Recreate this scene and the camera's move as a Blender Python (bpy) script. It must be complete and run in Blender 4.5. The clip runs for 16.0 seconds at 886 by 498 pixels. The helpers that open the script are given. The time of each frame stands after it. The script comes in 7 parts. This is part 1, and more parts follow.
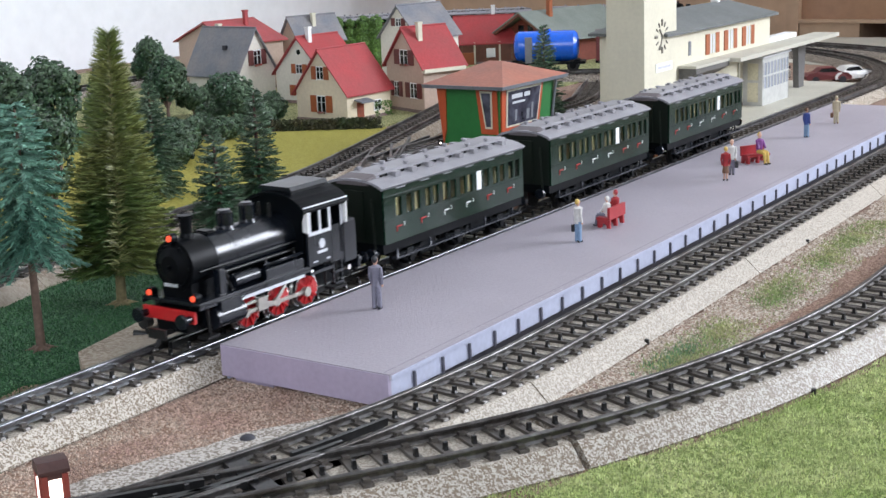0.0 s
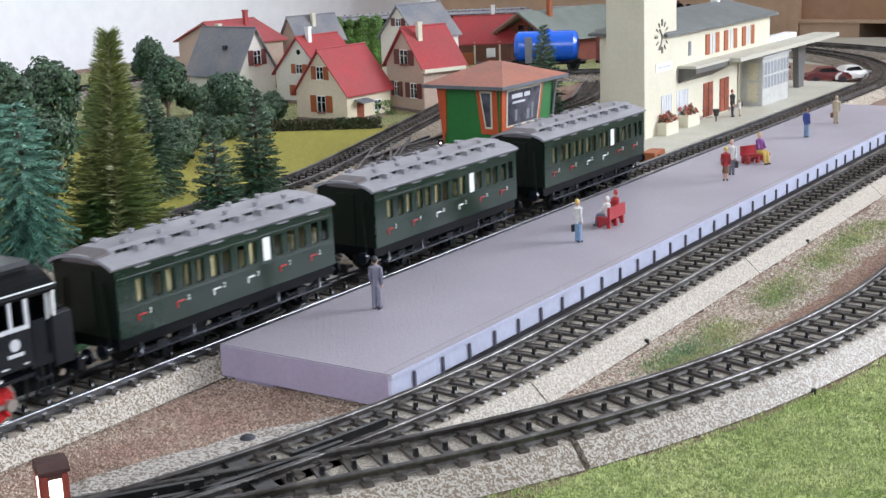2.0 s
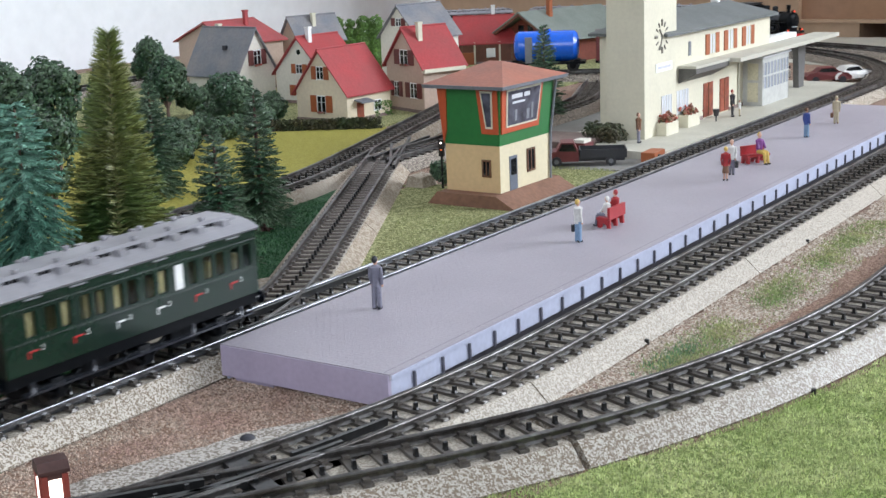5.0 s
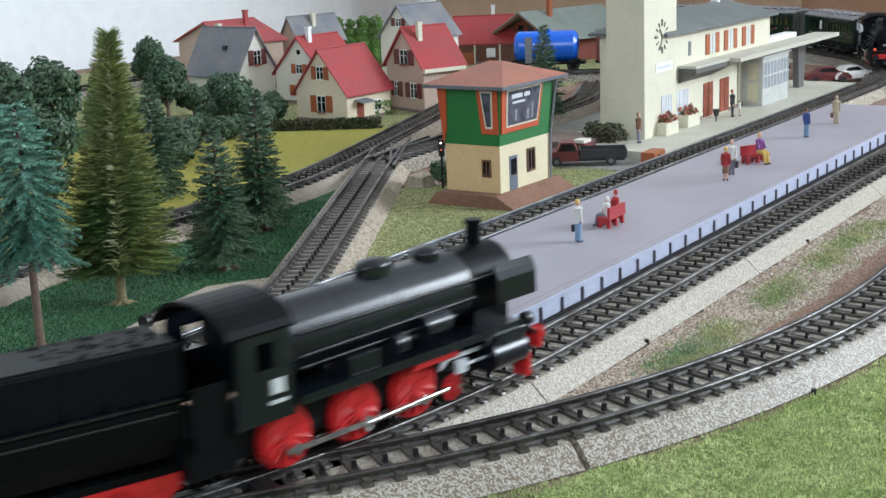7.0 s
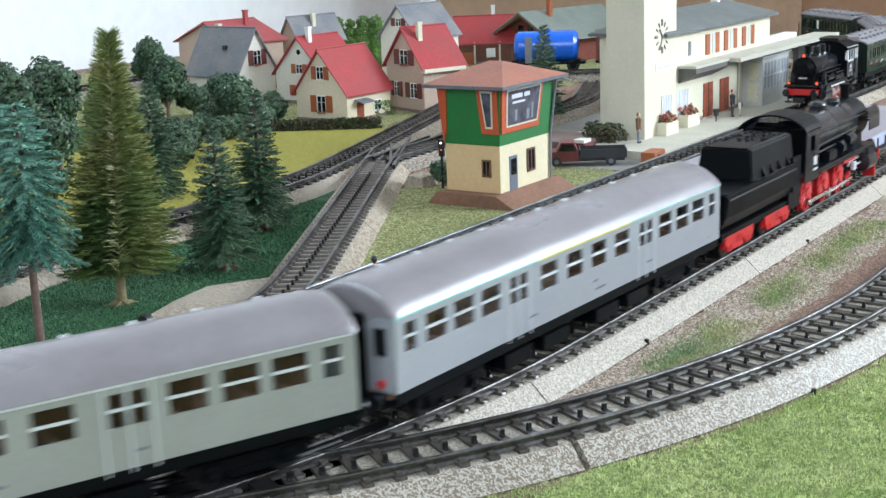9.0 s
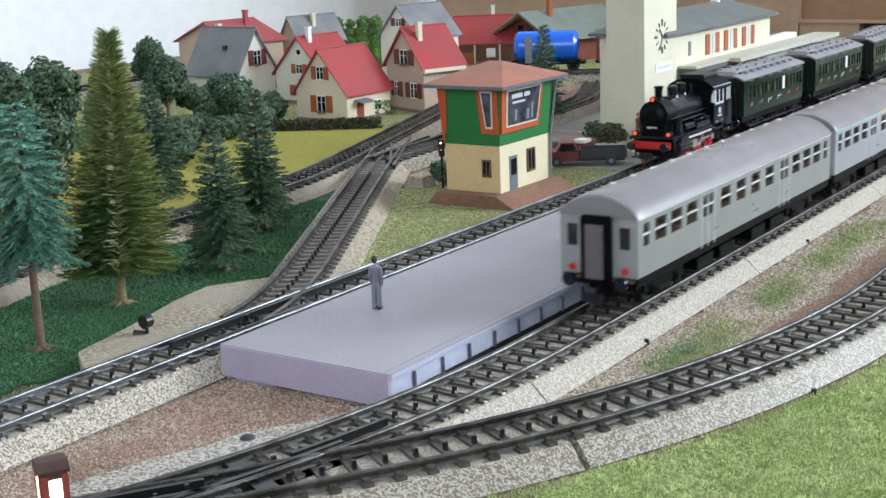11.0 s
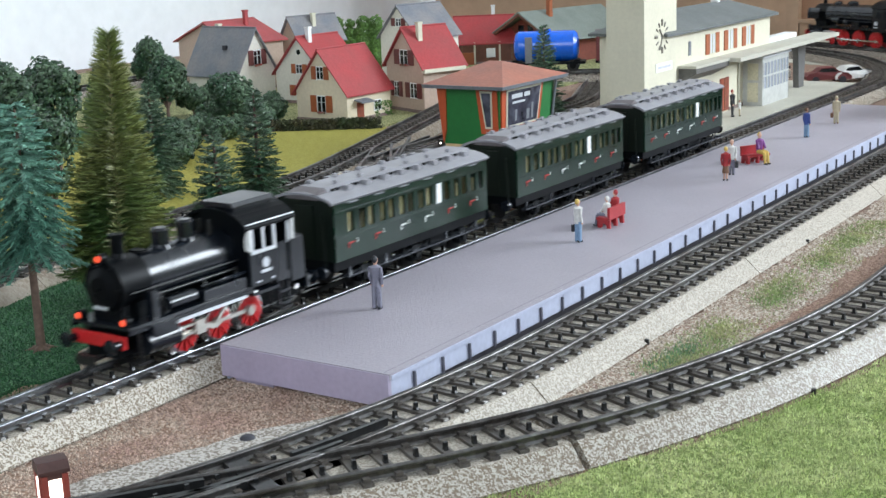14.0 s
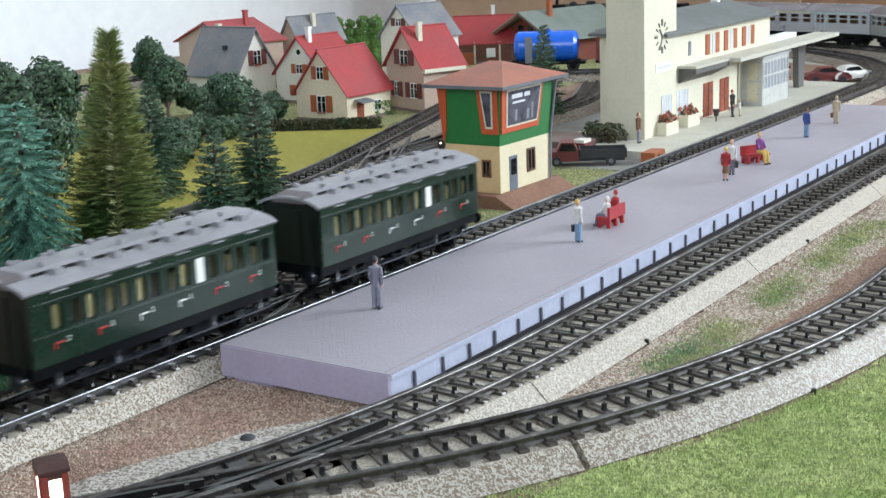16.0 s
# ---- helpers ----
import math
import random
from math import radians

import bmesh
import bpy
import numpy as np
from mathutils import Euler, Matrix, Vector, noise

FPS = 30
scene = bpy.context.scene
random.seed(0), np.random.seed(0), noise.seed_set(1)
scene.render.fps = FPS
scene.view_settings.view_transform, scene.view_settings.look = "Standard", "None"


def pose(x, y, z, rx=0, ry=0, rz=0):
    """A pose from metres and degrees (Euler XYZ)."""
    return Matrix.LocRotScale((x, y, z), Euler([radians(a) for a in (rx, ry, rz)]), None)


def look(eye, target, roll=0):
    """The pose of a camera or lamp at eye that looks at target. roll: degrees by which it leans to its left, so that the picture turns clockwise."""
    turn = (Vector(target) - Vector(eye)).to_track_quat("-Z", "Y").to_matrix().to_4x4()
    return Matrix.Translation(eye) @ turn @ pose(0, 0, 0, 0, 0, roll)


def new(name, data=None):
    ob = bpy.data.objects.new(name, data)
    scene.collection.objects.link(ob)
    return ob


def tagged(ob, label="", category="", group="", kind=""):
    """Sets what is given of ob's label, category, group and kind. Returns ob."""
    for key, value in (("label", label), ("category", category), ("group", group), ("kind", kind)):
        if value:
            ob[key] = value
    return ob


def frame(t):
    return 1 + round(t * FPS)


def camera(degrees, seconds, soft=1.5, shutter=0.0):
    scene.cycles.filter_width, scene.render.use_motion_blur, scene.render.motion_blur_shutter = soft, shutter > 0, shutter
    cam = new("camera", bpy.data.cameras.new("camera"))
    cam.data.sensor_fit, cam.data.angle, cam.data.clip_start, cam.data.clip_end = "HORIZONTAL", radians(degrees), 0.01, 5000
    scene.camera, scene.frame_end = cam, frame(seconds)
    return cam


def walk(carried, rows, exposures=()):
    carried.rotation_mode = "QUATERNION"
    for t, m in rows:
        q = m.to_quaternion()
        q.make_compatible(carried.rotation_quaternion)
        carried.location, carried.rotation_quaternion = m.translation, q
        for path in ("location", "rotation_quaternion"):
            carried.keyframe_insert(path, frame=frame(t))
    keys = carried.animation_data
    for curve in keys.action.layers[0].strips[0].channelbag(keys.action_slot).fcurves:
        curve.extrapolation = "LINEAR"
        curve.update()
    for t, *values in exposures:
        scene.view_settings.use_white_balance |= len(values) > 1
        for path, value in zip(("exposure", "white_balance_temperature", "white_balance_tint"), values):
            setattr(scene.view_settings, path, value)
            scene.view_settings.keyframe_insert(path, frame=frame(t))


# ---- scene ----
# A tabletop model railway in scale 1:87. Helper lengths are in millimetres.
MM = 0.001
cam = camera(36.73, 16.0, soft=1.5, shutter=0.5)
EYE = (0.2401, -0.3187, 0.1370)
AIM = pose(0, 0, 0, 0, 0, 34.29) @ pose(0, 0, 0, 90 - 13.364) @ pose(0, 0, 0, 0, 0, -2.324)
VIEW = Matrix.Translation(EYE) @ AIM
walk(cam, [(0.0, VIEW), (16.0, VIEW)], exposures=[(0.0, 0.0, 6480, 13), (4.2, 0.0, 6480, 13), (6.3, -0.13, 6300, 6), (7.2, -0.09, 6300, 6), (8.5, 0.22, 6200, 5), (9.2, 0.14, 6200, 5), (11.3, 0.03, 6350, 6), (16.0, 0.03, 6350, 6)])

# ---- light: window in the wall on the right, added fill window behind, sky outside ----
world = bpy.data.worlds.new("sky")
scene.world = world
world.use_nodes = True
sky = world.node_tree.nodes.new("ShaderNodeTexSky")
sky.sky_type, sky.sun_disc, sky.sun_elevation, sky.sun_rotation = "NISHITA", False, radians(27), radians(52)
backg = world.node_tree.nodes["Background"]
backg.inputs["Strength"].default_value = 0.12
world.node_tree.links.new(sky.outputs["Color"], backg.inputs["Color"])



def window_or_fill_lamp(eye, target, width, height, power, color):
    lamp = bpy.data.lights.new("window_or_fill_daylight", "AREA")
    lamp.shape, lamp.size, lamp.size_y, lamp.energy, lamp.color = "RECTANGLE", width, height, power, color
    ob = new("window_or_fill_daylight", lamp)
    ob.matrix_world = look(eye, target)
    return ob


window_or_fill_lamp((1.47, 1.62, 0.85), (0.0, 0.45, 0.12), 1.05, 0.8, 72, (0.83, 0.90, 1.0))
# unseen fill lamp, added behind the viewer to lift the sides facing it
window_or_fill_lamp((0.75, -1.72, 0.85), (0.3, 0.2, 0.1), 1.1, 0.9, 25, (0.83, 0.90, 1.0))


# ---- materials ----
MATS = {}


def mat(name, color, rough=0.6, metal=0.0, vary=0.12, grain=600, bump=0.15, second=None, big=40, coat=0.0, island=0.0, emit=0.0, spec=0.5, obvary=0.0, smooth=0.45):
    """Colour with grain at two scales; second is a colour mixed in by the larger noise."""
    if name in MATS:
        return MATS[name]
    m = bpy.data.materials.new(name)
    m.use_nodes = True
    nt = m.node_tree
    b = nt.nodes["Principled BSDF"]
    n = lambda kind: nt.nodes.new(kind)
    tc = n("ShaderNodeTexCoord")
    fine, large = n("ShaderNodeTexNoise"), n("ShaderNodeTexNoise")
    fine.inputs["Scale"].default_value, fine.inputs["Detail"].default_value = grain, 3
    large.inputs["Scale"].default_value, large.inputs["Detail"].default_value = big, 4
    for t in (fine, large):
        nt.links.new(tc.outputs["Object"], t.inputs["Vector"])
    mix = n("ShaderNodeMix")
    mix.data_type = "RGBA"
    c2 = second or tuple(c * (1 - vary * 1.5) for c in color)
    mix.inputs["A"].default_value, mix.inputs["B"].default_value = (*color, 1), (*c2, 1)
    ramp = n("ShaderNodeMapRange")
    ramp.inputs["From Min"].default_value, ramp.inputs["From Max"].default_value = 0.5 - (1 - smooth) * 0.25, 0.5 + (1 - smooth) * 0.25
    nt.links.new(large.outputs["Fac"], ramp.inputs["Value"])
    nt.links.new(ramp.outputs["Result"], mix.inputs["Factor"])
    hsv = n("ShaderNodeHueSaturation")
    val = n("ShaderNodeMapRange")
    val.inputs["From Min"].default_value, val.inputs["From Max"].default_value = 0.3, 0.7
    val.inputs["To Min"].default_value, val.inputs["To Max"].default_value = 1 - vary, 1 + vary
    nt.links.new(fine.outputs["Fac"], val.inputs["Value"])
    out = val.outputs["Result"]
    if island or obvary:
        src = n("ShaderNodeNewGeometry") if island else n("ShaderNodeObjectInfo")
        k = island or obvary
        r2 = n("ShaderNodeMapRange")
        r2.inputs["To Min"].default_value, r2.inputs["To Max"].default_value = 1 - k, 1 + k
        nt.links.new(src.outputs["Random Per Island" if island else "Random"], r2.inputs["Value"])
        mul = n("ShaderNodeMath")
        mul.operation = "MULTIPLY"
        nt.links.new(out, mul.inputs[0])
        nt.links.new(r2.outputs["Result"], mul.inputs[1])
        out = mul.outputs[0]
    nt.links.new(out, hsv.inputs["Value"])
    nt.links.new(mix.outputs["Result"], hsv.inputs["Color"])
    nt.links.new(hsv.outputs["Color"], b.inputs["Base Color"])
    rr = n("ShaderNodeMapRange")
    rr.inputs["To Min"].default_value, rr.inputs["To Max"].default_value = max(0.02, rough - 0.1), min(1, rough + 0.1)
    nt.links.new(large.outputs["Fac"], rr.inputs["Value"])
    nt.links.new(rr.outputs["Result"], b.inputs["Roughness"])
    b.inputs["Metallic"].default_value = metal
    b.inputs["Specular IOR Level"].default_value = spec
    b.inputs["Coat Weight"].default_value = coat
    if emit:
        b.inputs["Emission Color"].default_value = (*color, 1)
        b.inputs["Emission Strength"].default_value = emit
    if bump:
        bn = n("ShaderNodeBump")
        bn.inputs["Strength"].default_value, bn.inputs["Distance"].default_value = bump, 0.0006
        nt.links.new(fine.outputs["Fac"], bn.inputs["Height"])
        nt.links.new(bn.outputs["Normal"], b.inputs["Normal"])
    MATS[name] = m
    return m


def speckle(name, dark, light, scale, amount=0.5, rough=0.6, bump=0.4, third=None, spec=0.4, sharp=0.18):
    """Printed or strewn ballast: light flecks on a darker ground."""
    m = bpy.data.materials.new(name)
    m.use_nodes = True
    nt = m.node_tree
    b = nt.nodes["Principled BSDF"]
    tc, vor, noi, big = (nt.nodes.new("ShaderNode" + k) for k in ("TexCoord", "TexVoronoi", "TexNoise", "TexNoise"))
    vor.inputs["Scale"].default_value, noi.inputs["Scale"].default_value, big.inputs["Scale"].default_value = scale, scale * 0.55, 22
    noi.inputs["Detail"].default_value = 2
    for t in (vor, noi, big):
        nt.links.new(tc.outputs["Object"], t.inputs["Vector"])
    sep = nt.nodes.new("ShaderNodeSeparateColor")
    nt.links.new(vor.outputs["Color"], sep.inputs["Color"])
    add = nt.nodes.new("ShaderNodeMath")
    add.operation = "ADD"
    nt.links.new(sep.outputs["Red"], add.inputs[0])
    nt.links.new(noi.outputs["Fac"], add.inputs[1])
    ramp = nt.nodes.new("ShaderNodeMapRange")
    ramp.inputs["From Min"].default_value, ramp.inputs["From Max"].default_value = 1.5 - amount - sharp, 1.5 - amount + sharp
    nt.links.new(add.outputs[0], ramp.inputs["Value"])
    mix = nt.nodes.new("ShaderNodeMix")
    mix.data_type = "RGBA"
    mix.inputs["A"].default_value, mix.inputs["B"].default_value = (*dark, 1), (*light, 1)
    nt.links.new(ramp.outputs["Result"], mix.inputs["Factor"])
    last = mix.outputs["Result"]
    if third:
        m2 = nt.nodes.new("ShaderNodeMix")
        m2.data_type = "RGBA"
        m2.inputs["B"].default_value = (*third, 1)
        r3 = nt.nodes.new("ShaderNodeMapRange")
        r3.inputs["From Min"].default_value, r3.inputs["From Max"].default_value, r3.inputs["To Max"].default_value = 0.45, 0.62, 0.75
        nt.links.new(big.outputs["Fac"], r3.inputs["Value"])
        nt.links.new(r3.outputs["Result"], m2.inputs["Factor"])
        nt.links.new(last, m2.inputs["A"])
        last = m2.outputs["Result"]
    nt.links.new(last, b.inputs["Base Color"])
    b.inputs["Roughness"].default_value = rough
    b.inputs["Specular IOR Level"].default_value = spec
    bn = nt.nodes.new("ShaderNodeBump")
    bn.inputs["Strength"].default_value, bn.inputs["Distance"].default_value = bump, 0.0008
    nt.links.new(add.outputs[0], bn.inputs["Height"])
    nt.links.new(bn.outputs["Normal"], b.inputs["Normal"])
    MATS[name] = m
    return m


def glass(name, tint=(0.8, 0.85, 0.85)):
    m = bpy.data.materials.new(name)
    m.use_nodes = True
    b = m.node_tree.nodes["Principled BSDF"]
    b.inputs["Base Color"].default_value = (*tint, 1)
    b.inputs["Transmission Weight"].default_value = 1
    b.inputs["Roughness"].default_value = 0.03
    b.inputs["IOR"].default_value = 1.2
    MATS[name] = m
    return m


BALLAST = speckle("printed_ballast", (0.20, 0.155, 0.11), (0.58, 0.53, 0.45), 2300, 0.52, 0.27, 0.12, spec=0.5)
BALLAST_FINE = speckle("fine_beige_ballast", (0.27, 0.23, 0.18), (0.52, 0.475, 0.40), 2500, 0.5, 0.42, 0.12, spec=0.4)
BALLAST_BROWN = speckle("printed_ballast_flecked", (0.19, 0.148, 0.106), (0.48, 0.445, 0.385), 2000, 0.44, 0.44, 0.12, spec=0.35, sharp=0.22)
BALLAST_DARK = speckle("printed_ballast_brown", (0.10, 0.075, 0.055), (0.40, 0.35, 0.29), 1500, 0.42, 0.36, 0.3, spec=0.5)
BEDTOP = speckle("ballast_top", (0.26, 0.225, 0.18), (0.50, 0.455, 0.385), 2000, 0.5, 0.5, 0.2)
GRAVEL = speckle("brown_gravel", (0.15, 0.085, 0.058), (0.43, 0.30, 0.22), 1500, 0.45, 0.85, 0.9, third=(0.29, 0.18, 0.125))
GRAVEL_GREY = speckle("grey_gravel", (0.24, 0.205, 0.165), (0.56, 0.52, 0.47), 1400, 0.55, 0.85, 0.9)
STREWN = speckle("strewn_scrub", (0.29, 0.22, 0.155), (0.62, 0.55, 0.46), 1400, 0.5, 0.9, 0.9)
BROWN_SOIL = speckle("brown_soil", (0.20, 0.115, 0.08), (0.40, 0.27, 0.20), 1500, 0.42, 0.9, 0.9)
TURF = speckle("light_turf", (0.165, 0.225, 0.06), (0.43, 0.49, 0.19), 900, 0.45, 0.95, 1.0, third=(0.27, 0.33, 0.11))
FOREST = speckle("dark_green_flock", (0.016, 0.07, 0.03), (0.085, 0.20, 0.085), 1500, 0.36, 0.9, 1.0)
MEADOW = speckle("yellow_meadow", (0.25, 0.225, 0.03), (0.40, 0.36, 0.075), 1500, 0.5, 0.95, 0.5)
SCRUB = speckle("pale_scrub", (0.16, 0.17, 0.06), (0.42, 0.42, 0.20), 1000, 0.45, 0.95, 1.0)
PLASTER = speckle("loose_plaster", (0.26, 0.20, 0.145), (0.44, 0.38, 0.30), 900, 0.5, 0.7, 0.6, third=(0.38, 0.33, 0.27))
RAIL = mat("rail_steel", (0.17, 0.165, 0.16), 0.46, 1.0, 0.25, 500, 0.2, second=(0.07, 0.062, 0.057), big=60)
RAIL_BRIGHT = mat("polished_rail", (0.26, 0.27, 0.285), 0.32, 1.0, 0.15, 500, 0.1, second=(0.13, 0.13, 0.135), big=60)
SLEEPER = mat("sleeper_tin", (0.10, 0.088, 0.076), 0.36, 0.2, 0.2, 900, 0.1, obvary=0.25)
SLEEPER_GREY = mat("sleeper_grey", (0.20, 0.17, 0.15), 0.5, 0.0, 0.2, 900, 0.1, obvary=0.2)
STUD = mat("contact_stud_black", (0.02, 0.02, 0.02), 0.35, 0.3)
PLAT_TOP = mat("platform_grey_lilac", (0.375, 0.345, 0.385), 0.5, 0, 0.07, 900, 0.35, second=(0.335, 0.305, 0.34), big=12)


def paved(m, cell):
    """Adds small moulded paving to a plain material."""
    nt = m.node_tree
    tc, br, bn = nt.nodes.new("ShaderNodeTexCoord"), nt.nodes.new("ShaderNodeTexBrick"), nt.nodes.new("ShaderNodeBump")
    br.inputs["Scale"].default_value = 1.0
    br.inputs["Brick Width"].default_value, br.inputs["Row Height"].default_value, br.inputs["Mortar Size"].default_value = cell * 1.6, cell, cell * 0.12
    br.inputs["Color1"].default_value, br.inputs["Color2"].default_value, br.inputs["Mortar"].default_value = (1, 1, 1, 1), (0.8, 0.8, 0.8, 1), (0, 0, 0, 1)
    nt.links.new(tc.outputs["Object"], br.inputs["Vector"])
    bn.inputs["Strength"].default_value, bn.inputs["Distance"].default_value = 0.9, 0.0006
    nt.links.new(br.outputs["Color"], bn.inputs["Height"])
    b = nt.nodes["Principled BSDF"]
    nt.links.new(b.inputs["Normal"].links[0].from_socket, bn.inputs["Normal"])
    nt.links.new(bn.outputs["Normal"], b.inputs["Normal"])


paved(PLAT_TOP, 0.002)
PLAT_FRONT = mat("platform_lilac", (0.43, 0.37, 0.48), 0.45, 0, 0.05, 500, 0.1)
PLAT_SIDE = mat("platform_edge_blue", (0.50, 0.53, 0.66), 0.4, 0, 0.06, 500, 0.1)
# near-black for painted-in recess shade; also colours the hatch and pebble
DARK = mat("dark_slot", (0.035, 0.035, 0.045), 0.6)
BLACK = mat("loco_black", (0.004, 0.006, 0.0095), 0.25, 0.0, 0.15, 500, 0.02, second=(0.006, 0.008, 0.012), big=60, spec=0.5)
BLACK_MATT = mat("soot_black", (0.002, 0.003, 0.0042), 0.42, 0.0, 0.15, 500, 0.1, spec=0.12)
BLUEBLACK = mat("cab_slate", (0.009, 0.011, 0.015), 0.3, 0.0, 0.1, 500, 0.06)
RED = mat("wheel_red", (0.55, 0.02, 0.022), 0.35, 0, 0.1, 500, 0.05)
SIGNAL_RED = mat("lamp_red", (0.9, 0.12, 0.05), 0.31, 0, 0.05, 500, 0)
STEEL = mat("bright_steel", (0.78, 0.77, 0.75), 0.25, 1.0, 0.06, 500, 0.03)
SILVER_PAINT = mat("silver_trim", (0.70, 0.72, 0.75), 0.35, 0.3, 0.05, 500, 0.03)
GREEN = mat("coach_green", (0.0045, 0.017, 0.0095), 0.2, 0, 0.12, 500, 0.03, second=(0.007, 0.024, 0.013), big=50, spec=0.4)
GREEN_END = mat("coach_end_green", (0.004, 0.008, 0.005), 0.35, 0, 0.12, 500, 0.05)
ROOF_GREY = mat("coach_roof_grey", (0.27, 0.265, 0.285), 0.42, 0, 0.06, 400, 0.05, second=(0.235, 0.23, 0.245), big=50)
ROOF_BROWN = mat("coach_roof_brown", (0.13, 0.11, 0.115), 0.5, 0, 0.1, 400, 0.08)
CREAM_SEAT = mat("coach_inside_cream", (0.30, 0.24, 0.10), 0.6)
BROWN_SEAT = mat("coach_inside_brown", (0.22, 0.12, 0.07), 0.6)
WHITE = mat("white_paint", (0.82, 0.82, 0.80), 0.45, 0, 0.04, 400, 0.05)
SILBER = mat("silver_side", (0.47, 0.485, 0.525), 0.3, 0.42, 0.04, 700, 0.02, second=(0.435, 0.45, 0.49), big=40)
SILBER_BEIGE = mat("silver_side_beige", (0.355, 0.36, 0.35), 0.34, 0.3, 0.04, 700, 0.02, second=(0.325, 0.33, 0.315), big=40)
SILBER_ROOF = mat("silver_roof", (0.255, 0.235, 0.25), 0.3, 0.1, 0.05, 400, 0.04, second=(0.21, 0.19, 0.20), big=30)
YELLOW = mat("yellow_line", (0.75, 0.72, 0.12), 0.5)
TURQ = mat("turquoise_line", (0.35, 0.68, 0.66), 0.5)
GLASS_DARK = mat("dark_window", (0.012, 0.013, 0.015), 0.08, 0, 0.05, 300, 0.0)
PANE = glass("window_pane")
WALL_WHITE = mat("room_white", (0.90, 0.90, 0.90), 0.85, 0, 0.03, 60, 0.05, second=(0.85, 0.855, 0.865), big=2.0)
WALL_GREY = mat("room_grey", (0.34, 0.345, 0.355), 0.85, 0, 0.03, 60, 0.05, second=(0.30, 0.305, 0.31), big=2.0)
CEIL_WHITE = mat("ceiling_white", (0.82, 0.82, 0.81), 0.9, 0, 0.02, 60, 0.05, big=3)
CARD = mat("brown_board", (0.33, 0.185, 0.11), 0.6, 0, 0.08, 90, 0.08, second=(0.30, 0.165, 0.09), big=6)
CARD_LIGHT = mat("tan_board", (0.45, 0.30, 0.19), 0.6, 0, 0.06, 90, 0.08, big=6)
CREAM = mat("cream_wall", (0.70, 0.62, 0.42), 0.55, 0, 0.04, 400, 0.08)
CREAM_PALE = mat("pale_cream_wall", (0.66, 0.62, 0.48), 0.55, 0, 0.04, 400, 0.08)
PEACH = mat("peach_wall", (0.66, 0.46, 0.24), 0.6, 0, 0.05, 400, 0.1)
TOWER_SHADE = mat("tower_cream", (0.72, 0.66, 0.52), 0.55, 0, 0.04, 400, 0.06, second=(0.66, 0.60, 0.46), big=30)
BOX_GREEN = mat("signal_box_green", (0.024, 0.17, 0.04), 0.45, 0, 0.06, 400, 0.05)
BOX_ORANGE = mat("signal_box_orange", (0.50, 0.085, 0.028), 0.45, 0, 0.06, 400, 0.05)
TERRACOTTA = mat("terracotta_roof", (0.38, 0.135, 0.085), 0.6, 0, 0.1, 500, 0.25, second=(0.31, 0.13, 0.09), big=50)
GREY_TRIM = mat("grey_trim", (0.19, 0.20, 0.22), 0.5)
ROOF_RED = mat("red_tile_roof", (0.36, 0.035, 0.038), 0.55, 0, 0.1, 500, 0.3, second=(0.30, 0.045, 0.045), big=40)
ROOF_SLATE = mat("slate_roof", (0.15, 0.16, 0.185), 0.6, 0, 0.1, 500, 0.25, second=(0.22, 0.21, 0.21), big=40)
ROOF_GREEN = mat("green_grey_roof", (0.20, 0.23, 0.20), 0.6, 0, 0.1, 500, 0.2)
ROOF_DARK = mat("dark_roof", (0.10, 0.11, 0.105), 0.6, 0, 0.1, 500, 0.2, second=(0.14, 0.15, 0.145), big=40)
WALL_PINK = mat("rose_wall", (0.50, 0.37, 0.29), 0.6, 0, 0.06, 400, 0.12)
WALL_CREAM = mat("house_cream", (0.70, 0.60, 0.44), 0.6, 0, 0.06, 400, 0.12)
WALL_WHITE_H = mat("house_white", (0.72, 0.69, 0.60), 0.6, 0, 0.06, 400, 0.12)
SHUTTER = mat("orange_shutter", (0.36, 0.10, 0.032), 0.55, 0, 0.1, 500, 0.15)
SHUTTER_DARK = mat("maroon_shutter", (0.14, 0.035, 0.03), 0.55, 0, 0.1, 500, 0.15)
DOOR_RED = mat("red_brown_door", (0.30, 0.065, 0.028), 0.5, 0, 0.15, 300, 0.15, second=(0.20, 0.045, 0.022), big=120)
PLINTH = mat("stone_plinth", (0.24, 0.17, 0.15), 0.7, 0, 0.15, 500, 0.3)
EARTH = mat("earth_brown", (0.24, 0.12, 0.075), 0.75, 0, 0.15, 400, 0.4)
STONE = mat("beige_slab", (0.50, 0.48, 0.40), 0.6, 0, 0.06, 400, 0.12)
TIMBER = mat("brown_timber", (0.16, 0.055, 0.03), 0.6, 0, 0.12, 300, 0.15)
BARK = mat("tree_bark", (0.17, 0.11, 0.08), 0.75, 0, 0.2, 500, 0.4)
BARK_RED = mat("tree_bark_red", (0.13, 0.055, 0.05), 0.6, 0, 0.2, 500, 0.3)
PINE = mat("pine_needles", (0.085, 0.16, 0.042), 0.45, 0, 0.15, 200, 0, second=(0.24, 0.25, 0.075), big=35, island=0.5)
TEAL = mat("teal_needles", (0.095, 0.225, 0.165), 0.5, 0, 0.15, 200, 0, second=(0.18, 0.34, 0.255), big=30, island=0.4)
SPRUCE = mat("spruce_needles", (0.034, 0.085, 0.042), 0.4, 0, 0.15, 200, 0, second=(0.13, 0.19, 0.115), big=40, island=0.55)
LEAF = mat("dark_leaves", (0.026, 0.068, 0.030), 0.5, 0, 0.15, 200, 0, second=(0.085, 0.135, 0.07), big=30, island=0.55)
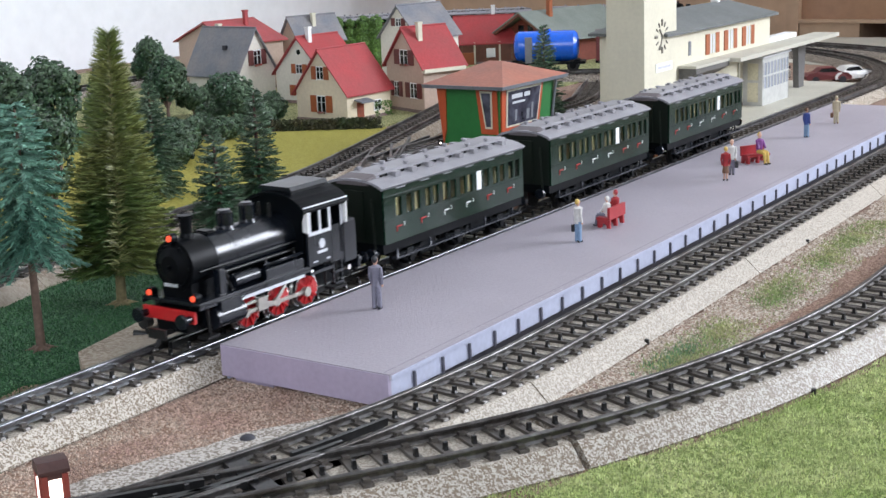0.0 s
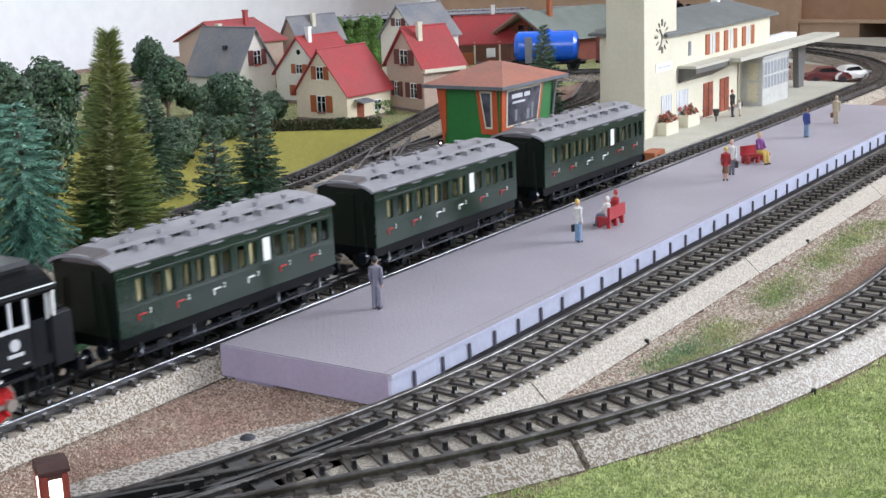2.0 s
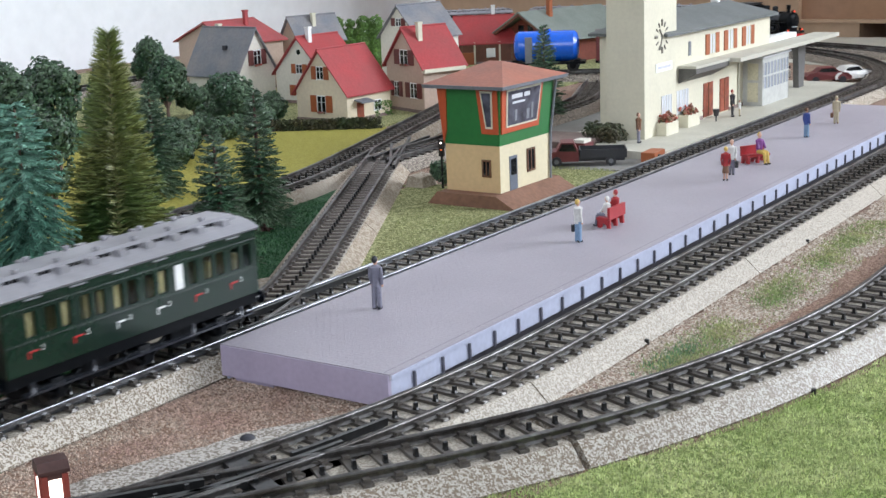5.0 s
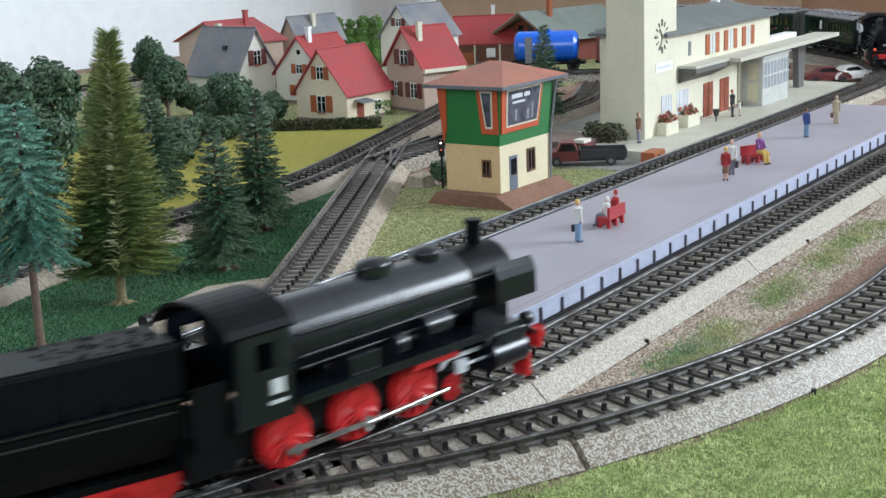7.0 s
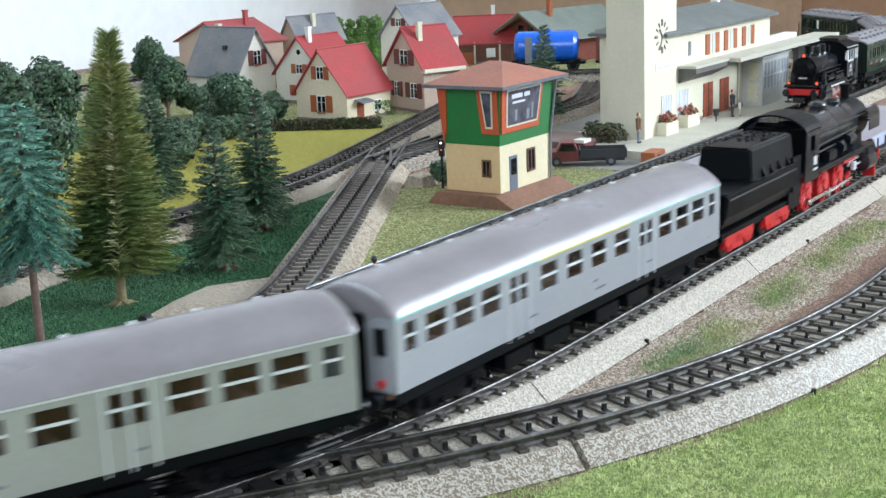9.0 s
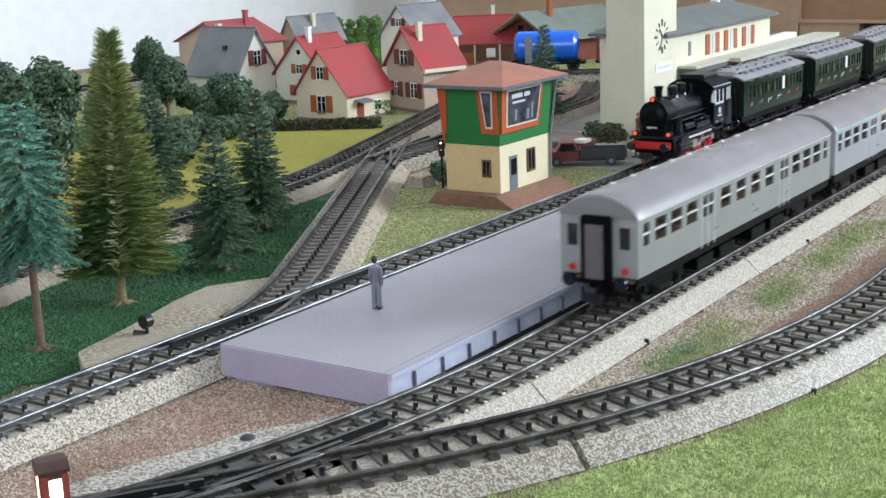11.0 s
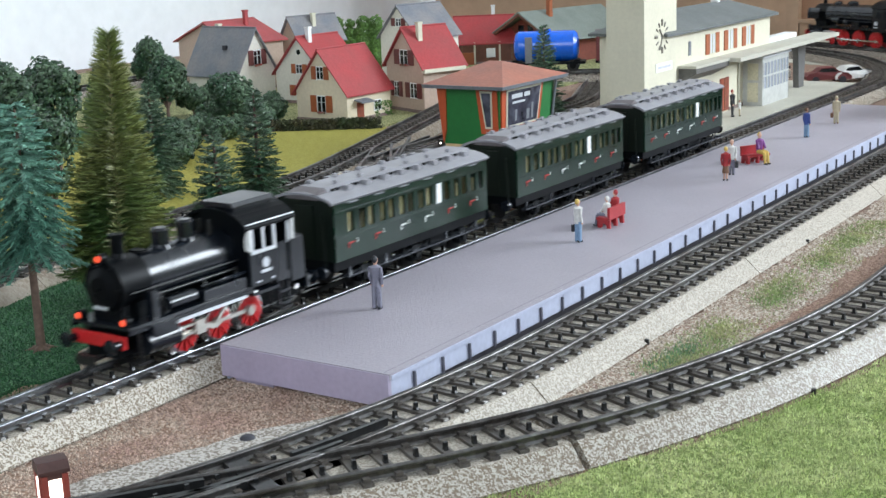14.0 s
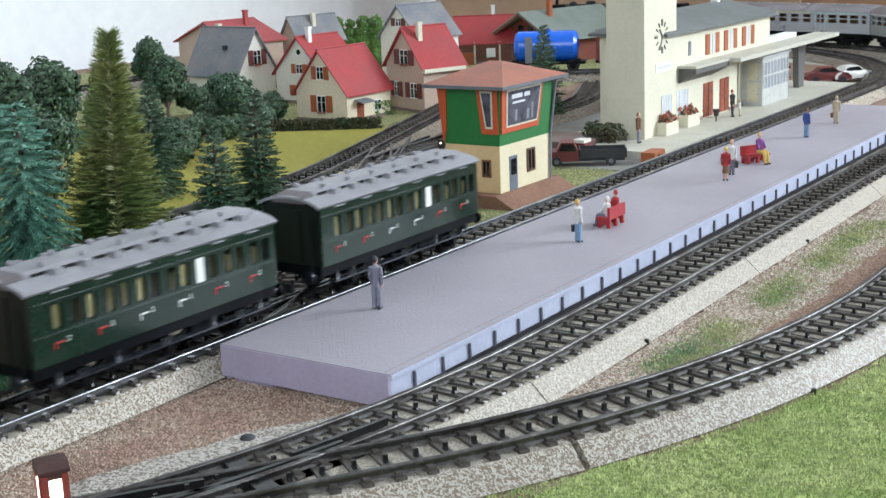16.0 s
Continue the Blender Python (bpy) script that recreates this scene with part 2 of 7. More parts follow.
LEAF_BRIGHT = mat("bright_leaves", (0.10, 0.20, 0.035), 0.6, 0, 0.15, 200, 0, island=0.35)
HEDGE = mat("hedge_leaves", (0.035, 0.055, 0.018), 0.7, 0, 0.15, 200, 0, second=(0.07, 0.06, 0.03), big=60, island=0.45)
BLUE = mat("tank_blue", (0.01, 0.13, 0.72), 0.25, 0, 0.05, 300, 0.03)
OXIDE = mat("oxide_red", (0.16, 0.03, 0.03), 0.5, 0, 0.1, 300, 0.08)
SKIN = mat("figure_skin", (0.70, 0.42, 0.30), 0.5)
SUIT = mat("figure_grey", (0.22, 0.215, 0.27), 0.5)
BEIGE = mat("figure_beige", (0.52, 0.44, 0.30), 0.5)
FIG_BLUE = mat("figure_blue", (0.04, 0.07, 0.26), 0.5)
FIG_LIGHT_BLUE = mat("figure_light_blue", (0.22, 0.34, 0.50), 0.5)
FIG_RED = mat("figure_red", (0.38, 0.03, 0.035), 0.4)
FIG_WHITE = mat("figure_white", (0.72, 0.70, 0.66), 0.5)
FIG_PURPLE = mat("figure_purple", (0.22, 0.06, 0.25), 0.5)
FIG_YELLOW = mat("figure_yellow", (0.70, 0.48, 0.12), 0.5)
FIG_DARK = mat("figure_dark", (0.03, 0.03, 0.035), 0.5)
FIG_BROWN = mat("figure_brown", (0.17, 0.08, 0.04), 0.5)
LAMP_GLOW = mat("lamp_glow", (1.0, 0.86, 0.78), 0.4, 0, 0, 100, 0, emit=5.0)
LAMP_AMBER = mat("lamp_amber", (1.0, 0.20, 0.05), 0.4, 0, 0, 100, 0, emit=0.7)
HEADLIGHT = mat("headlight_red", (1.0, 0.10, 0.04), 0.35, 0, 0, 100, 0, emit=0.9)
FLOWER = mat("flower_red", (0.40, 0.09, 0.07), 0.6, 0, 0.2, 300, 0, second=(0.10, 0.10, 0.04), big=200, island=0.4)


# ---- mesh helpers, millimetres ----
def box(bm, x0, x1, y0, y1, z0, z1, mi=0):
    v = [bm.verts.new((x, y, z)) for z in (z0, z1) for y in (y0, y1) for x in (x0, x1)]
    for q in ((0, 2, 3, 1), (4, 5, 7, 6), (0, 1, 5, 4), (2, 6, 7, 3), (0, 4, 6, 2), (1, 3, 7, 5)):
        f = bm.faces.new([v[i] for i in q])
        f.material_index = mi
    return v


def tube(bm, p0, p1, r0, r1=None, seg=12, mi=0, smooth=True):
    r1 = r0 if r1 is None else r1
    p0, p1 = Vector(p0), Vector(p1)
    q = (p1 - p0).to_track_quat("Z", "Y")
    rings = []
    for p, r in ((p0, r0), (p1, r1)):
        rings.append([bm.verts.new(p + q @ Vector((r * math.cos(2 * math.pi * i / seg), r * math.sin(2 * math.pi * i / seg), 0))) for i in range(seg)])
    for i in range(seg):
        j = (i + 1) % seg
        f = bm.faces.new((rings[0][i], rings[0][j], rings[1][j], rings[1][i]))
        f.smooth, f.material_index = smooth, mi
    for ring, turn in ((rings[0], -1), (rings[1], 1)):
        f = bm.faces.new(ring[::turn])
        f.material_index = mi
        for e in f.edges:
            e.smooth = False
    return rings


def prism(bm, outline, a0, a1, axis="y", mi=0, smooth=False):
    """An outline drawn in the two other axes, pulled along axis."""
    def at(u, v, a):
        return {"y": (u, a, v), "x": (a, u, v), "z": (u, v, a)}[axis]
    r0 = [bm.verts.new(at(u, v, a0)) for u, v in outline]
    r1 = [bm.verts.new(at(u, v, a1)) for u, v in outline]
    n = len(outline)
    for i in range(n):
        j = (i + 1) % n
        f = bm.faces.new((r0[i], r0[j], r1[j], r1[i]))
        f.material_index, f.smooth = mi, smooth
    for ring in (r0[::-1], r1):
        f = bm.faces.new(ring)
        f.material_index = mi
    return r0 + r1


def ball(bm, c, r, sz=1.0, seg=10, rings=6, mi=0):
    rows = []
    for i in range(rings + 1):
        a = math.pi * i / rings
        n = 1 if i in (0, rings) else seg
        rows.append([bm.verts.new((c[0] + r * math.sin(a) * math.cos(2 * math.pi * k / seg), c[1] + r * math.sin(a) * math.sin(2 * math.pi * k / seg), c[2] + r * sz * math.cos(a))) for k in range(n)])
    for i in range(rings):
        A, B = rows[i], rows[i + 1]
        for k in range(seg):
            j = (k + 1) % seg
            if len(A) == 1:
                f = bm.faces.new((A[0], B[k], B[j]))
            elif len(B) == 1:
                f = bm.faces.new((A[k], B[0], A[j]))
            else:
                f = bm.faces.new((A[k], B[k], B[j], A[j]))
            f.smooth, f.material_index = True, mi


STRETCH = [1.0]


def mesh_of(name, bm, material, bevel=0.0):
    if STRETCH[0] != 1.0:
        bmesh.ops.scale(bm, vec=(1, STRETCH[0], 1), verts=bm.verts)
    if bevel:
        es = [e for e in bm.edges if len(e.link_faces) == 2 and e.calc_face_angle(0) > 0.6]
        bmesh.ops.bevel(bm, geom=es, offset=bevel, segments=2, affect="EDGES", clamp_overlap=True)
    bmesh.ops.recalc_face_normals(bm, faces=bm.faces)
    bmesh.ops.scale(bm, vec=(MM, MM, MM), verts=bm.verts)
    me = bpy.data.meshes.new(name)
    bm.to_mesh(me)
    bm.free()
    for m in (material if isinstance(material, (list, tuple)) else [material]):
        me.materials.append(m)
    return me


def part(name, bm, material, parent=None, label="", bevel=0.0, at=None):
    ob = new(name, mesh_of(name, bm, material, bevel))
    if parent:
        ob.parent = parent
    if at is not None:
        ob.matrix_basis = at
    if label:
        ob["label"] = label
    return ob


def place(x, y, z=0, rz=0):
    return pose(x * MM, y * MM, z * MM, 0, 0, rz)


def thing(name, label, category, at=None, group="", kind=""):
    ob = new(name)
    ob.empty_display_size = 0.01
    if at is not None:
        ob.matrix_basis = at
    return tagged(ob, label, category, group, kind)


def solid(name, bm, material, label, category, at=None, group="", kind="", bevel=0.0):
    ob = part(name, bm, material, None, "", bevel, at)
    return tagged(ob, label, category, group, kind)


def B():
    return bmesh.new()


def sheet(bm, outline, z0, z1, mi=0):
    return prism(bm, outline, z0, z1, "z", mi)


GROUND = -10.5
PLAT_Z = 2.3


# ---- room and baseboard ----
def room():
    w = thing("wall_west", "white painted room wall behind the layout", "wall", kind="structure")
    bm = B()
    box(bm, -1160, -1060, -1800, 2500, -800, 1500)
    part("wall_face", bm, WALL_WHITE, w)
    bm = B()
    box(bm, -1060, 1600, 2400, 2500, -800, 1500)
    solid("wall_north", bm, WALL_WHITE, "white painted room wall behind the brown cabinet", "wall", kind="structure")
    # this wall's opening is made up to hold the added fill lamp
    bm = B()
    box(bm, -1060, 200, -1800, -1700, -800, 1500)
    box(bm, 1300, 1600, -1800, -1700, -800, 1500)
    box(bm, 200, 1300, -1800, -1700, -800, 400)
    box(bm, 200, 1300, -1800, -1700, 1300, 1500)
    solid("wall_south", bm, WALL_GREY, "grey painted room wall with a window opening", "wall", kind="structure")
    bm = B()
    y0, y1, z0, z1 = 1050, 2200, 400, 1300
    box(bm, 1500, 1600, -1700, y0, -800, 1500)
    box(bm, 1500, 1600, y1, 2400, -800, 1500)
    box(bm, 1500, 1600, y0, y1, -800, z0)
    box(bm, 1500, 1600, y0, y1, z1, 1500)
    solid("wall_east", bm, WALL_GREY, "grey painted room wall with a window opening", "wall", kind="structure")
    bm = B()
    for a in (y0, (y0 + y1) / 2 - 20, y1 - 40):
        box(bm, 1550, 1575, a, a + 40, z0, z1)
    box(bm, 1549, 1576, y0, y1, z0, z0 + 40)
    box(bm, 1549, 1576, y0, y1, z1 - 40, z1)
    solid("window_1", bm, WHITE, "white window frame in the room wall", "window", kind="structure")
    # unseen frame, added to go with the fill lamp
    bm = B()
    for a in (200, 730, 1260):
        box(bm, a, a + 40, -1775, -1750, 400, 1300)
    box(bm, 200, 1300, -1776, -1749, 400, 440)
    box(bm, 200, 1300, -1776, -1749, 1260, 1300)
    solid("window_2", bm, WHITE, "unseen white window frame added around the fill lamp", "window", kind="structure")
    bm = B()
    box(bm, -1160, 1600, -1800, 2500, 1500, 1560)
    solid("ceiling", bm, CEIL_WHITE, "white room ceiling", "ceiling", kind="structure")
    bm = B()
    box(bm, -1160, 1600, -1800, 2500, -860, -800)
    solid("floor", bm, WALL_GREY, "grey room floor under the layout", "floor", kind="structure")
    g = thing("ground", "model railway baseboard strewn with brown gravel", "ground", kind="structure")
    bm = B()
    box(bm, -1055, 700, -1150, 1345, GROUND - 18, GROUND)
    part("baseboard", bm, GRAVEL, g)


def rough_mat(name, outline, z, material, label, category, seed=0, amp=3.0, thick=1.2):
    """A ground cover with an uneven rim."""
    rnd = random.Random(seed)
    pts = []
    n = len(outline)
    for i in range(n):
        a, b = Vector(outline[i]), Vector(outline[(i + 1) % n])
        k = max(2, int((b - a).length / 9))
        for j in range(k):
            p = a.lerp(b, j / k)
            pts.append((p.x + rnd.uniform(-amp, amp), p.y + rnd.uniform(-amp, amp)))
    bm = B()
    sheet(bm, pts, GROUND - 0.5, z)
    return solid(name, bm, material, label, category, kind="structure")


def ground_covers():
    rough_mat("forest_grass", [(-128, -40), (-122, 0), (-150, 60), (-120, 62), (-112, 84), (-128, 112), (-250, 335), (-262, 250), (-254, 60), (-225, -40), (-215, -120), (-134, -120)], GROUND + 1.0, FOREST, "dark green flocked grass under the conifers", "grass", 1)
    rough_mat("back_grass", [(-275, -120), (-285, 60), (-290, 240), (-320, 330), (-420, 400), (-640, 420), (-900, 100), (-900, -120)], GROUND + 0.8, FOREST, "dark green flocked grass behind the rear track", "grass", 11)
    rough_mat("meadow", [(-281, 60), (-284, 250), (-300, 330), (-322, 400), (-358, 482), (-372, 512), (-450, 462), (-520, 380), (-520, 200), (-420, 60)], GROUND + 1.6, MEADOW, "bright yellow green meadow mat", "grass", 2)
    rough_mat("village_ground", [(-378, 512), (-455, 466), (-640, 430), (-1000, 430), (-1000, 1200), (-330, 1200), (-395, 640)], GROUND + 1.2, SCRUB, "pale green and grey ground of the village", "ground", 3)
    rough_mat("verge_grass", [(-116, 120), (-113, 262), (-113, 410), (-165, 400), (-160, 350), (-190, 330), (-220, 322), (-190, 255), (-140, 165)], GROUND + 1.0, SCRUB, "pale green flocked verge beside the track", "grass", 4)
    rough_mat("front_turf", [(70, -60), (77, -12), (95, 16), (113, 74), (124, 118), (128, 180), (130, 420), (420, 420), (420, -330), (40, -330), (20, -160)], GROUND + 1.4, TURF, "light green turf in front of the curve", "grass", 5, 0.8)
    rough_mat("strewn_strip", [(41, 0), (41, 420), (82, 420), (82, 160), (74, 95), (60, 50), (48, 18)], GROUND + 0.8, STREWN, "strewn gravel with patches of scrub between the tracks", "gravel", 6)
    rough_mat("soil_strip", [(74, 95), (76, 160), (74, 420), (88, 420), (86, 160), (82, 110)], GROUND + 1.1, BROWN_SOIL, "reddish brown soil strip beside the curve", "soil", 7, 2.5)
    rough_mat("grey_gravel_strip", [(-60, -135), (-28, -40), (-12, -12), (6, -5), (0, -45), (-10, -85), (-30, -135)], GROUND + 0.9, GRAVEL_GREY, "pale grey gravel beside the turnout", "gravel", 8)
    rough_mat("yard_ground", [(-166, 402), (-116, 412), (-116, 450), (-208, 450), (-208, 845), (-300, 845), (-262, 640), (-250, 440), (-200, 340)], GROUND + 0.7, mat("yard_grey", (0.26, 0.25, 0.23), 0.8, 0, 0.12, 500, 0.3), "grey yard ground behind the signal box", "ground", 9)
    rough_mat("far_ground", [(-60, 690), (-60, 845), (-150, 1000), (-330, 1090), (-330, 1345), (600, 1345), (600, 690)], GROUND + 0.6, STONE, "pale beige ground beyond the platform end", "ground", 10)


# ---- tracks ----
def path_a(s):
    """Middle of the station track, s runs with the train; s = -y on the straight."""
    x0, yc, r = -90.0, 800.0, 360.0
    if s >= 260:
        a = (s - 260) / r
        return (x0 - r + r * math.cos(a), -260 - r * math.sin(a))
    if s >= -yc:
        return (x0, -s)
    d = -yc - s
    if d < math.pi * r:
        return (x0 - r + r * math.cos(d / r), yc + r * math.sin(d / r))
    return (x0 - 2 * r, yc - (d - math.pi * r))


def along(pts):
    """A path through points, by arc length, rounded."""
    v = [Vector(p) for p in pts]
    for _ in range(3):
        w = [v[0]]
        for a, b in zip(v, v[1:]):
            w += [a.lerp(b, 0.25), a.lerp(b, 0.75)]
        v = w + [v[-1]]
    acc = [0.0]
    for a, b in zip(v, v[1:]):
        acc.append(acc[-1] + (b - a).length)

    def f(s):
        if s < 0:
            d = (v[1] - v[0]).normalized()
            return (v[0].x + d.x * s, v[0].y + d.y * s)
        s = min(s, acc[-1] - 1e-6)
        for i in range(len(acc) - 1):
            if s <= acc[i + 1]:
                p = v[i].lerp(v[i + 1], (s - acc[i]) / (acc[i + 1] - acc[i]))
                return (p.x, p.y)
    return f, acc[-1]


# the outer loop behind the wood and the village, from the front turnout backwards
BEHIND, BEHIND_LEN = along([(-20.7, -143.9), (-110, -330), (-260, -450), (-440, -490), (-620, -400), (-720, -220), (-752, 0), (-772, 250), (-798, 500), (-830, 690), (-846, 831), (-811, 940), (-750, 1036), (-666, 1113), (-564, 1166), (-453, 1190), (-340, 1184)])


def path_b(s):
    """Middle of the outer track; s = y on the straight."""
    x0, yc, r, r0, y0 = 22.5, 755.0, 437.0, 500.0, 60.0
    if s < -150:
        return BEHIND(-150 - s)
    if s < y0:
        a = (y0 - s) / r0
        return (x0 - r0 * (1 - math.cos(a)), y0 - r0 * math.sin(a))
    if s < yc:
        return (x0, s)
    a = (s - yc) / r
    return (x0 - r + r * math.cos(a), yc + r * math.sin(a))


def path_c(s):
    """Middle of the front curve; s = 0 where it runs along y."""
    x0, y0, r = 104.0, 190.0, 437.0
    if s > 0:
        return (x0, y0 + s)
    a = -s / r
    if a < 0.60:
        return (x0 - r + r * math.cos(a), y0 - r * math.sin(a))
    k = -s - 0.60 * r
    return (x0 - r + r * math.cos(0.6) - k * math.sin(0.6), y0 - r * math.sin(0.6) - k * math.cos(0.6))


def frame_at(path, s):
    a, b = Vector(path(s - 0.5)), Vector(path(s + 0.5))
    d = (b - a).normalized()
    return Vector(path(s)), d, Vector((d.y, -d.x))      # point, forward, right


def sweep(bm, path, s0, s1, profile, step=6.0, mi=0, closed=True, smooth=False):
    n = max(2, int(abs(s1 - s0) / step) + 1)
    rings = []
    for i in range(n):
        p, d, r = frame_at(path, s0 + (s1 - s0) * i / (n - 1))
        rings.append([bm.verts.new((p.x + r.x * u, p.y + r.y * u, z)) for u, z in profile])
    m = len(profile)
    for a, b in zip(rings, rings[1:]):
        for i in range(m if closed else m - 1):
            j = (i + 1) % m
            f = bm.faces.new((a[i], a[j], b[j], b[i]))
            f.material_index, f.smooth = mi, smooth
    if closed:
        bm.faces.new(rings[0])
        bm.faces.new(rings[-1][::-1])


SLEEPER_MESH = {}


def sleeper_meshes(material):
    if material.name not in SLEEPER_MESH:
        narrow = 0.62 if material is SLEEPER_GREY else 1.0
        bm = B()
        for y0, y1 in ((-1.55, -0.8), (0.8, 1.55)):
            box(bm, -12.4, 12.4, y0, y1, -3.6, -2.62)
        prism(bm, [(-12.6, -3.6), (12.6, -3.6), (12.2, -2.8), (-12.2, -2.8)], -0.8, 0.8, "y")
        for x in (-8.8, 8.8):
            box(bm, x - 2.2, x + 2.2, -1.0, 1.0, -2.7, -1.7)
        bmesh.ops.scale(bm, vec=(1, narrow, 1), verts=bm.verts)
        a = mesh_of("sleeper", bm, material)
        bm = B()
        prism(bm, [(-0.9, -2.7), (0.9, -2.7), (0.55, -1.9), (0.5, -0.4), (-0.5, -0.4), (-0.55, -1.9)], -0.6, 0.6, "y")
        SLEEPER_MESH[material.name] = (a, mesh_of("contact_stud", bm, STUD))
    return SLEEPER_MESH[material.name]


def track(label, path, s0, s1, near=None, bed=None, sleeper=None, piece=180.0, skip=(), base=GROUND, bedw=(19.5, 14.0), gap=0.7, pitch=9.0, rail=None):
    """Tinplate track: roadbed pieces, two rails, sleepers with centre studs."""
    t = thing("railway_track", label, "track", kind="structure")
    bed, sleeper = bed or BALLAST, sleeper or SLEEPER
    wb, wt = bedw
    s = s0
    while s < s1 - 1:
        e = min(s + piece, s1)
        bm = B()
        prof = [(-wb + 0.9, base + 0.1), (-wb + 0.9, base + 0.9), (-wb, base + 1.0), (-wt, -4.4), (-wt + 1, -3.6), (wt - 1, -3.6), (wt, -4.4), (wb, base + 1.0), (wb - 0.9, base + 0.9), (wb - 0.9, base + 0.1)]
        sweep(bm, path, s + gap / 2, e - gap / 2, prof, 8.0)
        for f in bm.faces:
            if abs(f.calc_center_median().z + 3.6) < 0.1:
                f.material_index = 1
        part("roadbed", bm, [bed, BEDTOP], t)
        s = e
    for side in (-8.8, 8.8):
        bm = B()
        half = [(1.3, -2.6), (0.5, -2.0), (0.5, -0.95), (0.92, -0.7), (0.9, -0.38), (0.73, -0.12), (0.42, 0)]
        sweep(bm, path, s0, s1, [(side - x, z) for x, z in half] + [(side + x, z) for x, z in half[::-1]], 6.0)
        part("rail", bm, rail or RAIL, t)
    ma, mb = sleeper_meshes(sleeper)
    near = near or (s0, s1)
    bm = B()
    far = 0
    s = s0 + 4.5
    while s < s1:
        if not any(a <= s <= b for a, b in skip):
            p, d, r = frame_at(path, s)
            at = place(p.x, p.y, 0, math.degrees(math.atan2(-d.x, d.y)))
            if near[0] <= s <= near[1]:
                ob = new("sleeper", ma)
                ob.parent, ob.matrix_basis = t, at
                st = new("contact_stud", mb)
                st.parent = ob
            else:
                far += 1
                k = len(bm.verts)
                box(bm, -12.4, 12.4, -1.55, 1.55, -3.6, -2.6)
                box(bm, -1.0, 1.0, -0.8, 0.8, -2.7, -0.8)
                bm.verts.ensure_lookup_table()
                m3 = Matrix.Rotation(math.atan2(-d.x, d.y), 4, "Z")
                for v in bm.verts[k:]:
                    v.co = m3 @ v.co + Vector((p.x, p.y, 0))
        s += pitch
    if far:
        tagged(part("sleeper_row", bm, sleeper, t), kind="stuff")
    else:
        bm.free()
    return t


def tracks():
    track("station track with tinplate ballast and shiny rails", path_a, -800, 900, near=(-500, 130), rail=RAIL_BRIGHT)
    track("rear loop of the station track", path_a, -1950, -800, near=(0, 0), bed=BALLAST_DARK)
    track("outer track beside the platform on speckled tinplate roadbed", path_b, -150, 755, near=(-110, 480), bed=BALLAST_FINE)
    track("rear loop of the outer track", path_b, 755, 1365, near=(0, 0), bed=BALLAST_DARK)
    track("outer track running back behind the wood and village", BEHIND, 0, BEHIND_LEN, near=(-9, -8), bed=BALLAST_DARK)
    track("front curve on speckled grey tinplate roadbed", path_c, -391, 420, near=(-330, 120), gap=2.2, piece=191.0, bed=BALLAST_BROWN)
    f, n = along([(-90, -10), (-92, 40), (-112, 88), (-145, 146), (-184, 214), (-228, 291), (-262, 350), (-285, 392)])
    track("siding with weathered rails branching to the rear", f, 45, n - 12, bed=PLASTER, sleeper=SLEEPER_GREY, near=(40, 360), pitch=7.4)
    f, n = along([(-190, -120), (-232, 0), (-250, 60), (-258, 160), (-262, 250), (-275, 310), (-302, 391), (-345, 520), (-385, 640)])
    track("rear track curving past the meadow", f, 0, n, bed=PLASTER, near=(120, 520))
    f, n = along([(-262, 345), (-264, 390), (-268, 430), (-272, 540), (-274, 640), (-295, 700), (-330, 780)])
    track("yard track running behind the signal box", f, 0, n, bed=BALLAST_DARK, near=(0, 0))
    f, n = along([(-592, 746.5), (-392, 841.5), (-202, 931.5)])
    track("goods track in the yard", f, 0, n, bed=BALLAST_DARK, near=(0, 0))
    # switch blades and frogs
    t = thing("turnout_blades", "black blades and guard rails of the front turnout", "turnout", kind="structure")
    for path, s0, s1, u in ((path_b, -150, -45, 5.6), (path_c, -395, -300, -6.2), (path_b, -60, -25, 2.0), (path_c, -330, -290, 0.5)):
        bm = B()
        sweep(bm, path, s0, s1, [(u - 0.8, -2.6), (u - 0.8, -0.3), (u + 0.8, -0.3), (u + 0.8, -2.6)], 6.0)
        part("blade", bm, STUD, t)
    bm = B()
    box(bm, -14, 14, -3, 3, -2.6, -1.2)
    part("switch_bar", bm, STUD, t, at=place(10, -75, 0, -25))
    t = thing("turnout_blades", "black blades of the station turnout", "turnout", kind="structure")
    for s0, s1, u in ((-120, 0, 5.5), (-60, 10, -6.0)):
        bm = B()
        sweep(bm, path_a, s0, s1, [(u - 0.8, -2.6), (u - 0.8, -0.3), (u + 0.8, -0.3), (u + 0.8, -2.6)], 6.0)
        part("blade", bm, STUD, t)
    t = thing("turnout_blades", "black blades and wing rails of the rear turnout", "turnout", kind="structure")
    for a, b in (((-236, 330), (-296, 432)), ((-243, 336), (-290, 402)), ((-256, 350), (-262, 420)), ((-268, 352), (-285, 440))):
        f, n = along([a, ((a[0] + b[0]) / 2, (a[1] + b[1]) / 2), b])
        bm = B()
        sweep(bm, f, 0, n - 0.6, [(-0.8, -2.6), (-0.8, -0.2), (0.8, -0.2), (0.8, -2.6)], 10.0)
        part("blade", bm, STUD, t)
    # turnout's widened roadbed with its motor housing
    bm = B()
    sheet(bm, [(-98, 98), (-118, 104), (-136, 98), (-150, 76), (-146, 52), (-136, 20), (-128, -14), (-112, -26), (-98, -22)], GROUND, -4.6)
    solid("turnout_bed", bm, PLASTER, "beige tinplate bed of the turnout drive", "turnout", kind="structure", bevel=3.0)
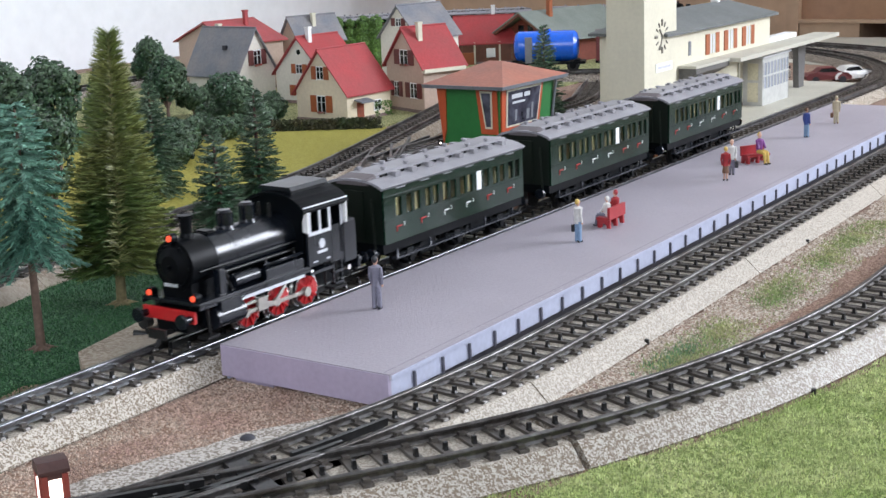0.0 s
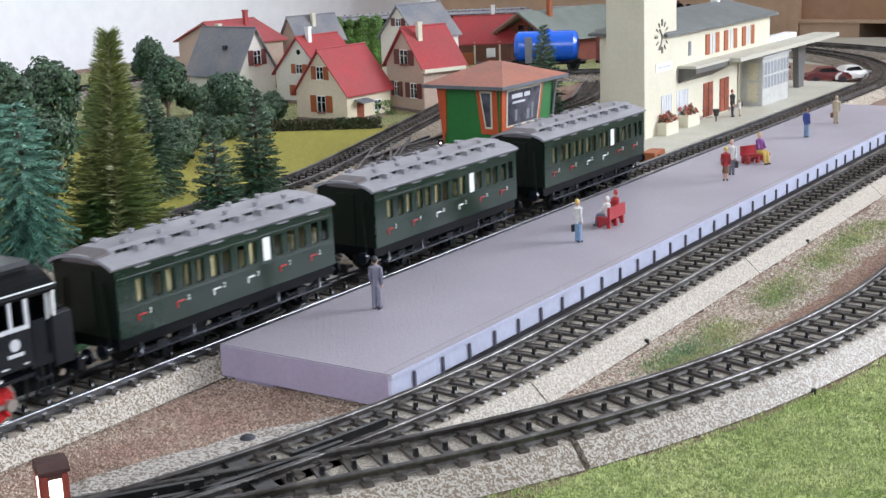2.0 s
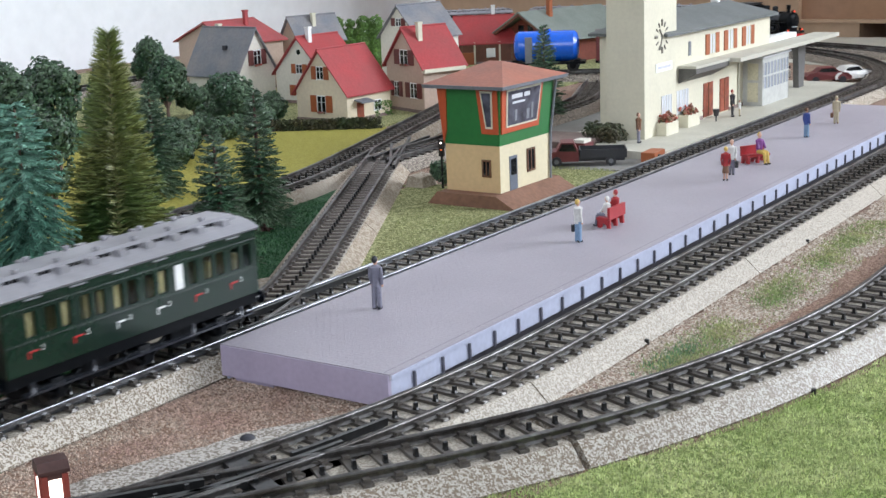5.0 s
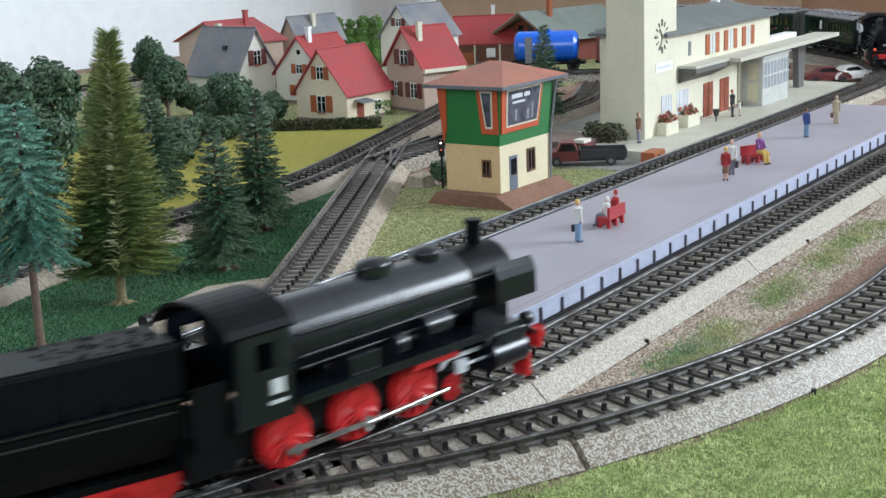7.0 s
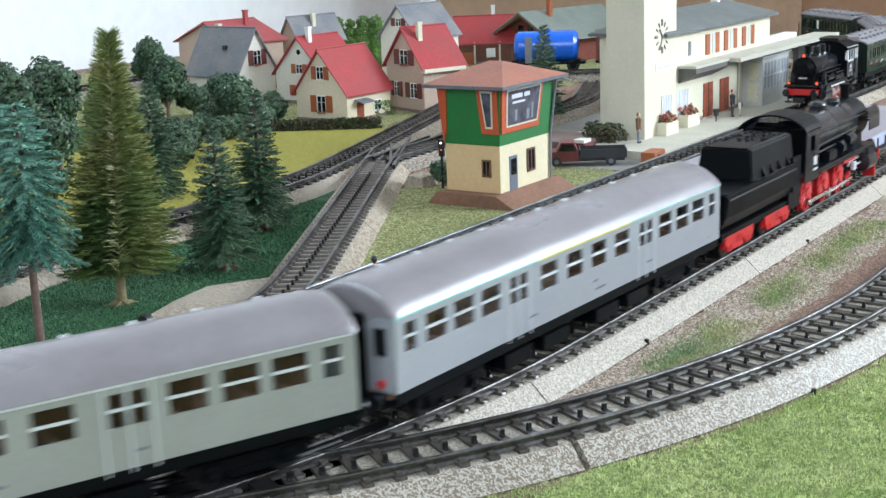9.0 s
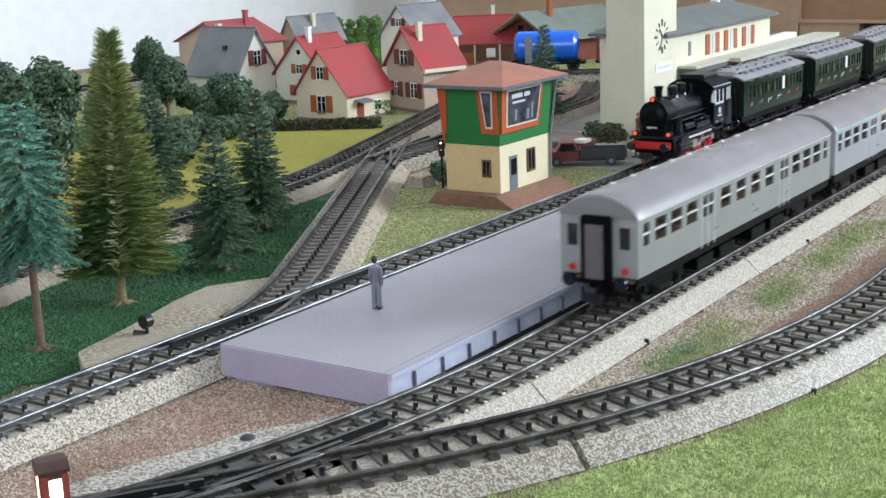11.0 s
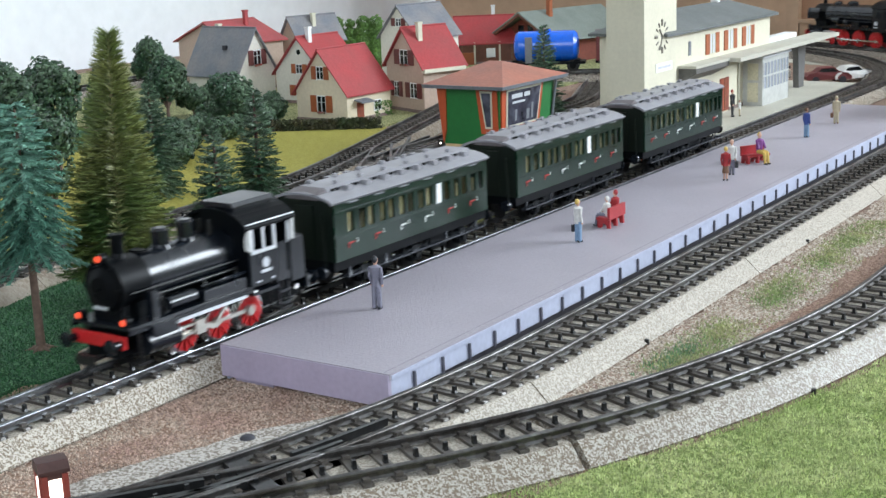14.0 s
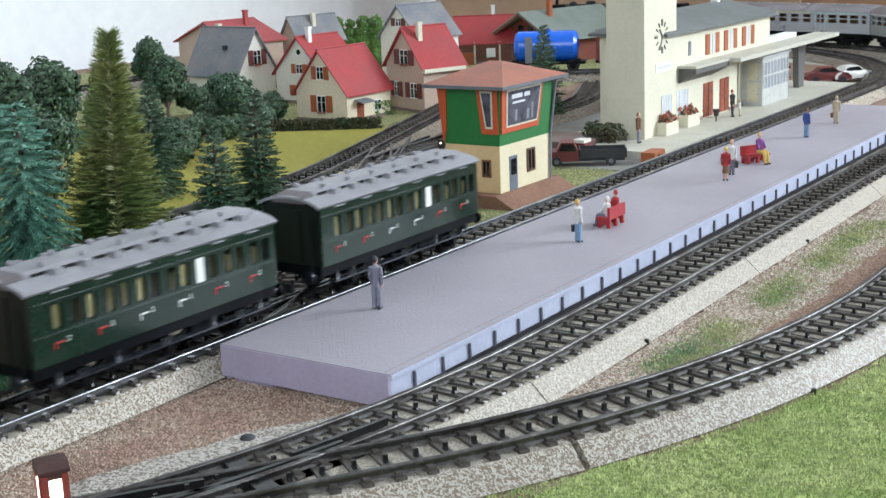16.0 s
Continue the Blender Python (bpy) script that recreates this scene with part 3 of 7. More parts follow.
    k = thing("switch_signal", "round black turnout lever lamp on the turnout bed", "switch signal", place(-122, 14, -5))
    bm = B()
    tube(bm, (0, 0, 0), (0, 0, 3.2), 0.7)
    tube(bm, (0, 0, 0), (-4, -3, 0.6), 1.2, 1.6)
    part("stem", bm, STUD, k)
    bm = B()
    tube(bm, (0, -1.6, 5.2), (0, 1.6, 5.2), 2.6, seg=18)
    part("disc", bm, STUD, k)


def platform():
    t = thing("platform", "long grey lilac station platform with a blue edge", "platform", kind="structure")
    y1 = 655
    bm = B()
    box(bm, -72, 0, 0.6, y1, PLAT_Z - 2.0, PLAT_Z)
    part("deck", bm, PLAT_TOP, t, bevel=0.4)
    bm = B()
    box(bm, -71.4, -0.2, 0.0, 1.6, GROUND + 1.7, PLAT_Z - 0.35)
    part("front_panel", bm, PLAT_FRONT, t, "pale lilac end panel", bevel=0.3)
    bm = B()
    box(bm, -2.4, -0.6, 1.7, y1, PLAT_Z - 8.4, PLAT_Z - 2.0)
    box(bm, -71, -70, 1.7, y1, GROUND, PLAT_Z - 2.0)
    part("edge_panel", bm, PLAT_SIDE, t, "pale blue edge panel")
    # near-black wall: the shade below the edge panel is put into its colour
    bm = B()
    box(bm, -4.2, -2.5, 1.7, y1, GROUND, PLAT_Z - 2.0)
    part("side_wall", bm, DARK, t)
    bm = B()
    box(bm, -0.7, 0.3, 1.7, y1, PLAT_Z - 2.0, PLAT_Z - 0.6)
    part("coping", bm, PLAT_SIDE, t)
    bm = B()
    box(bm, -2.9, -2.6, 1.7, y1, PLAT_Z - 0.05, PLAT_Z + 0.05)
    part("edge_joint", bm, mat("joint_grey", (0.25, 0.23, 0.27), 0.6), t)
    rnd = random.Random(31)
    bm = B()
    for _ in range(60):
        ball(bm, (-0.2 + rnd.uniform(-2.4, 0.5), rnd.uniform(8, 420), PLAT_Z - 0.02), rnd.uniform(0.12, 0.3), 0.6, 6, 4)
    for _ in range(14):
        ball(bm, (rnd.uniform(-66, -6), rnd.uniform(10, 300), PLAT_Z), rnd.uniform(0.12, 0.25), 0.5, 6, 4)
    tagged(part("glue_specks", bm, WHITE, t, "tiny white glue specks"), kind="stuff")
    y = 14.5
    bm = B()
    box(bm, -0.62, 0.25, -0.42, 0.42, PLAT_Z - 8.6, PLAT_Z - 3.0)
    me = mesh_of("post", bm, mat("post_grey", (0.10, 0.10, 0.13), 0.5))
    while y < y1:
        ob = new("post", me)
        ob.parent, ob.matrix_basis = t, place(0, y)
        y += 16.5
    bm = B()
    box(bm, -67, -50, 1.7, 5, GROUND, GROUND + 2.4)
    part("foot", bm, PLAT_FRONT, t)
    bm = B()
    box(bm, -66, -5, 9, 11, GROUND, PLAT_Z - 2.1)
    part("inner_support", bm, DARK, t)


room()
ground_covers()
tracks()
platform()


# ---- rolling stock: local y runs forward, z = 0 on the rail heads ----
def pierced(bm, x0, x1, y0, y1, z0, z1, holes, za, zb, mi=0):
    """A side wall with a row of openings between za and zb."""
    box(bm, x0, x1, y0, y1, z0, za, mi)
    box(bm, x0, x1, y0, y1, zb, z1, mi)
    at = y0
    for a, b in sorted(holes):
        if a > at:
            box(bm, x0, x1, at, a, za, zb, mi)
        at = b
    if at < y1:
        box(bm, x0, x1, at, y1, za, zb, mi)


def wheelset(parent, y, r, material, spokes=0, gauge=8.3, tyre=STEEL, name="wheel"):
    """One axle with two wheels; turns about its own x axis."""
    keep, STRETCH[0] = STRETCH[0], 1.0
    bm = B()
    tube(bm, (-gauge - 2, 0, 0), (gauge + 2, 0, 0), 1.0, seg=8)
    ob = part(name, bm, [material, tyre], parent)
    for s in (-1, 1):
        x = s * gauge
        bm = B()
        tube(bm, (x - 1.0, 0, 0), (x + 1.0, 0, 0), r, seg=28)
        tube(bm, (x - s * 1.0, 0, 0), (x - s * 1.7, 0, 0), r + 0.9, seg=28)
        part("tyre", bm, tyre, ob)
        bm = B()
        if spokes:
            tube(bm, (x + s * 1.0, 0, 0), (x + s * 1.06, 0, 0), r * 0.86, seg=24)
            for k in range(spokes):
                a = 2 * math.pi * k / spokes
                tube(bm, (x + s * 1.3, 0, 0), (x + s * 1.3, r * 0.88 * math.cos(a), r * 0.88 * math.sin(a)), 0.55, seg=5)
            tube(bm, (x + s * 1.0, 0, 0), (x + s * 2.2, 0, 0), r * 0.26, seg=12)
            prism(bm, [(-r * 0.8, -r * 0.28), (-r * 0.35, -r * 0.5), (-r * 0.35, r * 0.5), (-r * 0.8, r * 0.28)], x + s * 1.0, x + s * 1.7, "x")
            part("spoke_centre", bm, material, ob)
            bm = B()
            tube(bm, (x + s * 1.0, r * 0.42, 0), (x + s * 3.0, r * 0.42, 0), 0.9, seg=8)
            part("crank_pin", bm, STEEL, ob)
        else:
            tube(bm, (x + s * 1.0, 0, 0), (x + s * 1.5, 0, 0), r * 0.6, r * 0.3, seg=16)
            part("hub", bm, material, ob)
    STRETCH[0] = keep
    ob.matrix_basis = place(0, y * keep, r)
    return ob


def buffers(parent, y, sign, z=11.5, spread=10.5, material=BLACK):
    for s in (-1, 1):
        bm = B()
        tube(bm, (s * spread, y, z), (s * spread, y + sign * 4, z), 1.3, seg=12)
        tube(bm, (s * spread, y + sign * 4, z), (s * spread, y + sign * 5, z), 2.7, 2.5, seg=18)
        part("buffer", bm, material, parent)


def coupler(parent, y, sign):
    bm = B()
    box(bm, -1.2, 1.2, min(y, y + sign * 8), max(y, y + sign * 8), 5.2, 6.2)
    box(bm, -4.2, 4.2, min(y + sign * 7, y + sign * 8), max(y + sign * 7, y + sign * 8), 4.6, 8.2)
    tube(bm, (0, y + sign * 6, 5), (0, y + sign * 9, 2.0), 0.9, seg=6)
    part("coupling", bm, STUD, parent)


def digits(parent, text, size, at, material):
    cu = bpy.data.curves.new("lettering", "FONT")
    cu.body, cu.size, cu.extrude = text, size * MM, 0.00005
    cu.align_x = "CENTER"
    cu.materials.append(material)
    ob = new("lettering", cu)
    ob.parent = parent
    ob.matrix_basis = at
    return ob


def side_text_pose(x, y, z):
    """Upright writing on the side at x, read from outside."""
    s = 1 if x > 0 else -1
    return Matrix.Translation((x * MM, y * MM, z * MM)) @ Matrix(((0, 0, s, 0), (s, 0, 0, 0), (0, 1, 0, 0), (0, 0, 0, 1)))


def tank_loco(at):
    """Small black three-axle engine, 108 over the beams."""
    t = thing("steam_locomotive", "small black steam engine with red wheels and silver cab windows", "locomotive", at)
    STRETCH[0] = 0.95
    wheels = [wheelset(t, y, 6.6, RED, 10) for y in (20, 2.5, -15)]
    bm = B()
    box(bm, -7, 7, -46, 50, 5.5, 14)
    part("frame", bm, BLACK_MATT, t)
    bm = B()
    box(bm, -14, 14, -13, 50, 15.5, 16.8)
    part("running_board", bm, BLACK, t, bevel=0.3)
    for x in (-14, 13.2):
        bm = B()
        box(bm, x, x + 0.8, -13, 50, 14.4, 15.4)
        part("valance", bm, BLACK, t)
    bm = B()
    tube(bm, (0, 34, 28), (0, -11, 28), 8.8, seg=48)
    part("boiler", bm, BLACK, t)
    for y in (22, -6):
        bm = B()
        tube(bm, (0, y - 0.4, 28), (0, y + 0.4, 28), 8.95, seg=40)
        part("boiler_band", bm, BLACK, t)
    bm = B()
    tube(bm, (0, 33, 28), (0, 46.5, 28), 9.1, seg=40)
    box(bm, -7, 7, 34, 46, 14, 24)
    part("smokebox", bm, BLACK_MATT, t)
    bm = B()
    tube(bm, (0, 46.5, 28), (0, 47.4, 28), 8.0, 7.5, seg=28)
    tube(bm, (0, 47.4, 28), (0, 48.8, 28), 7.0, 4.0, seg=28)
    tube(bm, (0, 48, 28), (0, 50, 28), 0.8, seg=8)
    for k in range(6):
        q = 2 * math.pi * k / 6
        tube(bm, (7.6 * math.cos(q), 47, 28 + 7.6 * math.sin(q)), (7.6 * math.cos(q), 48, 28 + 7.6 * math.sin(q)), 0.6, seg=6)
    part("smokebox_door", bm, BLACK_MATT, t)
    bm = B()
    tube(bm, (0, 39, 35), (0, 39, 44.2), 2.1, 2.3, seg=20)
    tube(bm, (0, 39, 43.6), (0, 39, 44.8), 2.7, seg=20)
    tube(bm, (0, 39, 35), (0, 39, 38.4), 3.4, 2.2, seg=20)
    part("chimney", bm, BLACK_MATT, t)
    for y, r, h in ((18.5, 3.3, 43.0), (6, 3.1, 43.6)):
        bm = B()
        tube(bm, (0, y, 35), (0, y, 37.4), r * 1.35, r, seg=20)
        tube(bm, (0, y, 37.4), (0, y, h - 0.9), r, r * 0.97, seg=20)
        tube(bm, (0, y, h - 0.9), (0, y, h), r * 0.97, r * 0.7, seg=20)
        part("dome", bm, BLACK, t)
    bm = B()
    box(bm, -3.4, 3.4, 27, 32, 36.0, 37.6)
    part("boiler_cover", bm, BLACK_MATT, t, bevel=0.5)
    for name, p, q, r in (("safety_valve", (2.5, -4, 35), (2.5, -4, 41.5), 0.7), ("safety_valve", (-2.5, -4, 35), (-2.5, -4, 41.5), 0.7), ("whistle", (4.6, 0, 35.6), (4.6, -7, 36.2), 0.8), ("turbo_generator", (5, 25, 35.2), (5, 29, 35.2), 1.3)):
        bm = B()
        tube(bm, p, q, r)
        part(name, bm, STUD, t)
    for s in (-1, 1):
        bm = B()
        tube(bm, (s * 9.9, 44, 26.5), (s * 9.9, -10, 26.5), 0.3, seg=6)
        for y in (42, 20, 0):
            tube(bm, (s * 8.4, y, 26.5), (s * 9.9, y, 26.5), 0.3, seg=5)
        part("handrail", bm, STUD, t)
        bm = B()
        tube(bm, (s * 11.2, 29, 19.8), (s * 11.2, 16, 19.8), 2.2, seg=16)
        part("air_tank", bm, BLACK, t)
        bm = B()
        box(bm, min(s * 9, s * 13.4), max(s * 9, s * 13.4), -10, 13, 16.9, 20.6)
        tube(bm, (s * 12.6, 13, 22.2), (s * 12.6, -10, 22.2), 0.7, seg=8)
        part("side_tank", bm, BLACK, t, bevel=0.4)
        bm = B()
        for y in (30, 8, -9):
            tube(bm, (s * 8.6, y, 24), (s * 11.6, y, 17), 0.5, seg=6)
        tube(bm, (s * 8.9, 31, 23.4), (s * 8.9, -10, 23.4), 0.55, seg=6)
        part("boiler_pipe", bm, STUD, t)
        bm = B()
        box(bm, min(s * 10, s * 13), max(s * 10, s * 13), 34, 38, 16.8, 26)
        part("air_pump", bm, BLACK, t, bevel=0.4)
        bm = B()
        tube(bm, (s * 11.5, 42, 9.5), (s * 11.5, 27, 9.5), 4.0, seg=20)
        box(bm, min(s * 8, s * 15), max(s * 8, s * 15), 29, 40, 9.5, 15.5)
        part("cylinder", bm, BLACK, t)
        bm = B()
        prism(bm, [(28, 13.0), (-9, 13.2), (-9, 14.4), (25, 14.4)], s * 13.0, s * 13.8, "x")
        part("slide_bar", bm, SILVER_PAINT, t, "bright steel guide bar")
        bm = B()
        box(bm, min(s * 11.5, s * 12.5), max(s * 11.5, s * 12.5), 14, 27, 9.8, 10.7)
        box(bm, min(s * 11.5, s * 12.5), max(s * 11.5, s * 12.5), 14, 27, 7.0, 7.9)
        box(bm, min(s * 11.6, s * 13.2), max(s * 11.6, s * 13.2), 13, 18, 6.4, 11.2)
        prism(bm, [(1.0, 12.6), (2.6, 12.6), (8.5, 8.0), (15, 9.6), (15, 8.2), (8.0, 6.2)], s * 12.3, s * 13.0, "x")
        part("valve_gear", bm, mat("gear_steel", (0.50, 0.47, 0.42), 0.35, 0.7, 0.1, 500, 0.05), t, "bright steel crosshead and link")
        bm = B()
        tube(bm, (s * 12.0, -13.5, 14.2), (s * 14.0, -13.5, 14.2), 0.9, seg=10)
        part("gear_pin", bm, STEEL, t)
        bm = B()
        tube(bm, (s * 11.0, -25, 6), (s * 11.0, -25, 16), 0.6, seg=6)
        part("sand_pipe", bm, STUD, t)
        for y0, y1, z in ((41, 47, 3.2), (-34, -27, 4.0)):
            bm = B()
            box(bm, min(s * 9, s * 14), max(s * 9, s * 14), y0, y1, z, z + 1)
            tube(bm, (s * 12.5, y0 + 3, z + 0.5), (s * 12.5, y0 + 4, 15), 0.6, seg=6)
            part("step", bm, STUD, t)
    # rods
    rods = []
    for s in (-1, 1):
        bm = B()
        x = s * 11.0
        box(bm, x - 0.5, x + 0.5, -18.0, 22.5, -0.6, 0.6)
        for y in (20, 2.5, -15):
            tube(bm, (x - 0.8, y, 0), (x + 0.8, y, 0), 1.6, seg=12)
        tube(bm, (x + s * 0.4, -15, 0), (x + s * 1.6, -15, 0), 1.9, seg=12)
        rods.append(part("coupling_rod", bm, MATS["gear_steel"], t))
    y0, y1 = -34.5, -11.0
    views = [(-18.0, -13.0), (-24.0, -19.2)]
    for s in (-1, 1):
        bm = B()
        pierced(bm, min(s * 13.8, s * 14.8), max(s * 13.8, s * 14.8), -26, y1, 16.5, 39.5, views, 29.5, 37.5)
        part("cab_side", bm, BLUEBLACK, t)
        bm = B()
        pierced(bm, min(s * 13.0, s * 13.7), max(s * 13.0, s * 13.7), y0, -26, 15.0, 39.5, [(-33.2, -27.4)], 29.5, 37.5)
        tube(bm, (s * 14.3, -26.6, 18), (s * 14.3, -26.6, 29), 0.35, seg=6)
        tube(bm, (s * 14.3, -33.8, 18), (s * 14.3, -33.8, 29), 0.35, seg=6)
        part("cab_door", bm, BLACK, t)
        bm = B()
        box(bm, min(s * 10, s * 14.4), max(s * 10, s * 14.4), -26, -12, 13.0, 14.2)
        box(bm, min(s * 12, s * 14.4), max(s * 12, s * 14.4), -33, -27, 6.0, 7.0)
        box(bm, min(s * 12, s * 14.4), max(s * 12, s * 14.4), -33, -27, 10.6, 11.6)
        for y in (-33, -27.6):
            box(bm, min(s * 13, s * 13.8), max(s * 13, s * 13.8), y, y + 0.6, 6, 16)
        part("cab_ladder", bm, BLACK, t)
        bm = B()
        tube(bm, (s * 12, -37, 11), (s * 14.2, -37, 11), 1.1, seg=12)
        part("axle_cap", bm, STEEL, t)
    for y in (y1 - 1, y0):
        bm = B()
        top = [(14.6 * math.sin(w), 36 + 8.4 * math.cos(w)) for w in [radians(-70 + 140 * i / 12) for i in range(13)]]
        prism(bm, [(-12.9, 14), (12.9, 14)] + [(min(12.9, max(-12.9, x)), z) for x, z in top[::-1]], y, y + 1, "y", smooth=False)
        part("cab_end", bm, BLACK_MATT, t)
    for s in (-1, 1):
        bm = B()
        xa, xb = s * 14.8, s * 15.2
        pierced(bm, min(xa, xb), max(xa, xb), -25.4, -11.6, 28.2, 38.6, views, 29.5, 37.5)
        box(bm, min(s * 13.75, s * 14.1), max(s * 13.75, s * 14.1), -34.5, -33.2, 28.6, 38.4)
        box(bm, min(s * 13.75, s * 14.1), max(s * 13.75, s * 14.1), -34.5, -26.1, 37.6, 38.4)
        part("window_frame", bm, SILVER_PAINT, t, "silver cab window surround")
        for y, d in ((-11.2, 1), (-35.0, -1)):
            bm = B()
            prism(bm, [(s * 13.0, 30.0), (s * 15.4, 29.5), (s * 15.6, 37.6), (s * 14.2, 37.0), (s * 13.0, 34)], y, y + d * 0.7, "y")
            part("wind_deflector", bm, WHITE, t, "white cab wind deflector")
        bm = B()
        tube(bm, (s * 14.7, -19.5, 24.2), (s * 15.0, -19.5, 24.2), 1.9, seg=14)
        part("emblem", bm, SILVER_PAINT, t, "round pale emblem")
        for y, z, w in ((-19.5, 20.6, 3.0), (-15, 17.6, 1.4), (-23, 17.6, 1.0)):
            bm = B()
            box(bm, min(s * 14.81, s * 15.0), max(s * 14.81, s * 15.0), y - w, y + w, z, z + (1.1 if w > 2 else 0.5))
            part("lettering_bar", bm, SILVER_PAINT, t)
    bm = B()
    arc = [(16.2 * math.sin(a), 35.6 + 9.0 * math.cos(a)) for a in [radians(-74 + 148 * i / 14) for i in range(15)]]
    prism(bm, arc + [(x * 0.97, z - 1.0) for x, z in arc[::-1]], -37, -8.5, "y", smooth=False)
    part("cab_roof", bm, BLACK_MATT, t)
    for s in (-1, 1):
        bm = B()
        tube(bm, (s * 15.2, -36.6, 39.4), (s * 15.2, -9, 39.4), 0.28, seg=6)
        part("rain_gutter", bm, SILVER_PAINT, t)
    bm = B()
    box(bm, -7.5, 7.5, -33, -12, 43.6, 45.0)
    prism(bm, [(-8.2, 45.0), (8.2, 45.0), (7.2, 46.4), (-7.2, 46.4)], -34, -11, "y")
    part("roof_vent", bm, BLUEBLACK, t)
    bm = B()
    box(bm, -13.4, 13.4, -44, -35.2, 13, 29.6)
    part("bunker", bm, BLUEBLACK, t, bevel=0.5)
    bm = B()
    box(bm, -11.5, 11.5, -43, -36.2, 29.6, 30.4)
    part("coal", bm, BLACK_MATT, t, bevel=0.4)
    bm = B()
    box(bm, -12.4, 12.4, 50, 51.6, 9.6, 14.0)
    part("buffer_beam", bm, RED, t, bevel=0.3)
    bm = B()
    box(bm, -13, 13, -46.5, -44.5, 9.0, 14)
    part("buffer_beam", bm, BLACK, t, bevel=0.3)
    bm = B()
    for x in (-2.4, -0.9, 0.6, 1.7, 2.8):
        box(bm, x - 0.45, x + 0.45, 48.4, 48.95, 21.2, 22.3)
    part("number_plate", bm, SILVER_PAINT, t)
    buffers(t, 51.6, 1)
    buffers(t, -46.5, -1)
    coupler(t, 50, 1)
    coupler(t, -47, -1)
    for x, y, z in ((-10.5, 46.5, 18.2), (10.5, 46.5, 18.2), (0, 45, 38.0)):
        bm = B()
        tube(bm, (x, y, z), (x, y + 3, z), 1.6, 1.7, seg=16)
        box(bm, x - 1.0, x + 1.0, y - 0.4, y + 2.5, z - 2.4, z)
        part("lamp_body", bm, BLACK_MATT, t)
        bm = B()
        tube(bm, (x, y + 3, z), (x, y + 3.5, z), 1.15, 0.9, seg=16)
        part("headlight", bm, HEADLIGHT, t, "glowing red orange headlight")
    STRETCH[0] = 1.0
    return t, wheels, rods


def roof_arc(w, z, rise, n=14):
    return [(w * math.sin(a) / math.sin(radians(70)), z + rise * (math.cos(a) - math.cos(radians(70))) / (1 - math.cos(radians(70)))) for a in [radians(-70 + 140 * i / n) for i in range(n + 1)]]


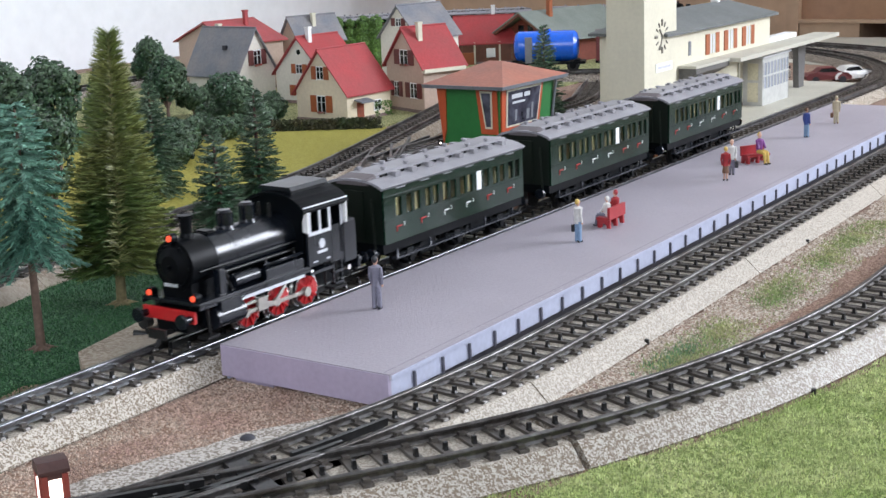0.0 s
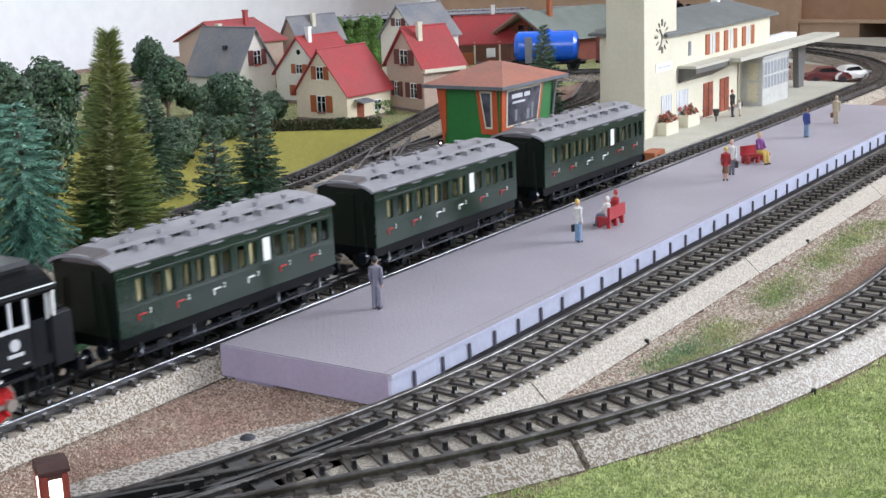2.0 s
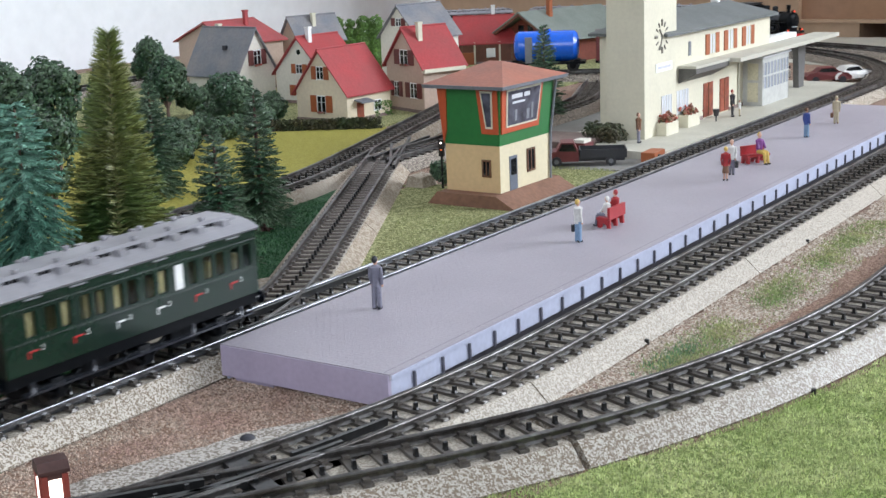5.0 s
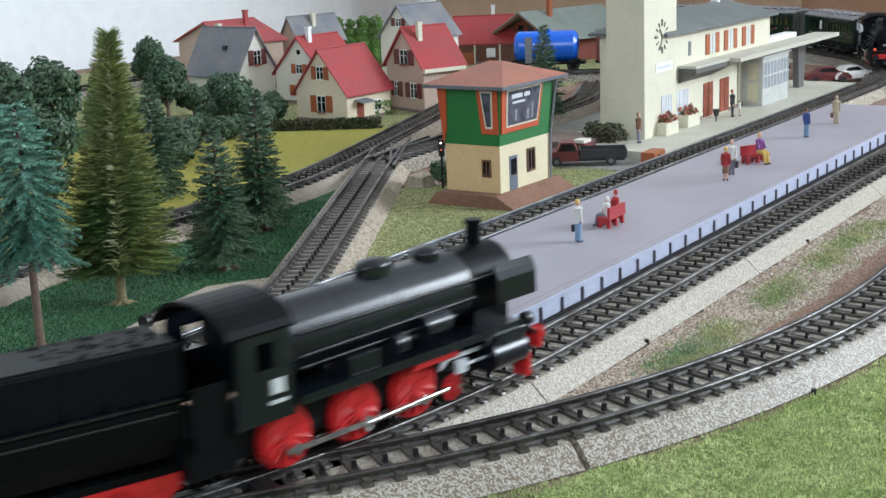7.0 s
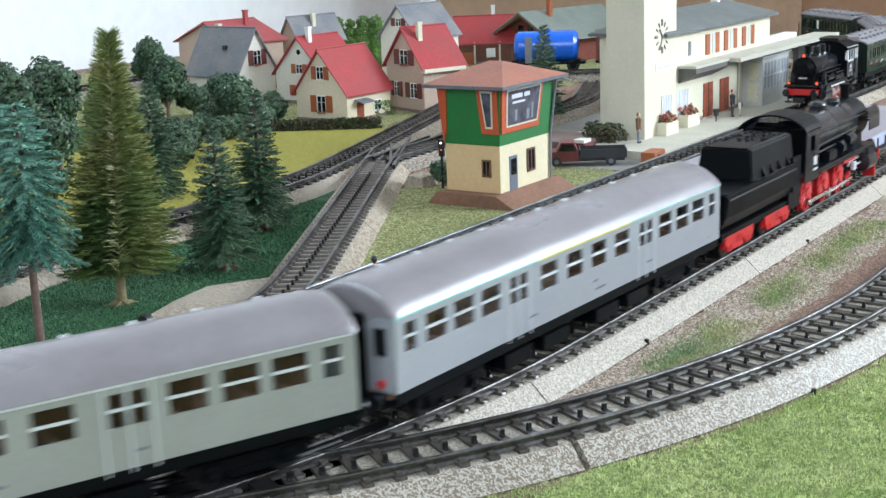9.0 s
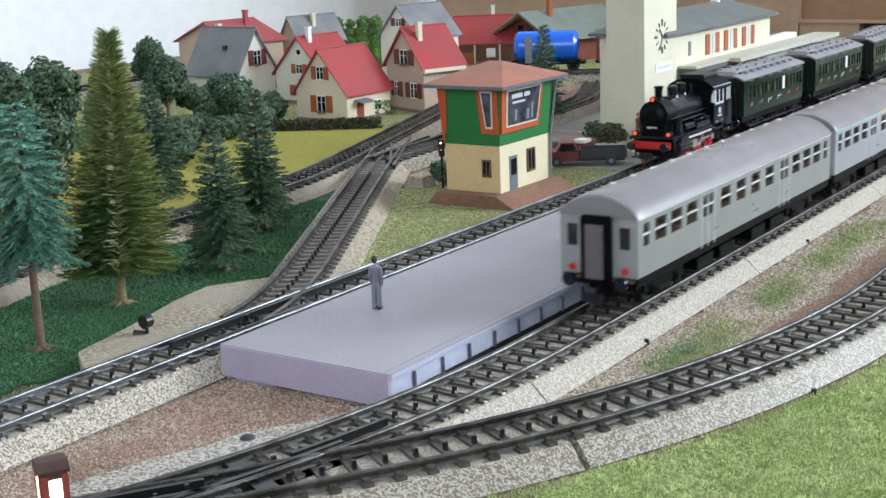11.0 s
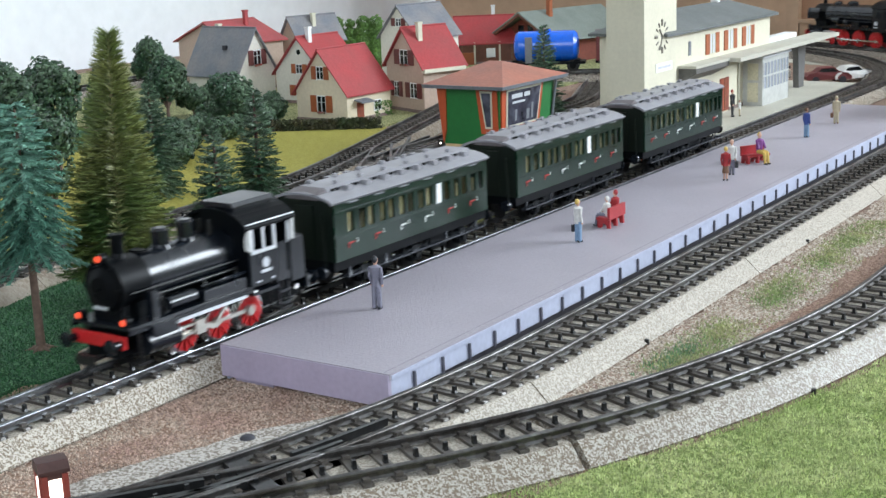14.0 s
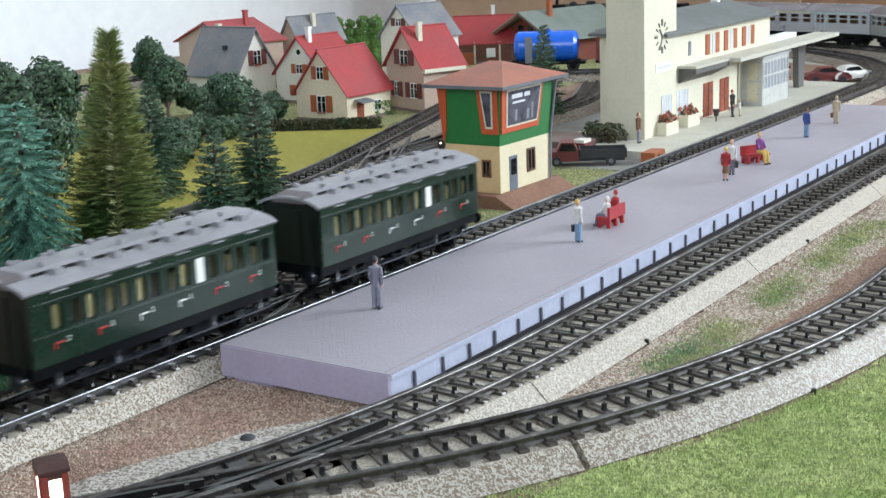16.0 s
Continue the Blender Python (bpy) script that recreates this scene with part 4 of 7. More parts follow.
def green_coach(at, classes="112211"):
    t = thing("passenger_coach", "dark green compartment coach with a grey vented roof", "railway coach", at, group="green coaches of the short trains")
    L, W = 55.0, 14.6
    holes = []
    y = -52.0
    k = 0
    while y < 48.5:
        holes.append((y, y + 4.0))
        y += 7.55 if k % 2 else 6.0
        k += 1
    bm = B()
    for s in (-1, 1):
        pierced(bm, min(s * (W - 0.9), s * W), max(s * (W - 0.9), s * W), -L, L, 14.4, 38.0, holes, 24.9, 32.7)
    part("side_wall", bm, GREEN, t)
    for e in (-1, 1):
        bm = B()
        prism(bm, [(-W + 0.9, 14.4), (W - 0.9, 14.4)] + [(x * 0.96, z) for x, z in roof_arc(W, 37.4, 3.2)[::-1]], e * L, e * (L - 1), "y")
        box(bm, -4.5, 4.5, min(e * L, e * (L + 0.5)), max(e * L, e * (L + 0.5)), 15, 36)
        for x in (-10, 10):
            tube(bm, (x, e * (L + 0.8), 12), (x * 0.9, e * (L + 0.8), 33), 0.4, seg=5)
        part("end_wall", bm, GREEN_END, t)
    bm = B()
    box(bm, -W + 0.95, W - 0.95, -L + 1, L - 1, 14.5, 15.1)
    part("coach_floor", bm, BROWN_SEAT, t)
    bm = B()
    rnd = random.Random(5)
    for a, b in holes:
        if rnd.random() < 0.42:
            for s in (-1, 1):
                box(bm, min(s * 12.9, s * 13.3), max(s * 12.9, s * 13.3), a + 0.2, a + rnd.choice((1.4, 2.8)), 25, 32.6)
    for y in range(-47, 50, 13):
        box(bm, -12.6, 12.6, y, y + 1.2, 14.6, 30)
    part("seat_partition", bm, CREAM_SEAT, t, "cream seats and curtains inside")
    bm = B()
    box(bm, -0.5, 0.5, -L + 2, L - 2, 14.6, 34)
    part("corridor_wall", bm, BROWN_SEAT, t)
    for s in (-1, 1):
        bm = B()
        box(bm, min(s * 13.75, s * 13.95), max(s * 13.75, s * 13.95), -L + 1, L - 1, 24.4, 33.4)
        g = part("pane", bm, PANE, t)
        g.visible_shadow = False
    # plain white plate gives the door window's bright reflection as colour
    for s in (-1, 1):
        bm = B()
        box(bm, min(s * 14.5, s * 14.85), max(s * 14.5, s * 14.85), -18.2, -14.6, 24.6, 33.0)
        part("white_window", bm, WHITE, t, "door window with a bright reflection painted on")
    bm = B()
    arc = roof_arc(W + 0.7, 37.8, 3.4, 18)
    prism(bm, arc + [(x * 0.95, z - 0.9) for x, z in arc[::-1]], -L - 1.6, L + 1.6, "y", smooth=False)
    part("roof", bm, ROOF_GREY, t)
    deck = [(-7.6, 38.6), (-7.4, 41.6), (-6.0, 42.4), (6.0, 42.4), (7.4, 41.6), (7.6, 38.6)]
    bm = B()
    prism(bm, deck, -L + 2, L - 5, "y")
    part("clerestory", bm, ROOF_GREY, t, bevel=0.3)
    bm = B()
    r0 = [bm.verts.new((x, L - 5, z - 0.02)) for x, z in deck]
    r1 = [bm.verts.new((x * 1.05, L + 1.4, min(z, 40.9))) for x, z in deck]
    for i in range(6):
        j = (i + 1) % 6
        bm.faces.new((r0[i], r0[j], r1[j], r1[i]))
    bm.faces.new(r1)
    bm.faces.new(r0[::-1])
    part("clerestory_hood", bm, ROOF_BROWN, t, "brown grey sloping roof hood")
    for s in (-1, 1):
        for k in range(8):
            y = -45 + k * 12
            bm = B()
            box(bm, min(s * 8.2, s * 10.8), max(s * 8.2, s * 10.8), y - 1.7, y + 1.7, 39.2, 42.0)
            part("roof_vent", bm, ROOF_GREY, t, bevel=0.4)
            for e in (4.6, 7.4):
                bm = B()
                box(bm, min(s * 7.0, s * 7.9), max(s * 7.0, s * 7.9), y + e - 1.0, y + e + 1.0, 39.9, 41.6)
                part("roof_light", bm, GLASS_DARK, t)
        for k in range(6):
            bm = B()
            y = -43 + k * 17.3
            box(bm, min(s * 14.55, s * 15.5), max(s * 14.55, s * 15.5), y - 3.0, y + 3.0, 36.4, 36.7)
            part("rain_strip", bm, ROOF_GREY, t)
        for k in range(6):
            bm = B()
            y = -39 + k * 16 + (4 if s > 0 else 0)
            tube(bm, (s * 4.8, y, 42), (s * 4.8, y, 43.2), 0.8, seg=8)
            tube(bm, (s * 4.8, y, 43.2), (s * 4.8, y, 43.9), 1.3, 1.1, seg=10)
            part("roof_pipe", bm, ROOF_GREY, t)
    bm = B()
    box(bm, -12.5, 12.5, -L, L, 10.6, 14.4)
    for s in (-1, 1):
        box(bm, min(s * 11.8, s * 13.4), max(s * 11.8, s * 13.4), -L, L, 10.4, 14.3)
        for y in (-36, 0, 36):
            box(bm, min(s * 11, s * 13.2), max(s * 11, s * 13.2), y - 2.4, y + 2.4, 3.0, 9.6)
            tube(bm, (s * 13.1, y, 5.4), (s * 14.2, y, 5.4), 1.7, seg=10)
            for k in (-1, 1):
                tube(bm, (s * 12.6, y + k * 9, 9.6), (s * 12.6, y + k * 2.4, 4.4), 0.7, seg=6)
            box(bm, min(s * 11.5, s * 13), max(s * 11.5, s * 13), y - 8, y + 8, 7.4, 8.6)
        for y in (-20, 20):
            box(bm, min(s * 7, s * 11), max(s * 7, s * 11), y - 6, y + 6, 4.0, 10.4)
    part("underframe", bm, BLACK_MATT, t)
    for s in (-1, 1):
        bm = B()
        box(bm, min(s * 13.4, s * 16.2), max(s * 13.4, s * 16.2), -50, 50, 7.6, 8.3)
        for y in (-46, -22, 22, 46):
            box(bm, min(s * 13.2, s * 14.0), max(s * 13.2, s * 14.0), y - 0.6, y + 0.6, 7.6, 11)
        part("footboard", bm, mat("footboard_gloss", (0.03, 0.033, 0.04), 0.16, 0.2, 0.1, 300, 0.0), t)
        bm = B()
        box(bm, min(s * 14.6, s * 14.95), max(s * 14.6, s * 14.95), -L, L, 33.5, 34.0)
        box(bm, min(s * 14.6, s * 14.9), max(s * 14.6, s * 14.9), -L, L, 23.3, 23.7)
        part("beading", bm, GREEN, t)
        for i, ch in enumerate(classes):
            y = 45 - i * 17.5
            red = ch == "1"
            bm = B()
            box(bm, min(s * 14.62, s * 14.9), max(s * 14.62, s * 14.9), y - 1.7, y + 1.7, 20.4, 20.9)
            box(bm, min(s * 14.62, s * 14.85), max(s * 14.62, s * 14.85), y - 1.7 * s - 0.2, y - 1.7 * s + 0.2, 18.6, 20.9)
            part("door_handle", bm, RED if red else WHITE, t)
            digits(t, "2", 2.4, side_text_pose(s * 14.75, y + s * 3.6, 20.2), WHITE)
    for y in (-36, 0, 36):
        wheelset(t, y, 5.4, BLACK_MATT, 0, tyre=STUD)
    for e in (-1, 1):
        buffers(t, e * L, e, 11)
        coupler(t, e * L - e * 1, e)
    return t


def big_loco(at):
    """Large black tender engine: the engine, 152 long."""
    t = thing("steam_locomotive", "large black express steam engine with red wheels and smoke deflectors", "locomotive", at)
    STRETCH[0] = 0.83
    wheels = [wheelset(t, y, 8.2, RED, 12, tyre=RED) for y in (11, -17, -47)]
    small = [wheelset(t, 29, 4.8, RED, 8, tyre=STUD)]
    bm = B()
    box(bm, -7, 7, -70, 68, 6, 17)
    part("frame", bm, BLACK_MATT, t)
    bm = B()
    box(bm, -15, 15, -46, 60, 19.5, 20.6)
    part("running_board", bm, BLACK, t)
    for x in (-15, 14.2):
        bm = B()
        box(bm, x, x + 0.8, -46, 60, 18, 19.4)
        part("valance", bm, BLACK, t)
    bm = B()
    prism(bm, [(60.1, 19.5), (70, 13), (70, 14), (60.1, 20.6)], -15, 15, "x")
    part("front_apron", bm, BLACK, t)
    bm = B()
    tube(bm, (0, 40, 32.5), (0, -51, 32.5), 11.0, seg=40)
    part("boiler", bm, BLACK, t)
    for y in (28, 4, -20):
        bm = B()
        tube(bm, (0, y - 0.5, 32.5), (0, y + 0.5, 32.5), 11.15, seg=40)
        part("boiler_band", bm, BLACK, t)
    bm = B()
    tube(bm, (0, 40, 32.5), (0, 63, 32.5), 11.0, seg=36)
    box(bm, -8, 8, 44, 62, 17, 26)
    part("smokebox", bm, BLACK_MATT, t)
    bm = B()
    tube(bm, (0, 63, 32.5), (0, 64, 32.5), 9.6, 9.2, seg=28)
    tube(bm, (0, 64, 32.5), (0, 66, 32.5), 8.4, 4.0, seg=28)
    part("smokebox_door", bm, BLACK_MATT, t)
    bm = B()
    tube(bm, (0, 55, 42), (0, 55, 50.5), 2.3, 2.5, seg=20)
    tube(bm, (0, 55, 49.6), (0, 55, 51), 2.9, seg=20)
    part("chimney", bm, BLACK_MATT, t)
    for y, r, h, stretch in ((30, 4.2, 47.0, 1.3), (4, 4.6, 47.6, 1.7), (40, 2.0, 45.4, 1.0)):
        bm = B()
        tube(bm, (0, y, 40), (0, y, h - 2.6), r, seg=20)
        ball(bm, (0, y, h - 2.6), r, 0.55, 16, 8)
        bmesh.ops.scale(bm, vec=(1, stretch, 1), space=Matrix.Translation((0, -y, 0)), verts=bm.verts)
        part("dome", bm, BLACK, t)
    for s in (-1, 1):
        bm = B()
        prism(bm, [(s * 15.2, 28), (s * 15.7, 28), (s * 15.7, 35), (s * 15.0, 37.6), (s * 13.4, 39.4), (s * 13.0, 39.0), (s * 14.5, 37.3), (s * 15.2, 34.8)], 47, 68, "y")
        for y in (50, 62):
            tube(bm, (s * 10, y, 33), (s * 15.2, y, 33), 0.5, seg=5)
        part("smoke_deflector", bm, BLACK, t)
        bm = B()
        tube(bm, (s * 11.2, 58, 36), (s * 11.2, -42, 36), 0.45, seg=6)
        tube(bm, (s * 11.0, 40, 30.5), (s * 11.0, -42, 29.5), 0.6, seg=6)
        tube(bm, (s * 11.2, 30, 27), (s * 11.2, -42, 26.5), 0.5, seg=6)
        part("handrail", bm, STUD, t)
        bm = B()
        tube(bm, (s * 12, 24, 27), (s * 12, 12, 27), 3.2, seg=14)
        part("air_tank", bm, BLACK, t)
        bm = B()
        tube(bm, (s * 12.5, 2, 25), (s * 12.5, -3, 25), 3.2, seg=14)
        part("feed_pump", bm, BLACK, t)
        bm = B()
        box(bm, min(s * 10, s * 14), max(s * 10, s * 14), -24, -10, 20.6, 26)
        part("tool_box", bm, BLACK, t, bevel=0.4)
        bm = B()
        tube(bm, (s * 12.5, 61, 11.5), (s * 12.5, 43, 11.5), 5.0, seg=20)
        box(bm, min(s * 9, s * 16), max(s * 9, s * 16), 45, 59, 11.5, 18.5)
        tube(bm, (s * 12.5, 63, 17), (s * 12.5, 41, 17), 2.6, seg=16)
        part("cylinder", bm, BLACK, t)
        bm = B()
        box(bm, min(s * 11, s * 12), max(s * 11, s * 12), 26, 43, 14.2, 15.4)
        prism(bm, [(20, 12), (24, 20), (30, 20), (28, 16)], s * 11.2, s * 12.2, "x")
        tube(bm, (s * 12.2, 44, 11.5), (s * 12.2, 30, 11.5), 0.6, seg=6)
        box(bm, min(s * 11.4, s * 13), max(s * 11.4, s * 13), 28, 33, 9.5, 13.5)
        part("slide_bar", bm, SILVER_PAINT, t, "bright steel valve gear")
        bm = B()
        box(bm, min(s * 12.2, s * 13.4), max(s * 12.2, s * 13.4), 6, 28, 15.5, 18.8)
        part("valve_bracket", bm, RED, t)
        bm = B()
        box(bm, min(s * 9, s * 15), max(s * 9, s * 15), 63, 65, 1.5, 9)
        part("guard_iron", bm, RED, t)
    rods = []
    for s in (-1, 1):
        bm = B()
        x = s * 11.2
        box(bm, x - 0.5, x + 0.5, -51.0, 15, -0.8, 0.8)
        for y in (11, -17, -47):
            tube(bm, (x - 0.8, y, 0), (x + 0.8, y, 0), 1.8, seg=12)
        tube(bm, (x + s * 0.4, -17, 0), (x + s * 1.6, -17, 0), 2.4, seg=12)
        tube(bm, (x + s * 1.1, -17, 0), (x + s * 1.1, 22, 1.0), 0.8, 0.7, seg=8)
        rods.append(part("coupling_rod", bm, STEEL, t))
    for s in (-1, 1):
        bm = B()
        pierced(bm, min(s * 14.8, s * 15.6), max(s * 14.8, s * 15.6), -66, -49, 17, 42, [(-63, -56)], 31, 38)
        prism(bm, [(-66, 17), (-72, 17), (-70, 40), (-66, 42)], s * 14.8, s * 15.6, "x")
        part("cab_side", bm, BLACK, t)
        # black plates added so that the gap to the tender stays dark
        bm = B()
        box(bm, min(s * 13, s * 14), max(s * 13, s * 14), -86, -72.2, 15, 31)
        part("cab_gate", bm, BLACK_MATT, t)
    bm = B()
    box(bm, -14.7, 14.7, -50, -49, 20, 42)
    part("cab_front", bm, BLACK, t)
    # footplate made a tall black block, which stands for shade in the gap
    bm = B()
    box(bm, -12.8, 12.8, -88, -70.2, 7, 19)
    part("footplate", bm, BLACK_MATT, t)
    bm = B()
    arc = roof_arc(16.6, 41.5, 7.2)
    prism(bm, arc + [(x * 0.96, z - 0.9) for x, z in arc[::-1]], -74, -48, "y")
    part("cab_roof", bm, BLACK_MATT, t)
    bm = B()
    box(bm, -14, 14, -56, -51.2, 20, 40)
    part("boiler_backhead", bm, BLACK_MATT, t)
    for s in (-1, 1):
        bm = B()
        box(bm, min(s * 15.61, s * 15.9), max(s * 15.61, s * 15.9), -58, -53, 24, 28)
        box(bm, min(s * 15.61, s * 15.9), max(s * 15.61, s * 15.9), -59, -52, 21.4, 22.4)
        part("cab_plate", bm, SILVER_PAINT, t, "pale emblem plate and bar")
    bm = B()
    box(bm, -15.5, 15.5, 69, 71.5, 9.5, 15.5)
    part("buffer_beam", bm, RED, t, bevel=0.3)
    buffers(t, 71.5, 1, 12.5, material=RED)
    coupler(t, 70, 1)
    for x in (-11, 11):
        bm = B()
        tube(bm, (x, 67, 18.5), (x, 70, 18.5), 2.2, seg=14)
        part("headlight", bm, STUD, t)
    STRETCH[0] = 1.0
    return t, wheels, small, rods


def bogie(parent, y, material, length=20, name="bogie", wheel_r=4.8):
    bm = B()
    for s in (-1, 1):
        box(bm, min(s * 10.2, s * 11.6), max(s * 10.2, s * 11.6), y - length, y + length, 4.2, 8.0)
        box(bm, min(s * 10.4, s * 12.0), max(s * 10.4, s * 12.0), y - length * 0.35, y + length * 0.35, 2.6, 5)
        for k in (-1, 1):
            box(bm, min(s * 10.4, s * 12.4), max(s * 10.4, s * 12.4), y + k * length * 0.62 - 2.6, y + k * length * 0.62 + 2.6, 2.8, 7.2)
            tube(bm, (s * 12.2, y + k * length * 0.62, 4.8), (s * 13.0, y + k * length * 0.62, 4.8), 1.5, seg=10)
    if material is RED:
        for s in (-1, 1):
            prism(bm, [(y - length, 9.4), (y + length, 9.4), (y + length, 7.0), (y + length * 0.8, 3.2), (y + length * 0.45, 3.2), (y + length * 0.3, 6.0), (y - length * 0.3, 6.0), (y - length * 0.45, 3.2), (y - length * 0.8, 3.2), (y - length, 7.0)], min(s * 11.7, s * 12.6), max(s * 11.7, s * 12.6), "x")
            for k in range(4):
                w = length * (0.28 - k * 0.05)
                box(bm, min(s * 12.6, s * 13.3), max(s * 12.6, s * 13.3), y - w, y + w, 6.2 + k * 0.7, 6.7 + k * 0.7)
    box(bm, -10.2, 10.2, y - 3, y + 3, 5, 9)
    part(name, bm, material, parent, bevel=0.25)
    for k in (-1, 1):
        wheelset(parent, y + k * length * 0.62, wheel_r, BLACK_MATT, 0, tyre=STUD)


def tender(at):
    t = thing("tender", "black tub tender with raised coal box and red bogies", "tender", at)
    STRETCH[0] = 0.84
    tub = [(-15, 24), (-14.2, 18.5), (-11.5, 13.6), (-7, 11.2), (7, 11.2), (11.5, 13.6), (14.2, 18.5), (15, 24), (15, 28.5), (-15, 28.5)]
    bm = B()
    prism(bm, tub, -52, 46, "y", smooth=False)
    part("tank", bm, BLACK_MATT, t, bevel=0.6)
    bm = B()
    prism(bm, [(-12.8, 28.5), (12.8, 28.5), (11.4, 40.6), (10.2, 42), (-10.2, 42), (-11.4, 40.6)], -13, 49, "y")
    for v in bm.verts:
        if v.co.y < 0 and v.co.z > 30:
            v.co.y += 2.5
    part("coal_box", bm, BLACK_MATT, t, bevel=0.8)
    bm = B()
    rnd = random.Random(2)
    for _ in range(90):
        x, y = rnd.uniform(-9, 9), rnd.uniform(10, 45)
        ball(bm, (x, y, 41.9 + rnd.uniform(-0.6, 0.3)), rnd.uniform(0.7, 1.3), 0.7, 5, 3)
    tagged(part("coal", bm, BLACK_MATT, t), kind="stuff")
    for s in (-1, 1):
        for k in range(4):
            bm = B()
            y = 2 + k * 12
            prism(bm, [(s * 12.6, 28.6), (s * 14.6, 28.6), (s * 12.1, 33.4)], y - 0.5, y + 0.5, "y")
            part("gusset", bm, BLACK_MATT, t)
        bm = B()
        box(bm, min(s * 12.9, s * 14.8), max(s * 12.9, s * 14.8), -14, 46, 28.5, 29.1)
        part("deck_edge", bm, BLACK, t)
        bm = B()
        tube(bm, (s * 15.3, -50, 26), (s * 15.3, 44, 26), 0.4, seg=6)
        part("handrail", bm, STUD, t)
    bm = B()
    box(bm, -12, 12, -53, 50, 8.5, 11.5)
    part("frame", bm, BLACK_MATT, t)
    bogie(t, 26, RED, 19)
    bogie(t, -28, RED, 19)
    bm = B()
    box(bm, -13.5, 13.5, -54.5, -52.5, 9, 13)
    part("buffer_beam", bm, BLACK_MATT, t)
    buffers(t, -54.5, -1, 12)
    STRETCH[0] = 1.0
    return t


def silver_coach(at, side, line):
    t = thing("passenger_coach", "long silver express coach with a grey rounded roof", "railway coach", at, group="silver coaches of the express train")
    STRETCH[0] = 0.871
    L, W = 121.5, 15.6
    za, zb = 24.4, 33.0
    holes = []
    doors_at = (49.0, -49.0)
    for y in (9.3, 28.2, 66.8, 83.2, 99.0):
        holes += [(y - 5.9, y + 5.9), (-y - 5.9, -y + 5.9)]
    for y in (49.0, -49.0):
        holes += [(y - 5.6, y - 0.8), (y + 0.8, y + 5.6)]
    for y in (113.2, -113.2):
        holes.append((y - 3.0, y + 3.0))
    bm = B()
    for s in (-1, 1):
        pierced(bm, min(s * (W - 0.9), s * W), max(s * (W - 0.9), s * W), -L, L, 13.6, 35.9, holes, za, zb)
    part("side_wall", bm, side, t)
    bm = B()
    for e in (-1, 1):
        bm = B()
        arc = [(x * 0.97, z) for x, z in roof_arc(W, 35.4, 8.0)[::-1]]
        prism(bm, [(-W + 0.9, 13.6), (W - 0.9, 13.6)] + arc, e * L, e * (L - 1), "y")
        part("end_wall", bm, side, t)
    for e in (-1, 1):
        bm = B()
        box(bm, -6, 6, min(e * (L + 0.1), e * (L + 4)), max(e * (L + 0.1), e * (L + 4)), 11, 36)
        part("gangway", bm, BLACK_MATT, t, "black rubber gangway", bevel=0.8)
        bm = B()
        box(bm, -3.6, 3.6, min(e * (L + 4.05), e * (L + 4.4)), max(e * (L + 4.05), e * (L + 4.4)), 13, 33)
        box(bm, -2.4, 2.4, min(e * (L + 4.4), e * (L + 4.6)), max(e * (L + 4.4), e * (L + 4.6)), 23, 31)
        part("gangway_door", bm, ROOF_BROWN, t, "dark brown gangway door")
        for x in (-10.5, 10.5):
            bm = B()
            box(bm, x - 2, x + 2, min(e * (L + 0.05), e * (L + 0.4)), max(e * (L + 0.05), e * (L + 0.4)), 24, 32)
            part("end_window", bm, GLASS_DARK, t)
            bm = B()
            tube(bm, (x, e * L, 16), (x, e * (L + 1.2), 16), 1.3, seg=12)
            part("tail_lamp", bm, RED, t)
    bm = B()
    arc = roof_arc(W + 0.5, 35.4, 8.6, 18)
    n = 9
    rings = []
    ys = [-L - 0.8, -L + 1.5, -L + 5, -L + 10, 0, L - 10, L - 5, L - 1.5, L + 0.8]
    ks = [0.82, 0.93, 0.985, 1, 1, 1, 0.985, 0.93, 0.82]
    for y, k in zip(ys, ks):
        rings.append([bm.verts.new((x * (0.9 + 0.1 * k), y, 35.2 + (z - 35.2) * k)) for x, z in arc])
    for a, b in zip(rings, rings[1:]):
        for i in range(len(arc) - 1):
            f = bm.faces.new((a[i], a[i + 1], b[i + 1], b[i]))
            f.smooth = True
    for r in (rings[0], rings[-1][::-1]):
        bm.faces.new(r)
    part("roof", bm, SILBER_ROOF, t)
    for k in range(11):
        bm = B()
        tube(bm, (-3.5, -100 + k * 20, 42.6), (-3.5, -100 + k * 20, 44.3), 1.5, 1.1, seg=10)
        part("roof_vent", bm, SILVER_PAINT, t)
    for s in (-1, 1):
        bm = B()
        box(bm, min(s * (W + 0.02), s * (W + 0.25)), max(s * (W + 0.02), s * (W + 0.25)), -36, 36, 34.7, 35.6)
        part("cantrail_line", bm, line, t, "coloured line under the roof edge")
        for e in (-1, 1):
            bm = B()
            box(bm, min(s * (W + 0.02), s * (W + 0.25)), max(s * (W + 0.02), s * (W + 0.25)), min(e * 36.2, e * L), max(e * 36.2, e * L), 34.7, 35.6)
            part("cantrail_line", bm, TURQ if line is YELLOW else line, t, "thin coloured line under the roof edge")
        bm = B()
        box(bm, min(s * (W - 0.75), s * (W - 0.55)), max(s * (W - 0.75), s * (W - 0.55)), -L + 1.5, L - 1.5, za - 0.4, zb + 0.4)
        g = part("pane", bm, PANE, t)
        g.visible_shadow = False
        for a, b in holes:
            if b - a > 4:
                bm = B()
                zz = za + 4.2
                box(bm, min(s * (W - 0.5), s * (W + 0.12)), max(s * (W - 0.5), s * (W + 0.12)), a, b, zz, zz + 0.7)
                part("window_bar", bm, SILVER_PAINT, t)
